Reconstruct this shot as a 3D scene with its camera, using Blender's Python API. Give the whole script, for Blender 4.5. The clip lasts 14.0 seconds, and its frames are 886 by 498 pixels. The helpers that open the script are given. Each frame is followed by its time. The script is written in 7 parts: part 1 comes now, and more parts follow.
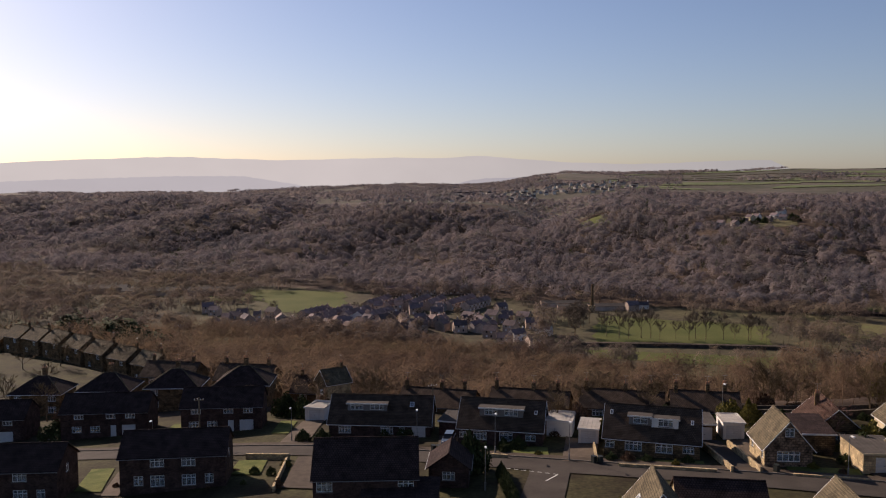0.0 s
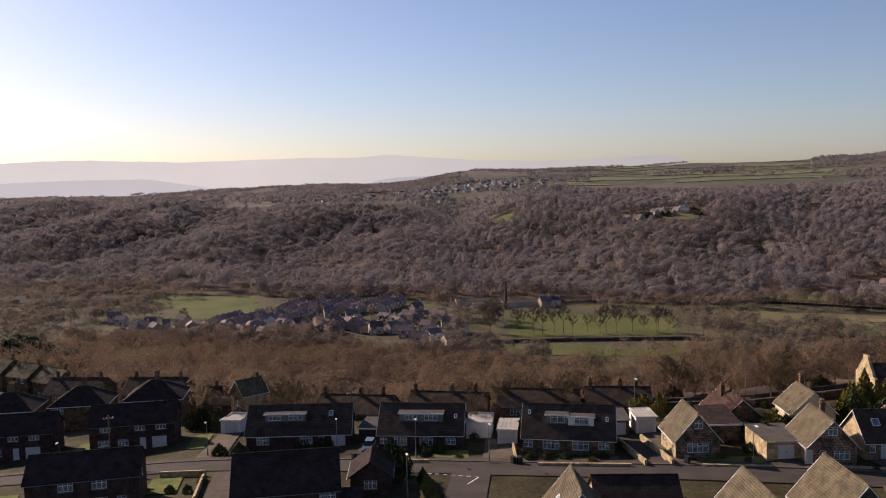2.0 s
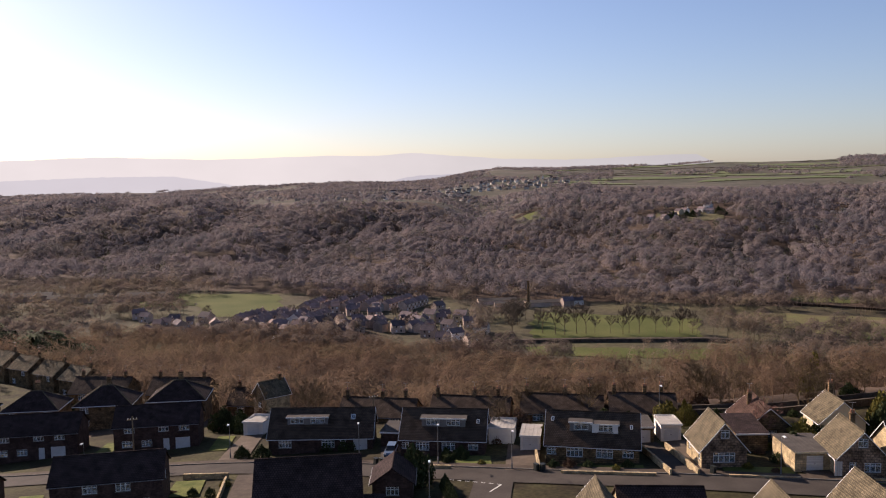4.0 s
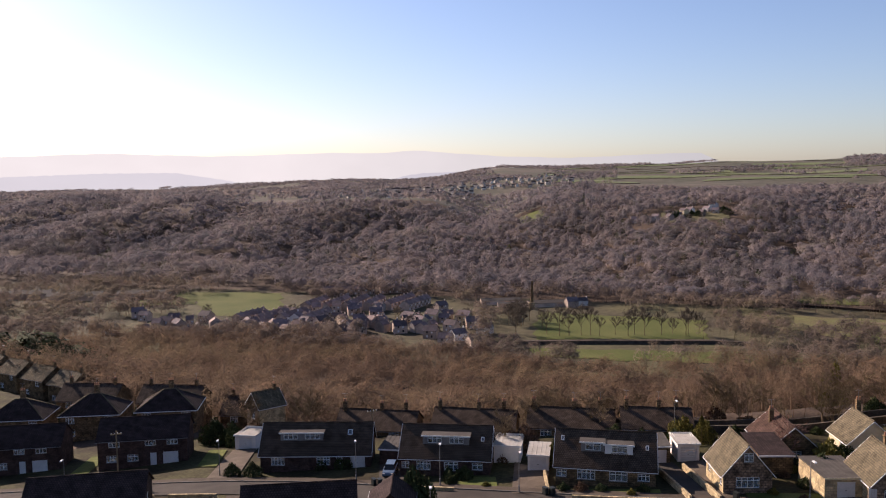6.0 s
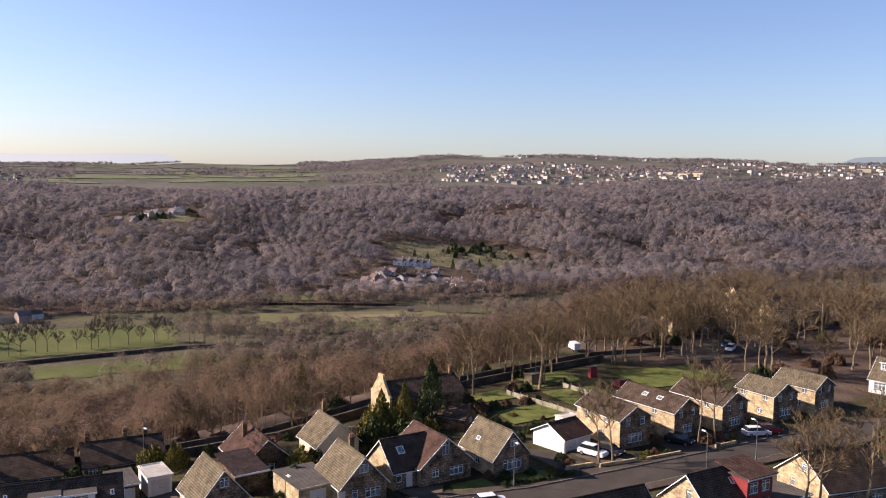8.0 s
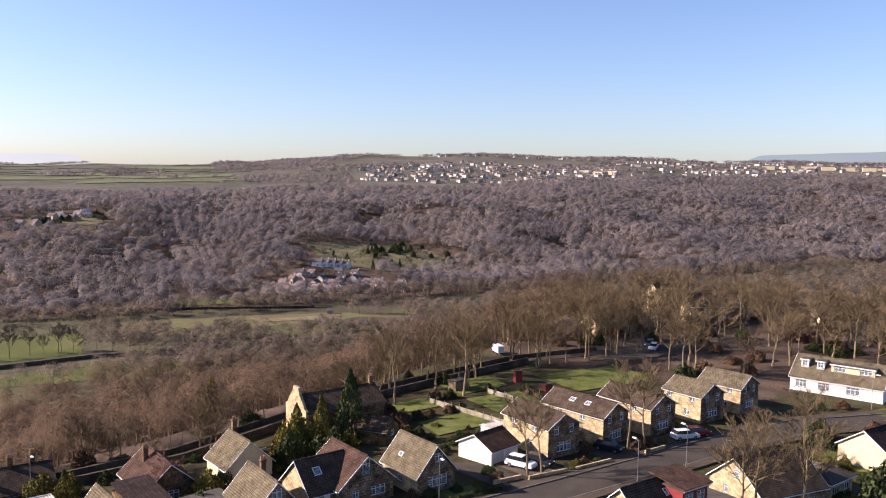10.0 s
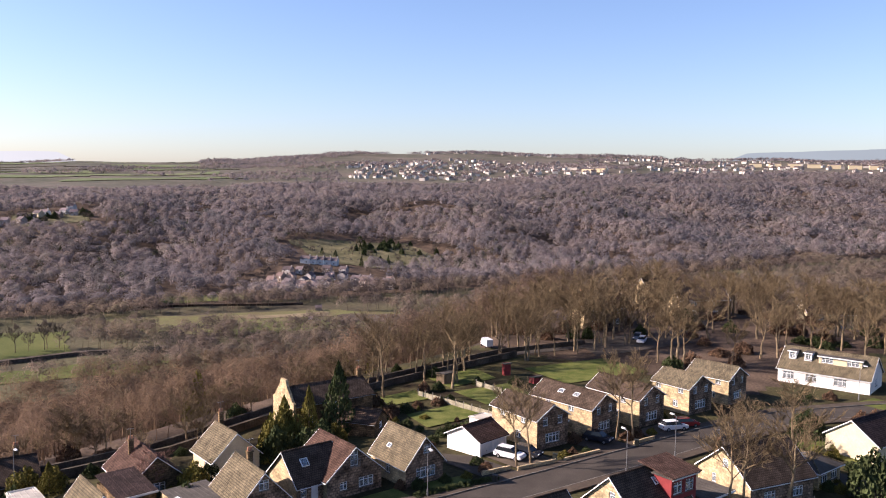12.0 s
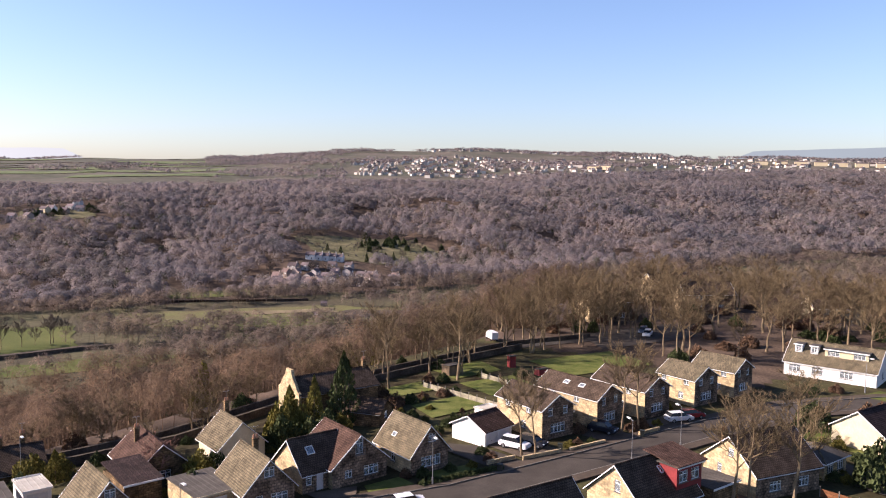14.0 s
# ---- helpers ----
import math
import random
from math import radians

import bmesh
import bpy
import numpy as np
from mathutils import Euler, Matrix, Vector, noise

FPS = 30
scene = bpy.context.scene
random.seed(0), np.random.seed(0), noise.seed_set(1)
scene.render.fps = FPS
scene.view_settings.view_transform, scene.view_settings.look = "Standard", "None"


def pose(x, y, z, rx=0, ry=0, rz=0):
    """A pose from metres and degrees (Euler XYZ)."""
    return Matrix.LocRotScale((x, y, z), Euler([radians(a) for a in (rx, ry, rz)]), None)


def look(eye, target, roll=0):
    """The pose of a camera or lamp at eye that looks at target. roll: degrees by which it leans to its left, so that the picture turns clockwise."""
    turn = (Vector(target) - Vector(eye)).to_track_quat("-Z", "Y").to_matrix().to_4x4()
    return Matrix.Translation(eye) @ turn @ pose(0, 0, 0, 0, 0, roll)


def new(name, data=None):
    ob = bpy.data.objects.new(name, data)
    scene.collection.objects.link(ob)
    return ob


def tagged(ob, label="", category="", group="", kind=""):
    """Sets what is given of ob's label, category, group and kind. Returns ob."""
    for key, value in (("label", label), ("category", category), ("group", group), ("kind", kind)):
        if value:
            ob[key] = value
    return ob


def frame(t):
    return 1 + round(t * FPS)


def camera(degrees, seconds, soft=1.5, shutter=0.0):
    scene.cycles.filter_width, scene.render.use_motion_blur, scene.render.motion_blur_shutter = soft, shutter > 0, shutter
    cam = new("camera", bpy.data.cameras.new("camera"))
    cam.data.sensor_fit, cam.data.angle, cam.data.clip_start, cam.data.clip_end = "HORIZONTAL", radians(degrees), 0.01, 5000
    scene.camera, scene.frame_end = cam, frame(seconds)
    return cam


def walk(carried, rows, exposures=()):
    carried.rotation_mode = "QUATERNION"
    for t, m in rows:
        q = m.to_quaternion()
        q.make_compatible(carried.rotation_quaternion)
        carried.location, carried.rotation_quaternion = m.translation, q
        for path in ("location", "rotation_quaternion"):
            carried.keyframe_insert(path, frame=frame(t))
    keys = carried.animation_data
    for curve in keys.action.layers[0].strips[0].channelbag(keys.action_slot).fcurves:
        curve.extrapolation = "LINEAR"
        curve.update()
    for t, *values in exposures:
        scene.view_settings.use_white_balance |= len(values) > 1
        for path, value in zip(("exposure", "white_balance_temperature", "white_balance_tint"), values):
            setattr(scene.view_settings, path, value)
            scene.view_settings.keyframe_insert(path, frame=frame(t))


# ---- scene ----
cam = camera(56.24, 14.0, soft=1.1)
PATH = [
    (0.0, pose(-0.00, -0.01, 39.41, 0, 0, 0.02) @ pose(0, 0, 0, 85.20) @ pose(0, 0, 0, 0, 0, -0.12)),
    (0.5, pose(0.02, -0.01, 39.43, 0, 0, -3.07) @ pose(0, 0, 0, 85.19) @ pose(0, 0, 0, 0, 0, -0.70)),
    (1.0, pose(-0.04, 0.05, 39.72, 0, 0, -4.71) @ pose(0, 0, 0, 85.15) @ pose(0, 0, 0, 0, 0, -0.94)),
    (1.5, pose(-0.17, 0.02, 40.08, 0, 0, -5.78) @ pose(0, 0, 0, 85.09) @ pose(0, 0, 0, 0, 0, -1.02)),
    (2.0, pose(-0.29, -0.01, 40.47, 0, 0, -5.97) @ pose(0, 0, 0, 85.06) @ pose(0, 0, 0, 0, 0, -1.09)),
    (2.5, pose(-0.36, 0.06, 40.97, 0, 0, -5.58) @ pose(0, 0, 0, 85.04) @ pose(0, 0, 0, 0, 0, -1.04)),
    (3.0, pose(-0.44, 0.12, 41.25, 0, 0, -5.35) @ pose(0, 0, 0, 85.01) @ pose(0, 0, 0, 0, 0, -0.99)),
    (3.5, pose(-0.46, 0.17, 41.32, 0, 0, -4.77) @ pose(0, 0, 0, 84.96) @ pose(0, 0, 0, 0, 0, -0.96)),
    (3.7, pose(-0.45, 0.33, 41.33, 0, 0, -4.58) @ pose(0, 0, 0, 84.96) @ pose(0, 0, 0, 0, 0, -0.96)),
    (5.8, pose(0.02, 7.55, 41.84, 0, 0, -4.11) @ pose(0, 0, 0, 84.79) @ pose(0, 0, 0, 0, 0, -0.61)),
    (6.0, pose(0.13, 8.54, 41.93, 0, 0, -4.24) @ pose(0, 0, 0, 84.79) @ pose(0, 0, 0, 0, 0, -0.61)),
    (6.3, pose(0.48, 9.95, 42.15, 0, 0, -9.12) @ pose(0, 0, 0, 84.78) @ pose(0, 0, 0, 0, 0, -0.24)),
    (6.5, pose(0.72, 10.90, 42.29, 0, 0, -14.84) @ pose(0, 0, 0, 84.77) @ pose(0, 0, 0, 0, 0, 0.00)),
    (7.0, pose(1.28, 12.85, 42.53, 0, 0, -26.56) @ pose(0, 0, 0, 84.81) @ pose(0, 0, 0, 0, 0, 0.64)),
    (7.5, pose(2.21, 14.71, 42.65, 0, 0, -34.15) @ pose(0, 0, 0, 84.91) @ pose(0, 0, 0, 0, 0, 0.84)),
    (8.0, pose(3.51, 16.74, 42.69, 0, 0, -40.04) @ pose(0, 0, 0, 84.99) @ pose(0, 0, 0, 0, 0, 0.94)),
    (8.5, pose(5.01, 18.65, 42.76, 0, 0, -42.50) @ pose(0, 0, 0, 85.01) @ pose(0, 0, 0, 0, 0, 0.85)),
    (9.0, pose(6.56, 20.35, 42.79, 0, 0, -43.80) @ pose(0, 0, 0, 85.04) @ pose(0, 0, 0, 0, 0, 0.74)),
    (11.5, pose(8.63, 22.14, 42.05, 0, 0, -46.50) @ pose(0, 0, 0, 84.89) @ pose(0, 0, 0, 0, 0, 0.60)),
    (12.0, pose(8.58, 22.03, 41.64, 0, 0, -46.36) @ pose(0, 0, 0, 84.87) @ pose(0, 0, 0, 0, 0, 0.61)),
    (12.5, pose(8.61, 21.98, 41.20, 0, 0, -46.59) @ pose(0, 0, 0, 84.86) @ pose(0, 0, 0, 0, 0, 0.61)),
    (13.0, pose(8.59, 21.99, 40.86, 0, 0, -46.55) @ pose(0, 0, 0, 84.84) @ pose(0, 0, 0, 0, 0, 0.59)),
    (13.5, pose(8.55, 21.96, 40.65, 0, 0, -46.20) @ pose(0, 0, 0, 84.79) @ pose(0, 0, 0, 0, 0, 0.57)),
    (14.0, pose(8.52, 22.03, 40.55, 0, 0, -46.00) @ pose(0, 0, 0, 84.70) @ pose(0, 0, 0, 0, 0, 0.73)),
]
walk(cam, PATH, exposures=((0.0, 0.43, 6500, 26), (3.0, 0.82, 6400, 27), (6.5, 1.08, 6250, 27), (7.5, 1.23, 6150, 27), (9.0, 1.38, 6000, 27), (12.5, 1.53, 6000, 27), (14.0, 1.53, 6000, 27)))

# ---- light ----
SUN_AZ, SUN_EL = radians(-42), radians(27)      # left of the first view, low spring sun
world = bpy.data.worlds.new("sky")
scene.world = world
world.use_nodes = True
wn, wl_ = world.node_tree.nodes, world.node_tree.links
wn.clear()
sky = wn.new("ShaderNodeTexSky")
sky.sky_type = "NISHITA"
sky.sun_disc = False
sky.sun_elevation = SUN_EL
sky.sun_rotation = SUN_AZ
sky.altitude = 200
sky.air_density = 1.0
sky.dust_density = 0.8
sky.ozone_density = 3.0
bg = wn.new("ShaderNodeBackground")
bg.inputs["Strength"].default_value = 0.063
wo = wn.new("ShaderNodeOutputWorld")
wl_.new(sky.outputs[0], bg.inputs[0])
wl_.new(bg.outputs[0], wo.inputs[0])
sun = new("sun", bpy.data.lights.new("sun", "SUN"))
sun.data.energy = 5.0
sun.data.angle = radians(0.55)
sun.data.color = (1.0, 0.865, 0.67)
sun_way = Vector((math.sin(SUN_AZ) * math.cos(SUN_EL), math.cos(SUN_AZ) * math.cos(SUN_EL), math.sin(SUN_EL)))
sun.matrix_world = look(sun_way * 300, (0, 0, 0))


# ---- materials ----
def material(name, base, rough=0.85, vary=0.25, scale=0.6, fine=9.0, bump=0.0, second=None, metal=0.0, stretch=(1, 1, 1), island=0.0, spread=0.0):
    """A surface with stains at one scale and grain at another. second: colour that the stains blend to."""
    m = bpy.data.materials.new(name)
    m.use_nodes = True
    n, l = m.node_tree.nodes, m.node_tree.links
    base = [c * 0.8 for c in base]
    second = second and [c * 0.8 for c in second]
    b = n["Principled BSDF"]
    b.inputs["Roughness"].default_value = rough
    b.inputs["Metallic"].default_value = metal
    b.inputs["Specular IOR Level"].default_value = 0.3 if rough < 0.7 else 0.08
    tc = n.new("ShaderNodeNewGeometry")
    mp = n.new("ShaderNodeMapping")
    mp.inputs["Scale"].default_value = stretch
    l.new(tc.outputs["Position"], mp.inputs["Vector"])
    big = n.new("ShaderNodeTexNoise")
    big.inputs["Scale"].default_value = scale
    big.inputs["Detail"].default_value = 4
    l.new(mp.outputs[0], big.inputs["Vector"])
    small = n.new("ShaderNodeTexNoise")
    small.inputs["Scale"].default_value = fine
    small.inputs["Detail"].default_value = 3
    l.new(mp.outputs[0], small.inputs["Vector"])
    mix = n.new("ShaderNodeMix")
    mix.data_type = "RGBA"
    lo = [c * (1 - vary) for c in base]
    hi = second if second else [min(1, c * (1 + vary)) for c in base]
    mix.inputs[6].default_value = (*lo, 1)
    mix.inputs[7].default_value = (*hi, 1)
    ramp = n.new("ShaderNodeMapRange")
    ramp.inputs[1].default_value, ramp.inputs[2].default_value = 0.32, 0.68
    l.new(big.outputs[0], ramp.inputs[0])
    l.new(ramp.outputs[0], mix.inputs[0])
    grain = n.new("ShaderNodeMix")
    grain.data_type, grain.blend_type = "RGBA", "MULTIPLY"
    grain.inputs[0].default_value = 1.0
    g2 = n.new("ShaderNodeMapRange")
    g2.inputs[1].default_value, g2.inputs[2].default_value = 0.3, 0.7
    g2.inputs[3].default_value, g2.inputs[4].default_value = 1 - vary * 0.8, 1 + vary * 0.5
    l.new(small.outputs[0], g2.inputs[0])
    l.new(mix.outputs[2], grain.inputs[6])
    l.new(g2.outputs[0], grain.inputs[7])
    out = grain.outputs[2]
    for source, amount in (("island", island), ("object", spread)):
        if amount:
            rnd = n.new("ShaderNodeNewGeometry") if source == "island" else n.new("ShaderNodeObjectInfo")
            g3 = n.new("ShaderNodeMapRange")
            g3.inputs[3].default_value, g3.inputs[4].default_value = 1 - amount, 1 + amount
            l.new(rnd.outputs["Random Per Island"] if source == "island" else rnd.outputs["Random"], g3.inputs[0])
            mm = n.new("ShaderNodeMix")
            mm.data_type, mm.blend_type = "RGBA", "MULTIPLY"
            mm.inputs[0].default_value = 1.0
            l.new(out, mm.inputs[6])
            l.new(g3.outputs[0], mm.inputs[7])
            out = mm.outputs[2]
    l.new(out, b.inputs["Base Color"])
    if bump:
        bp = n.new("ShaderNodeBump")
        bp.inputs["Distance"].default_value = bump
        bp.inputs["Strength"].default_value = 0.7
        l.new(small.outputs[0], bp.inputs["Height"])
        l.new(bp.outputs[0], b.inputs["Normal"])
    return m


def coursed(name, base, course, length, rough=0.85, vary=0.3, mortar=0.6, lift=0.02, swing=0.32):
    """Coursed masonry or tiles: rows of the given height, drawn on the object's own axes."""
    m = material(name, base, rough, vary + 0.12, 0.9, 4.0)
    n, l = m.node_tree.nodes, m.node_tree.links
    b = n["Principled BSDF"]
    old = b.inputs["Base Color"].links[0].from_socket
    tc = n.new("ShaderNodeTexCoord")
    br = n.new("ShaderNodeTexBrick")
    br.inputs["Scale"].default_value = 1.0
    br.inputs["Brick Width"].default_value = length
    br.inputs["Row Height"].default_value = course
    br.inputs["Mortar Size"].default_value = course * 0.16
    br.inputs["Color1"].default_value = (1 + swing, 1 + swing * 0.7, 1 + swing * 0.35, 1)
    br.inputs["Color2"].default_value = (1 - swing, 1 - swing * 1.1, 1 - swing * 1.1, 1)
    br.inputs["Mortar"].default_value = (mortar, mortar, mortar, 1)
    l.new(tc.outputs["UV"], br.inputs["Vector"])
    mm = n.new("ShaderNodeMix")
    mm.data_type, mm.blend_type = "RGBA", "MULTIPLY"
    mm.inputs[0].default_value = 1.0
    l.new(old, mm.inputs[6])
    l.new(br.outputs["Color"], mm.inputs[7])
    l.new(mm.outputs[2], b.inputs["Base Color"])
    bp = n.new("ShaderNodeBump")
    bp.inputs["Distance"].default_value = lift
    bp.inputs["Strength"].default_value = 0.6
    l.new(br.outputs["Fac"], bp.inputs["Height"])
    bp.invert = True
    l.new(bp.outputs[0], b.inputs["Normal"])
    return m


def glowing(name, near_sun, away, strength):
    """Distant hills whose haze is put into a glowing colour, paler towards the sun."""
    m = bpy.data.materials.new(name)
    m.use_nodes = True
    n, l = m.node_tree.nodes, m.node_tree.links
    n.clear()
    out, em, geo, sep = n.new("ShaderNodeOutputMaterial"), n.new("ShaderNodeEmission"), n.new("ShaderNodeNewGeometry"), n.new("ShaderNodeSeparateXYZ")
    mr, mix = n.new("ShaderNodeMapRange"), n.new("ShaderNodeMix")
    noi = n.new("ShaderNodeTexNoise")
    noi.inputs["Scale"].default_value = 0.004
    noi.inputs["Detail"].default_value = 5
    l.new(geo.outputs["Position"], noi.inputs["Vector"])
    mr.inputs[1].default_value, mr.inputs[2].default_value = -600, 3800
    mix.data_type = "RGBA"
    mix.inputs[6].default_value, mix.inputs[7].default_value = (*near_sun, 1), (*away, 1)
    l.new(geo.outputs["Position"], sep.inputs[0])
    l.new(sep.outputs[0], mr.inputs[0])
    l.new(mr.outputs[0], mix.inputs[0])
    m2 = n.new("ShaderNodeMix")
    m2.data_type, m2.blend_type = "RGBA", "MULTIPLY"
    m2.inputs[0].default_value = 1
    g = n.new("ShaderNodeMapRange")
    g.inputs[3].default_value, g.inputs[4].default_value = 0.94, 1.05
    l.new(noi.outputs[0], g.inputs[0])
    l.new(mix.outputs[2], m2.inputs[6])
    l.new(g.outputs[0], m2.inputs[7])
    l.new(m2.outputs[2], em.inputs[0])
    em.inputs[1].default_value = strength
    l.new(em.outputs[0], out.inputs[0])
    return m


def glass_pane(name):
    m = bpy.data.materials.new(name)
    m.use_nodes = True
    b = m.node_tree.nodes["Principled BSDF"]
    b.inputs["Base Color"].default_value = (0.55, 0.6, 0.62, 1)
    b.inputs["Roughness"].default_value = 0.03
    b.inputs["Transmission Weight"].default_value = 0.75
    b.inputs["IOR"].default_value = 1.45
    return m


M_LAND = material("rough_grass", (0.062, 0.046, 0.026), 0.95, 0.5, 0.16, 1.8, second=(0.078, 0.072, 0.03))
M_LITTER = material("leaf_litter", (0.088, 0.062, 0.044), 0.95, 0.45, 0.12, 2.0)
M_VALLEY = material("valley_grass", (0.105, 0.085, 0.06), 0.95, 0.35, 0.02, 0.25, second=(0.125, 0.115, 0.06))
M_FIELD = material("pasture", (0.095, 0.115, 0.03), 0.95, 0.2, 0.03, 0.8, second=(0.125, 0.13, 0.042))
# Upland grass made greyer and paler in its base colour for the distant haze.
M_FARFIELD = material("upland_pasture", (0.115, 0.12, 0.08), 0.95, 0.3, 0.008, 0.06, second=(0.15, 0.125, 0.1))
M_LAWN = material("mown_lawn", (0.105, 0.135, 0.028), 0.95, 0.3, 0.5, 6.0, second=(0.15, 0.155, 0.045))
M_BARE = material("bare_earth", (0.20, 0.16, 0.095), 0.95, 0.25, 0.06, 1.0)
M_ASPHALT = material("worn_asphalt", (0.066, 0.056, 0.047), 0.9, 0.2, 0.3, 6.0)
M_PAVE = material("pavement_flags", (0.085, 0.066, 0.05), 0.9, 0.2, 0.8, 7.0)
M_LANE = material("dark_lane", (0.055, 0.048, 0.042), 0.95, 0.3, 0.4, 5.0)
M_DRIVE = material("concrete_drive", (0.12, 0.094, 0.07), 0.9, 0.2, 0.5, 5.0)
M_KERB = material("kerb_stone", (0.17, 0.155, 0.135), 0.9, 0.2, 1.0, 9.0)
M_LINE = material("road_paint", (0.6, 0.6, 0.56), 0.7, 0.15, 2.0, 9.0)
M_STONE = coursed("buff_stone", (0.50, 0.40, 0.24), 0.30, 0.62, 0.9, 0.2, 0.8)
# Coarser stone for house fronts, darkened as well to carry some of their shade.
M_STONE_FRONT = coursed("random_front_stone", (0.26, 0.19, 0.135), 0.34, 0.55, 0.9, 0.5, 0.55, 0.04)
M_STONE_OLD = coursed("weathered_stone", (0.20, 0.14, 0.078), 0.28, 0.6, 0.9, 0.4, 0.6)
M_BRICK = coursed("dark_brick", (0.082, 0.053, 0.046), 0.15, 0.45, 0.9, 0.25, 0.9)
M_RENDER = material("white_render", (0.85, 0.81, 0.74), 0.85, 0.08, 0.7, 5.0)
M_CREAM = material("cream_render", (0.62, 0.52, 0.34), 0.85, 0.1, 0.7, 5.0)
M_TILE_BROWN = coursed("brown_roof_tiles", (0.10, 0.072, 0.053), 0.28, 0.3, 0.95, 0.22, 0.5, 0.03, 0.14)
M_TILE_DARK = coursed("dark_roof_tiles", (0.06, 0.041, 0.038), 0.28, 0.3, 0.95, 0.22, 0.5, 0.03, 0.14)
M_TILE_TAN = coursed("tan_roof_tiles", (0.175, 0.145, 0.094), 0.28, 0.3, 0.95, 0.22, 0.5, 0.03, 0.14)
M_TILE_RED = coursed("red_brown_roof_tiles", (0.10, 0.06, 0.046), 0.28, 0.3, 0.95, 0.22, 0.5, 0.03, 0.14)
# Village roofs and far stone walls: base colours lightened to stand in for haze.
M_SLATE = material("stone_slate", (0.27, 0.19, 0.165), 0.75, 0.25, 0.3, 2.0, spread=0.25)
M_WALLFAR = material("far_stone_wall", (0.46, 0.36, 0.29), 0.9, 0.2, 0.2, 1.0, spread=0.3)
M_WHITEFAR = material("far_white_wall", (0.72, 0.7, 0.66), 0.85, 0.08, 0.3, 1.0, spread=0.08)
M_ROOFFAR = material("far_roof", (0.16, 0.125, 0.125), 0.8, 0.25, 0.2, 1.0, spread=0.35)
M_FELT = material("grey_roof_felt", (0.09, 0.08, 0.07), 0.9, 0.2, 0.6, 5.0)
M_SHEET = material("pale_sheet_roof", (0.40, 0.37, 0.32), 0.7, 0.15, 0.6, 4.0)
M_WHITE = material("white_plastic", (0.78, 0.78, 0.76), 0.45, 0.06, 1.0, 8.0)
M_DOOR = material("white_door", (0.70, 0.69, 0.66), 0.5, 0.08, 1.0, 8.0)
M_REDCLAD = material("red_cladding", (0.22, 0.03, 0.03), 0.6, 0.15, 1.0, 6.0)
M_GREYCLAD = material("grey_dormer_cladding", (0.22, 0.21, 0.2), 0.7, 0.15, 1.0, 6.0)
M_POT = material("clay_pot", (0.38, 0.2, 0.12), 0.85, 0.2, 2.0, 9.0)
M_METAL = material("galvanised_steel", (0.24, 0.24, 0.24), 0.5, 0.12, 1.0, 8.0, metal=0.4)
M_STRAW = material("rough_straw_meadow", (0.20, 0.165, 0.085), 0.95, 0.3, 0.06, 0.8, second=(0.15, 0.15, 0.06))
M_GRAVEGRASS = material("rough_churchyard_grass", (0.13, 0.13, 0.06), 0.95, 0.4, 0.06, 0.3, second=(0.18, 0.155, 0.085))
M_GLASS = glass_pane("window_glass")
M_WOODFENCE = material("fence_boards", (0.2, 0.145, 0.09), 0.9, 0.25, 1.0, 7.0)
M_BARK = material("bark", (0.23, 0.172, 0.105), 0.95, 0.35, 0.8, 6.0)
M_TWIG = material("twigs", (0.175, 0.128, 0.072), 0.95, 0.3, 0.3, 2.0, island=0.35)
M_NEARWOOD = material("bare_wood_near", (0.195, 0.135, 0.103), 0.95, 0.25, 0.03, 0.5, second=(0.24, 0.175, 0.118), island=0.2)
# Paler, greyer base than the near wood: distance haze is mixed into the colour.
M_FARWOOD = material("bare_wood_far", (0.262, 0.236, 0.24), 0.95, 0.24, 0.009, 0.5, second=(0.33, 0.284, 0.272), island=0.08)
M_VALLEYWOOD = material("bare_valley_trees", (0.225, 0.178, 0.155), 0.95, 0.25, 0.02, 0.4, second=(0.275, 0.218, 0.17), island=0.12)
M_EVERGREEN = material("evergreen_leaves", (0.055, 0.068, 0.026), 0.9, 0.35, 0.4, 3.0, island=0.4)
M_OLIVE = material("olive_leaves", (0.17, 0.145, 0.034), 0.9, 0.35, 0.4, 3.0, island=0.4)
M_RUSSET = material("russet_leaves", (0.14, 0.085, 0.052), 0.9, 0.3, 0.4, 3.0, island=0.4)
M_BLOSSOM = material("pink_buds", (0.24, 0.135, 0.105), 0.9, 0.25, 0.5, 3.0, island=0.3)
M_DRYSTONE = material("dry_stone_wall", (0.095, 0.076, 0.058), 0.95, 0.35, 0.5, 4.0, bump=0.05)
# Emissive colours that hold the haze of distance, brighter near the sun.
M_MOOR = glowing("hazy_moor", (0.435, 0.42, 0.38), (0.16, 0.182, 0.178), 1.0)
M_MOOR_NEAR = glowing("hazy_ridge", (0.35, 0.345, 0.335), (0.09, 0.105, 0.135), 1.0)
M_TOWN_WALL = material("town_walls", (0.6, 0.55, 0.48), 0.9, 0.2, 0.02, 1.0, island=0.45)
M_TOWN_ROOF = material("town_roofs", (0.10, 0.075, 0.07), 0.85, 0.25, 0.02, 1.0, island=0.3)


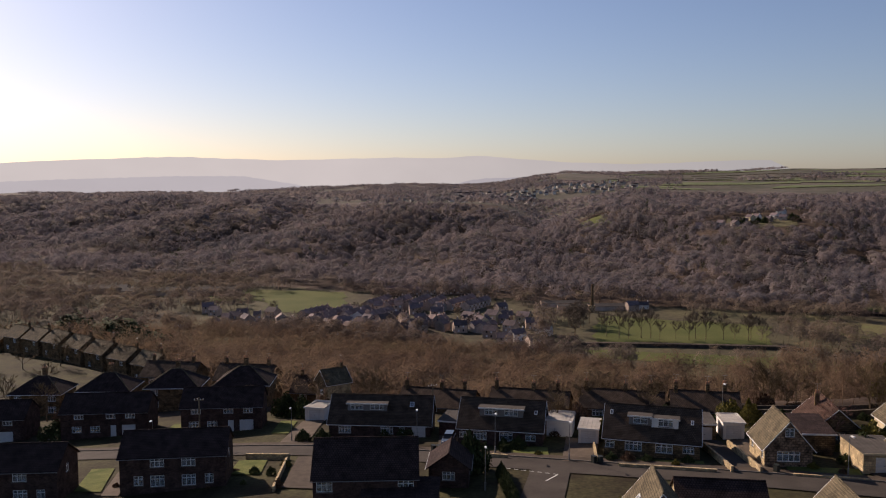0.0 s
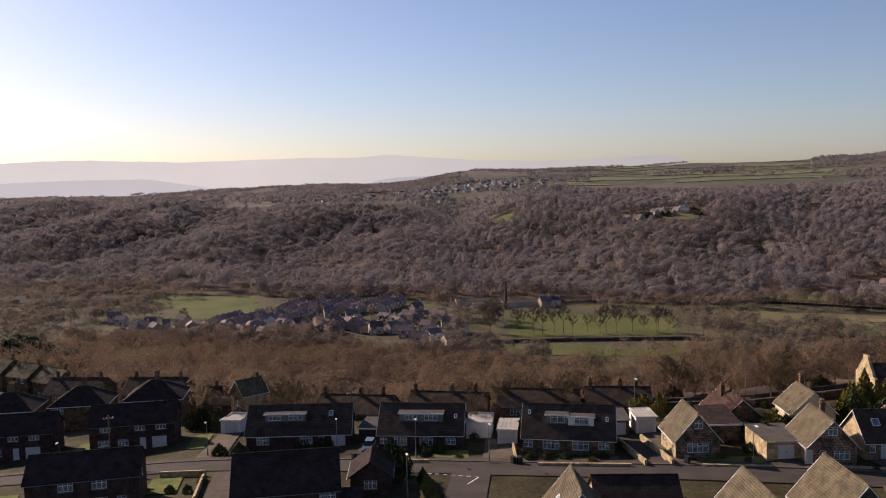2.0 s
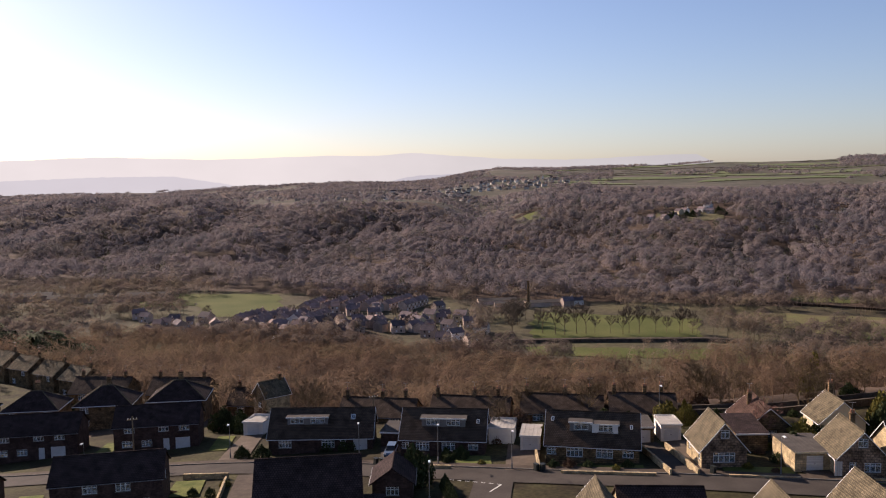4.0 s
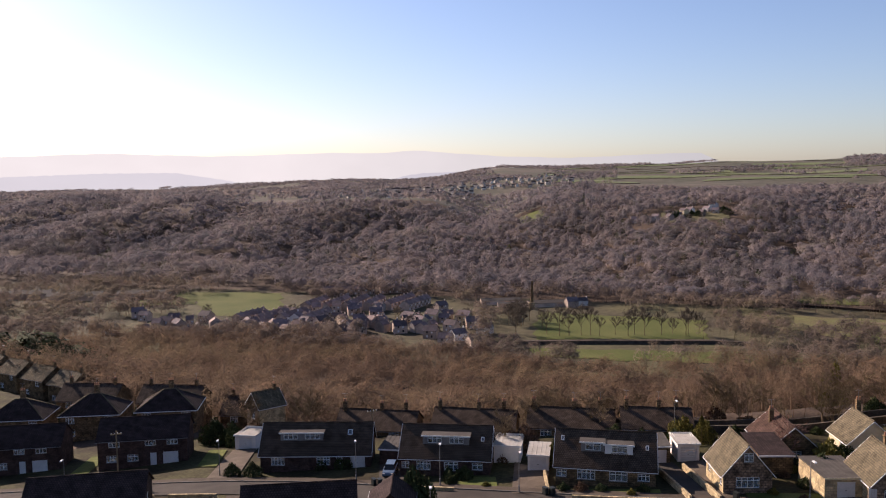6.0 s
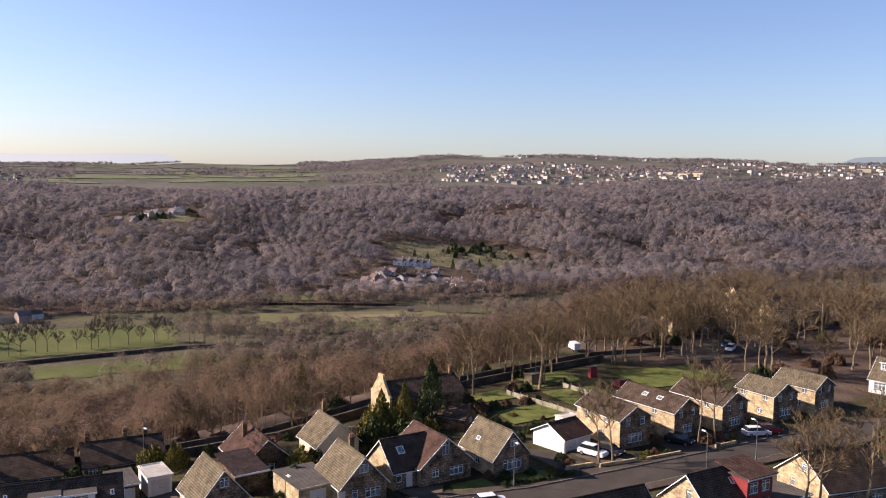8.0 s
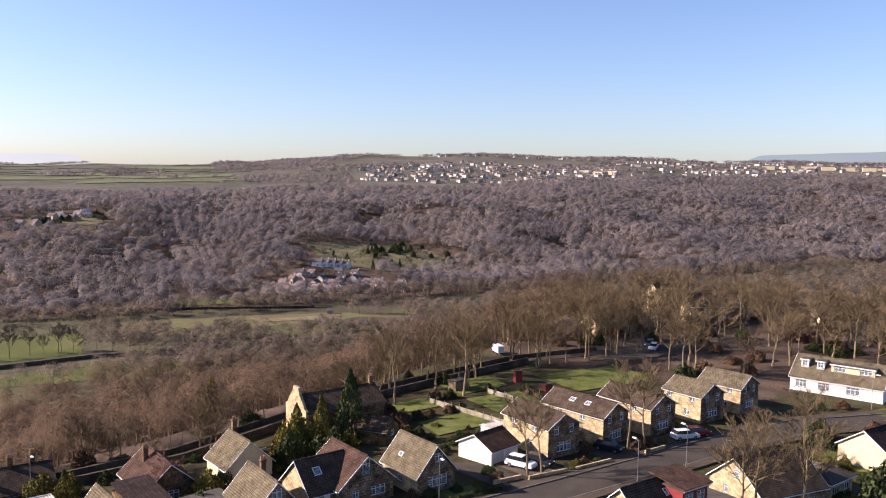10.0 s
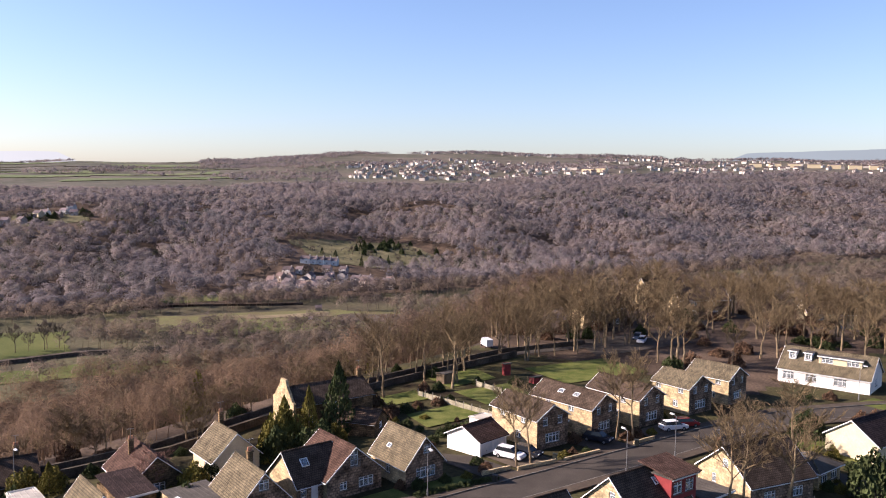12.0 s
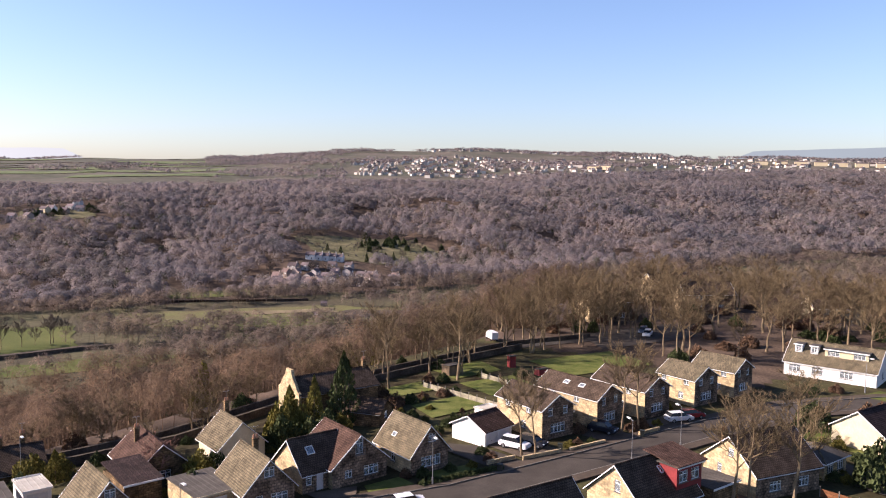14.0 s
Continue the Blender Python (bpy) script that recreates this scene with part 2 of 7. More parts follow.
def by_crown(m, shades):
    """Each tree of a wood keeps its own tint."""
    n, l = m.node_tree.nodes, m.node_tree.links
    b = n["Principled BSDF"]
    old = b.inputs["Base Color"].links[0].from_socket
    at = n.new("ShaderNodeAttribute")
    at.attribute_name = "tone"
    ramp = n.new("ShaderNodeValToRGB")
    e = ramp.color_ramp.elements
    while len(e) < len(shades):
        e.new(0.5)
    for i, c in enumerate(shades):
        e[i].position = i / (len(shades) - 1)
        e[i].color = (*c, 1)
    l.new(at.outputs["Fac"], ramp.inputs[0])
    mm = n.new("ShaderNodeMix")
    mm.data_type, mm.blend_type = "RGBA", "MULTIPLY"
    mm.inputs[0].default_value = 1.0
    l.new(old, mm.inputs[6])
    l.new(ramp.outputs[0], mm.inputs[7])
    l.new(mm.outputs[2], b.inputs["Base Color"])


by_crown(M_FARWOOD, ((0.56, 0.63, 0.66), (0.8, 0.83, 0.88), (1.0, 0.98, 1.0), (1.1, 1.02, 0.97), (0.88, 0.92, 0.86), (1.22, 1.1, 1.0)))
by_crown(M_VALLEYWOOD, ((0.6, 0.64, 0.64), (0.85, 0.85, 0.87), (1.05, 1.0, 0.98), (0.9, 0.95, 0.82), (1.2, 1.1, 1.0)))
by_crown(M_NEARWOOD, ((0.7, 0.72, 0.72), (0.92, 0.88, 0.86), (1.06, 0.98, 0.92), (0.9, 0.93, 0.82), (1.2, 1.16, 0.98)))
by_crown(M_EVERGREEN, ((1, 1, 1), (0.8, 0.85, 0.9)))


def lets_light_through(m, share):
    """Open twig sprays pass part of the light on to their far side."""
    n, l = m.node_tree.nodes, m.node_tree.links
    b = n["Principled BSDF"]
    tr, mix = n.new("ShaderNodeBsdfTranslucent"), n.new("ShaderNodeMixShader")
    mix.inputs[0].default_value = share
    l.new(b.inputs["Base Color"].links[0].from_socket, tr.inputs["Color"])
    l.new(b.outputs[0], mix.inputs[1])
    l.new(tr.outputs[0], mix.inputs[2])
    l.new(mix.outputs[0], n["Material Output"].inputs["Surface"])


for twiggy in (M_FARWOOD, M_VALLEYWOOD, M_NEARWOOD):
    lets_light_through(twiggy, 0.45)


# ---- the lie of the land ----
def sst(a, b, v):
    k = np.clip((v - a) / (b - a), 0, 1)
    return k * k * (3 - 2 * k)


# how high the far hilltops stand, in degrees from the start, by compass direction
CREST_AZ = (-60, -28, -15, -7, -3, 1, 4, 6, 8.3, 12, 16, 19.5, 22.7, 27.8, 32.8, 35, 39, 41, 44, 47, 52, 59.5, 65, 80, 110)
CREST_EL = (-1.0, -1.0, -0.95, -0.55, -0.35, -0.5, -0.3, 0.1, 0.5, 0.4, 0.5, 0.55, 0.72, 0.72, 0.85, 1.1, 1.38, 1.46, 1.54, 1.56, 1.48, 1.34, 1.2, 1.1, 0.9)


def ground_z(x, y):
    """Height of the land: terrace with the houses, wooded slope, valley floor, far hills."""
    x, y = np.asarray(x, float), np.asarray(y, float)
    p = np.maximum(1.5 + 0.045 * (x - 28.7) - 0.09 * (y - 111.5), -10.4)
    near = 3.45 - 1.38 * np.log1p(np.exp(np.clip((3.45 - p) / 1.38, -30, 30)))
    near = near - 0.03 * np.clip(-23 - x, 0, 230)
    edge = 146 + 0.3 * np.clip(x - 150, 0, 90) + 0.25 * np.clip(23 - x, 0, 46) + 0.9 * np.clip(-23 - x, 0, 104)
    w = y + 0.35 * x
    wl = edge + 0.35 * x
    u = np.clip((w - wl) / np.maximum(495 - wl, 138), 0, 1)
    u = np.maximum(u, np.clip((x - 232) / 300, 0, 1))
    k = 1 - (1 - u) ** 1.8
    base = near * (1 - k) - 66.7 * k
    q = w - 736
    az = np.degrees(np.arctan2(x, np.maximum(y, 1)))
    notch = np.exp(-((az - 7.5) / 2.6) ** 2) * sst(0, 170, q) * (1 - sst(800, 1500, q))
    r = np.hypot(x, y)
    rise = np.clip(r - 220, 0, None) * np.tan(np.radians(0.25 + 0.27 * (np.clip(az - 12, -50, 60) / 50) ** 2))
    crest = 42 + 3300 * np.tan(np.radians(np.interp(az, CREST_AZ, CREST_EL))) - 3080 * np.tan(np.radians(0.25 + 0.27 * (np.clip(az - 12, -50, 60) / 50) ** 2))
    far = 57 * sst(10, 640, q) * (1 - 0.55 * notch) + crest * sst(1150, 3300, r) ** 1.5 + rise
    far = far + 4 * np.sin(x * 0.0096 + 1.3) * np.sin(q * 0.0113) * sst(70, 340, q)
    town = np.exp(-((x - 630) / 95) ** 2 - ((y - 735) / 85) ** 2) + np.exp(-((x - 385) / 85) ** 2 - ((y - 1040) / 70) ** 2) + np.exp(-((x - 205) / 50) ** 2 - ((y - 1145) / 70) ** 2)
    s = 0.944 * x - 0.33 * y
    far = far + 8 * np.sin(s / 41 + 0.9 * np.sin(q / 110) + 0.6) * sst(30, 190, q) * (1 - sst(430, 680, q)) * np.clip(1 - town, 0, 1)
    return base + far

# ---- building blocks ----
def gz(x, y):
    return float(ground_z(x, y))


def box(bm, x0, x1, y0, y1, z0, z1, m=None):
    v = [bm.verts.new(Vector(c) if m is None else m @ Vector(c)) for c in
         ((x0, y0, z0), (x1, y0, z0), (x1, y1, z0), (x0, y1, z0), (x0, y0, z1), (x1, y0, z1), (x1, y1, z1), (x0, y1, z1))]
    for f in ((3, 2, 1, 0), (4, 5, 6, 7), (0, 1, 5, 4), (1, 2, 6, 5), (2, 3, 7, 6), (3, 0, 4, 7)):
        bm.faces.new([v[i] for i in f])


def face(bm, pts):
    return bm.faces.new([bm.verts.new(p) for p in pts])


def tube(bm, a, b, ra, rb, n=6, cap=True):
    a, b = Vector(a), Vector(b)
    w = (b - a).normalized()
    s = w.cross(Vector((0.31, 0.17, 0.93)) if abs(w.z) < 0.9 else Vector((1, 0, 0))).normalized()
    t = w.cross(s)
    lo = [bm.verts.new(a + (s * math.cos(k * 6.2832 / n) + t * math.sin(k * 6.2832 / n)) * ra) for k in range(n)]
    hi = [bm.verts.new(b + (s * math.cos(k * 6.2832 / n) + t * math.sin(k * 6.2832 / n)) * rb) for k in range(n)]
    for k in range(n):
        bm.faces.new((lo[k], lo[(k + 1) % n], hi[(k + 1) % n], hi[k]))
    if cap:
        bm.faces.new(hi)
        bm.faces.new(lo[::-1])


def unwrap(me):
    """Metre-true coordinates on every face, for the courses of stones and tiles."""
    uv = me.uv_layers.new(name="UVMap").data
    for p in me.polygons:
        n = p.normal
        u = Vector((0, 0, 1)).cross(n)
        u = u.normalized() if u.length > 0.05 else Vector((1, 0, 0))
        v = n.cross(u)
        for li in p.loop_indices:
            co = me.vertices[me.loops[li].vertex_index].co
            uv[li].uv = (co.dot(u), co.dot(v))


def mesh_of(name, bm, mat):
    me = bpy.data.meshes.new(name)
    bmesh.ops.recalc_face_normals(bm, faces=bm.faces[:])
    bm.to_mesh(me)
    bm.free()
    unwrap(me)
    me.materials.append(mat)
    return me


def part(name, bm, mat, parent=None, label="", at=None):
    """One mesh object from a bmesh (or a ready mesh), under its thing."""
    me = mesh_of(name, bm, mat) if isinstance(bm, bmesh.types.BMesh) else bm
    ob = new(name, me)
    if parent is not None:
        ob.parent = parent
    if at is not None:
        ob.matrix_basis = at
    if label:
        ob["label"] = label
    return ob


def thing(name, label, category, group="", at=None):
    ob = new(name)
    ob.empty_display_size = 0.3
    if at is not None:
        ob.matrix_basis = at
    return tagged(ob, label, category, group)


def soup(name, verts, n, mat, label, category, group=""):
    verts, normals, tone = verts if isinstance(verts, tuple) else (verts, None, None)
    """One loose mesh of triangles (n corners in a row) for what nobody could count."""
    me = bpy.data.meshes.new(name)
    k = len(verts) // 3
    me.vertices.add(k * 3)
    me.vertices.foreach_set("co", np.ascontiguousarray(verts, dtype=np.float32).ravel())
    me.loops.add(k * 3)
    me.loops.foreach_set("vertex_index", np.arange(k * 3, dtype=np.int32))
    me.polygons.add(k)
    me.polygons.foreach_set("loop_start", np.arange(0, k * 3, 3, dtype=np.int32))
    me.polygons.foreach_set("use_smooth", np.ones(k, bool))
    me.update()
    if normals is not None:      # crowns catch the light as rounded wholes
        me.normals_split_custom_set_from_vertices(normals.astype(np.float32))
    if tone is not None:
        me.attributes.new("tone", "FLOAT", "POINT").data.foreach_set("value", tone.astype(np.float32))
    me.materials.append(mat)
    return tagged(new(name, me), label, category, group, "stuff")


# ---- the land ----
def land():
    azs = np.radians(np.concatenate([np.arange(-62, 112, 0.5), np.arange(112, 298, 6.0)]))
    rs = np.concatenate([[0.0], 12 * 1.0205 ** np.arange(0, 289)])
    rs = rs[rs < 4250]
    A, Rr = np.meshgrid(azs, rs)
    X, Y = Rr * np.sin(A), Rr * np.cos(A)
    Z = ground_z(X, Y)
    nr, na = X.shape
    idx = np.arange(nr * na).reshape(nr, na)
    nxt = np.roll(idx, -1, axis=1)
    quads = np.stack([idx[:-1], nxt[:-1], nxt[1:], idx[1:]], -1).reshape(-1, 4)
    me = bpy.data.meshes.new("ground")
    me.from_pydata(np.stack([X, Y, Z], -1).reshape(-1, 3).tolist(), [], quads[:, ::-1].tolist())
    me.materials.append(M_LAND)
    me.materials.append(M_LITTER)
    me.materials.append(M_FARFIELD)
    me.materials.append(M_VALLEY)
    c = np.stack([X, Y], -1).reshape(-1, 2)[quads].mean(1)
    w = c[:, 1] + 0.35 * c[:, 0]
    slot = np.where((w > 735) & (w < 1400), 1, 0)
    slot = np.where(w >= 1400, 2, slot)
    edge = np.where(c[:, 0] > 150, 78 - 0.1 * (c[:, 0] - 150), 146 + 0.25 * np.clip(23 - c[:, 0], 0, 46))
    edge = np.where((c[:, 0] > 12) & (c[:, 0] < 112), np.interp(c[:, 0], (12, 30, 50, 64, 104, 112), (151, 145, 136, 133, 135.5, 135)) - 2, edge)
    slot = np.where((c[:, 1] > edge + 4) & (w < 480) & (c[:, 0] > -60), 1, slot)
    slot = np.where((w > 470) & (w <= 735), 3, slot)
    me.polygons.foreach_set("material_index", slot.astype(np.int32))
    me.polygons.foreach_set("use_smooth", np.ones(len(quads), bool))
    me.update()
    tagged(new("ground", me), "grassy hillside terrace, wooded slopes and valley floor", "ground", kind="structure")


land()


def draped(name, corners, mat, label, lift=0.12, step=None, kind="structure", category=""):
    """A patch that lies on the land, from a convex outline of plan points."""
    c = [Vector(p) for p in corners]
    bm = bmesh.new()
    n = len(c)
    size = max((c[i] - c[0]).length for i in range(n))
    step = step or max(1.2, size / 24)
    mid = sum(c, Vector((0, 0))) / n
    rings = max(2, int(size / 2 / step))
    per = []
    for i in range(n):
        a, b = c[i], c[(i + 1) % n]
        m = max(1, int((b - a).length / step))
        per += [a.lerp(b, j / m) for j in range(m)]
    if step >= 6:            # far fields have uneven edges
        jit = random.Random(len(per))
        per = [p + Vector((jit.uniform(-0.4, 0.4), jit.uniform(-0.4, 0.4))) * step for p in per]
    rows = []
    for r in range(1, rings + 1):
        rows.append([bm.verts.new((*(mid.lerp(p, r / rings)), 0)) for p in per])
    cen = bm.verts.new((*mid, 0))
    m = len(per)
    for i in range(m):
        bm.faces.new((cen, rows[0][i], rows[0][(i + 1) % m]))
        for r in range(rings - 1):
            bm.faces.new((rows[r][i], rows[r + 1][i], rows[r + 1][(i + 1) % m], rows[r][(i + 1) % m]))
    for v in bm.verts:
        v.co.z = gz(v.co.x, v.co.y) + lift
    bmesh.ops.recalc_face_normals(bm, faces=bm.faces[:])
    me = mesh_of(name, bm, mat)
    if me.polygons[0].normal.z < 0:
        me.flip_normals()
    return tagged(new(name, me), label, category or name.split("_")[0], kind=kind)


def ribbon(name, line, width, mat, label, lift, height=0.0, side=0.0, kind="structure", category="", step=2.0, parent=None):
    """A strip along a plan line, flat (height 0) or a solid of that height, set off sideways by side."""
    pts = [Vector(p) for p in line]
    fine = []
    for a, b in zip(pts, pts[1:]):
        m = max(1, int((b - a).length / step))
        fine += [a.lerp(b, j / m) for j in range(m)]
    fine.append(pts[-1])
    bm = bmesh.new()
    rows = []
    for i, p in enumerate(fine):
        d = (fine[min(i + 1, len(fine) - 1)] - fine[max(i - 1, 0)]).normalized()
        nrm = Vector((-d.y, d.x))
        l, r = p + nrm * (side + width / 2), p + nrm * (side - width / 2)
        zl, zr = gz(*l) + lift, gz(*r) + lift
        if height:
            zb = min(zl, zr)
            rows.append([bm.verts.new((*l, zb - 0.4)), bm.verts.new((*l, zb + height)), bm.verts.new((*r, zb + height)), bm.verts.new((*r, zb - 0.4))])
        else:
            rows.append([bm.verts.new((*l, zl)), bm.verts.new((*r, zr))])
    for a, b in zip(rows, rows[1:]):
        for j in range(len(a) - 1):
            bm.faces.new((a[j], b[j], b[j + 1], a[j + 1]))
    if height:
        bm.faces.new(rows[0])
        bm.faces.new(rows[-1][::-1])
    me = mesh_of(name, bm, mat)
    if not height and me.polygons[0].normal.z < 0:
        me.flip_normals()
    ob = new(name, me)
    return tagged(ob, label, category or name, kind=kind)


# far moors that close the view
def moor(name, r, a0, a1, top, mat, label, foot):
    bm = bmesh.new()
    rows = []
    for i in range(241):
        a = a0 + (a1 - a0) * i / 240
        ar = radians(a)
        z = 39 + r * math.tan(radians(top(a)))
        rows.append([bm.verts.new((rr * math.sin(ar), rr * math.cos(ar), zz)) for rr, zz in ((r - 260, foot), (r - 120, foot + (z - foot) * 0.6), (r, z), (r + 60, foot))])
    for p, q in zip(rows, rows[1:]):
        for j in range(3):
            bm.faces.new((p[j], q[j], q[j + 1], p[j + 1]))
    for f in bm.faces:
        f.smooth = True
    tagged(part(name, bm, mat), label, "hills", kind="structure")


MOOR_AZ = (-60, -28, -25, -18, -11, -6.7, -3.3, 0.3, 1.5, 2.3, 4.5, 8.4, 13, 16, 19, 21.5, 22.3, 23.2, 62, 64.8, 66, 70, 74, 85, 110)
MOOR_EL = (0.9, 1.05, 1.24, 1.52, 1.31, 1.42, 1.5, 1.45, 1.58, 1.63, 1.45, 1.15, 1.0, 1.08, 1.2, 1.2, 0.8, 0.3, 0.3, 1.0, 1.6, 1.73, 1.85, 1.7, 1.2)
RIDGE_AZ = (-60, -28, -25, -18, -13.5, -9.8, -8.6, -1, 0.6, 1.6, 2.9, 5.6, 7.5, 9)
RIDGE_EL = (-0.1, -0.08, 0.04, 0.25, 0.25, -0.35, -1.2, -1.2, -0.45, -0.1, 0.07, 0.14, 0.1, -1.2)


def uneven(a):
    return 0.012 * math.sin(a * 7) + 0.01 * math.sin(a * 13) + 0.006 * math.sin(a * 31)


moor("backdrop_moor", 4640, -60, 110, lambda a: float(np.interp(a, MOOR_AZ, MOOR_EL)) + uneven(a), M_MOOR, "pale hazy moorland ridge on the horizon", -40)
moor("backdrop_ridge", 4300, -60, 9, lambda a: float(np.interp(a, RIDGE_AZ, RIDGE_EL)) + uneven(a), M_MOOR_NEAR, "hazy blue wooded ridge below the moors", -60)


# ---- woods ----
RNG = np.random.default_rng(7)


def value_noise(x, y, size, seed):
    g = np.random.default_rng(seed).random((257, 257))
    u, v = (x / size) % 256, (y / size) % 256
    i, j = u.astype(int), v.astype(int)
    fu, fv = u - i, v - j
    fu, fv = fu * fu * (3 - 2 * fu), fv * fv * (3 - 2 * fv)
    return (g[i, j] * (1 - fu) + g[i + 1, j] * fu) * (1 - fv) + (g[i, j + 1] * (1 - fu) + g[i + 1, j + 1] * fu) * fv


def scatter(a0, a1, r0, r1, spacing, keep):
    """Points spread over a sector of the plan, about one in spacing squared, where keep(x, y) holds."""
    n = int(radians(a1 - a0) * (r1 * r1 - r0 * r0) / 2 / spacing ** 2)
    a = np.radians(RNG.uniform(a0, a1, n))
    r = np.sqrt(RNG.uniform(r0 * r0, r1 * r1, n))
    x, y = r * np.sin(a), r * np.cos(a)
    k = keep(x, y)
    return x[k], y[k]


def crowns(x, y, height, radius, twigs, length, width, trunk=0.0, upright=0.5, low=0.3, skin=0.0, rough=0.35):
    """Triangles for many bare trees: twigs through each crown and, if asked, a thin trunk."""
    n = len(x)
    z = ground_z(x, y)
    tone = np.clip(RNG.random(n) * 0.55 + 0.6 * value_noise(x + 2000, y + 2000, 70, 17) - 0.07, 0, 1)
    h = height * RNG.uniform(0.72, 1.25, n) * (0.68 + 0.64 * value_noise(x + 7000, y + 7000, 38, 15))
    r = radius * RNG.uniform(0.62, 1.4, n)
    d = RNG.normal(size=(n, twigs, 3))
    d /= np.linalg.norm(d, axis=2, keepdims=True)
    d[:, :, 2] = np.where(d[:, :, 2] < -0.35, -d[:, :, 2], d[:, :, 2])
    rad = RNG.uniform(0.6 + 0.36 * skin, 1.0, (n, twigs, 1)) if skin else RNG.uniform(0.25, 1.0, (n, twigs, 1)) ** 0.45
    uneven = 0.11 if skin > 0.8 else 0.2
    lump = 1 + uneven * np.sin(5 * d[:, :, 0:1] + RNG.uniform(0, 6, (n, 1, 1))) + uneven * np.sin(6 * d[:, :, 1:2] + RNG.uniform(0, 6, (n, 1, 1)))
    half = (h * (1 - low) / 2)[:, None]
    c = d * rad * lump
    p = np.stack([x[:, None] + c[:, :, 0] * r[:, None], y[:, None] + c[:, :, 1] * r[:, None],
                  z[:, None] + (h * (1 + low) / 2)[:, None] + c[:, :, 2] * half], -1)
    way = d + np.array([0, 0, upright]) + RNG.normal(size=d.shape) * 0.45
    way /= np.linalg.norm(way, axis=2, keepdims=True)
    cross = np.cross(way, RNG.normal(size=d.shape))
    cross /= np.linalg.norm(cross, axis=2, keepdims=True) + 1e-6
    if skin:                 # lay the sprays along the outside of the crown
        tang = np.cross(d, RNG.normal(size=d.shape))
        tang /= np.linalg.norm(tang, axis=2, keepdims=True) + 1e-6
        way = tang + RNG.normal(size=d.shape) * (1 - skin)
        way /= np.linalg.norm(way, axis=2, keepdims=True)
        cross = np.cross(way, d + RNG.normal(size=d.shape) * (1 - skin))
        cross /= np.linalg.norm(cross, axis=2, keepdims=True) + 1e-6
    ln = length * RNG.uniform(0.6, 1.4, (n, twigs, 1))
    wd = width * RNG.uniform(0.6, 1.4, (n, twigs, 1))
    tri = np.stack([p - way * ln * 0.5 - cross * wd * 0.5, p - way * ln * 0.5 + cross * wd * 0.5, p + way * ln * 0.5], 2).reshape(-1, 3)
    soft = d * np.array([1, 1, 1.0]) + np.array([0, 0, 0.85 if skin else 0.25]) + RNG.normal(size=d.shape) * rough
    soft /= np.linalg.norm(soft, axis=2, keepdims=True)
    soft = np.repeat(soft.reshape(-1, 3), 3, axis=0)
    if not trunk:
        return tri, soft, np.repeat(tone, twigs * 3)
    stems = []
    lean = RNG.normal(size=(n, 2)) * 0.05
    for k in range(3):
        a = k * 2.094
        b = np.stack([x + trunk * math.cos(a), y + trunk * math.sin(a), z - 0.3], -1)
        b2 = np.stack([x + trunk * math.cos(a + 2.094), y + trunk * math.sin(a + 2.094), z - 0.3], -1)
        t = np.stack([x + lean[:, 0] * h, y + lean[:, 1] * h, z + h * 0.85], -1)
        stems.append(np.stack([b, b2, t], 1).reshape(-1, 3))
    side = np.repeat(np.stack([RNG.normal(size=n), RNG.normal(size=n), np.zeros(n)], -1), 3, axis=0)
    side /= np.linalg.norm(side, axis=1, keepdims=True) + 1e-6
    return np.concatenate([tri] + stems), np.concatenate([soft] + [side] * 3), np.concatenate([np.repeat(tone, twigs * 3)] + [np.repeat(tone, 3)] * 3)


def spot(x, y, cx, cy, rx, ry, turn=0.0):
    c, s = math.cos(radians(turn)), math.sin(radians(turn))
    u, v = (x - cx) * c + (y - cy) * s, -(x - cx) * s + (y - cy) * c
    return (u / rx) ** 2 + (v / ry) ** 2 < 1


def open_land(x, y):
    """Fields, villages and yards, where no wood stands."""
    w = y + 0.35 * x
    o = spot(x, y, 622, 722, 104, 80, -24)                    # burial ground
    o |= spot(x, y, 490, 632, 84, 52, -35)                   # hamlet below it
    o |= spot(x, y, 378, 985, 62, 42, -20)
    o |= spot(x, y, 395, 1040, 70, 45, 0)                    # farms on the hill
    o |= spot(x, y, 340, 1010, 60, 25, -10)
    o |= spot(x, y, -115, 705, 55, 72, 8)                    # green field
    o |= spot(x, y, -10, 640, 85, 75, 0)                     # terraces
    o |= spot(x, y, 25, 545, 38, 60, 0)
    o |= spot(x, y, -140, 612, 85, 42, 10)
    o |= spot(x, y, -280, 735, 100, 22, 0)
    o |= spot(x, y, 150, 560, 75, 58, -10)                   # playing field
    o |= spot(x, y, 130, 655, 60, 22, 0)                     # mill
    o |= spot(x, y, 205, 1150, 25, 60, 0)
    o |= spot(x, y, 368, 640, 42, 18, -25)
    o |= spot(x, y, 345, 525, 105, 42, -40)                  # straw meadow and yard
    return o


def floor_keep(x, y):
    w = y + 0.35 * x
    n = value_noise(x + 900, y + 900, 55, 3)
    lane = (w > 660) & (w < 700) & (x > 200)
    return (w > 480) & (w < 742) & ~open_land(x, y) & (n > np.where(x < -90, 0.3, np.where(x > 1.25 * y, 0.05, 0.38))) & ~lane & ~spot(x, y, 150, 492, 95, 34, -14)


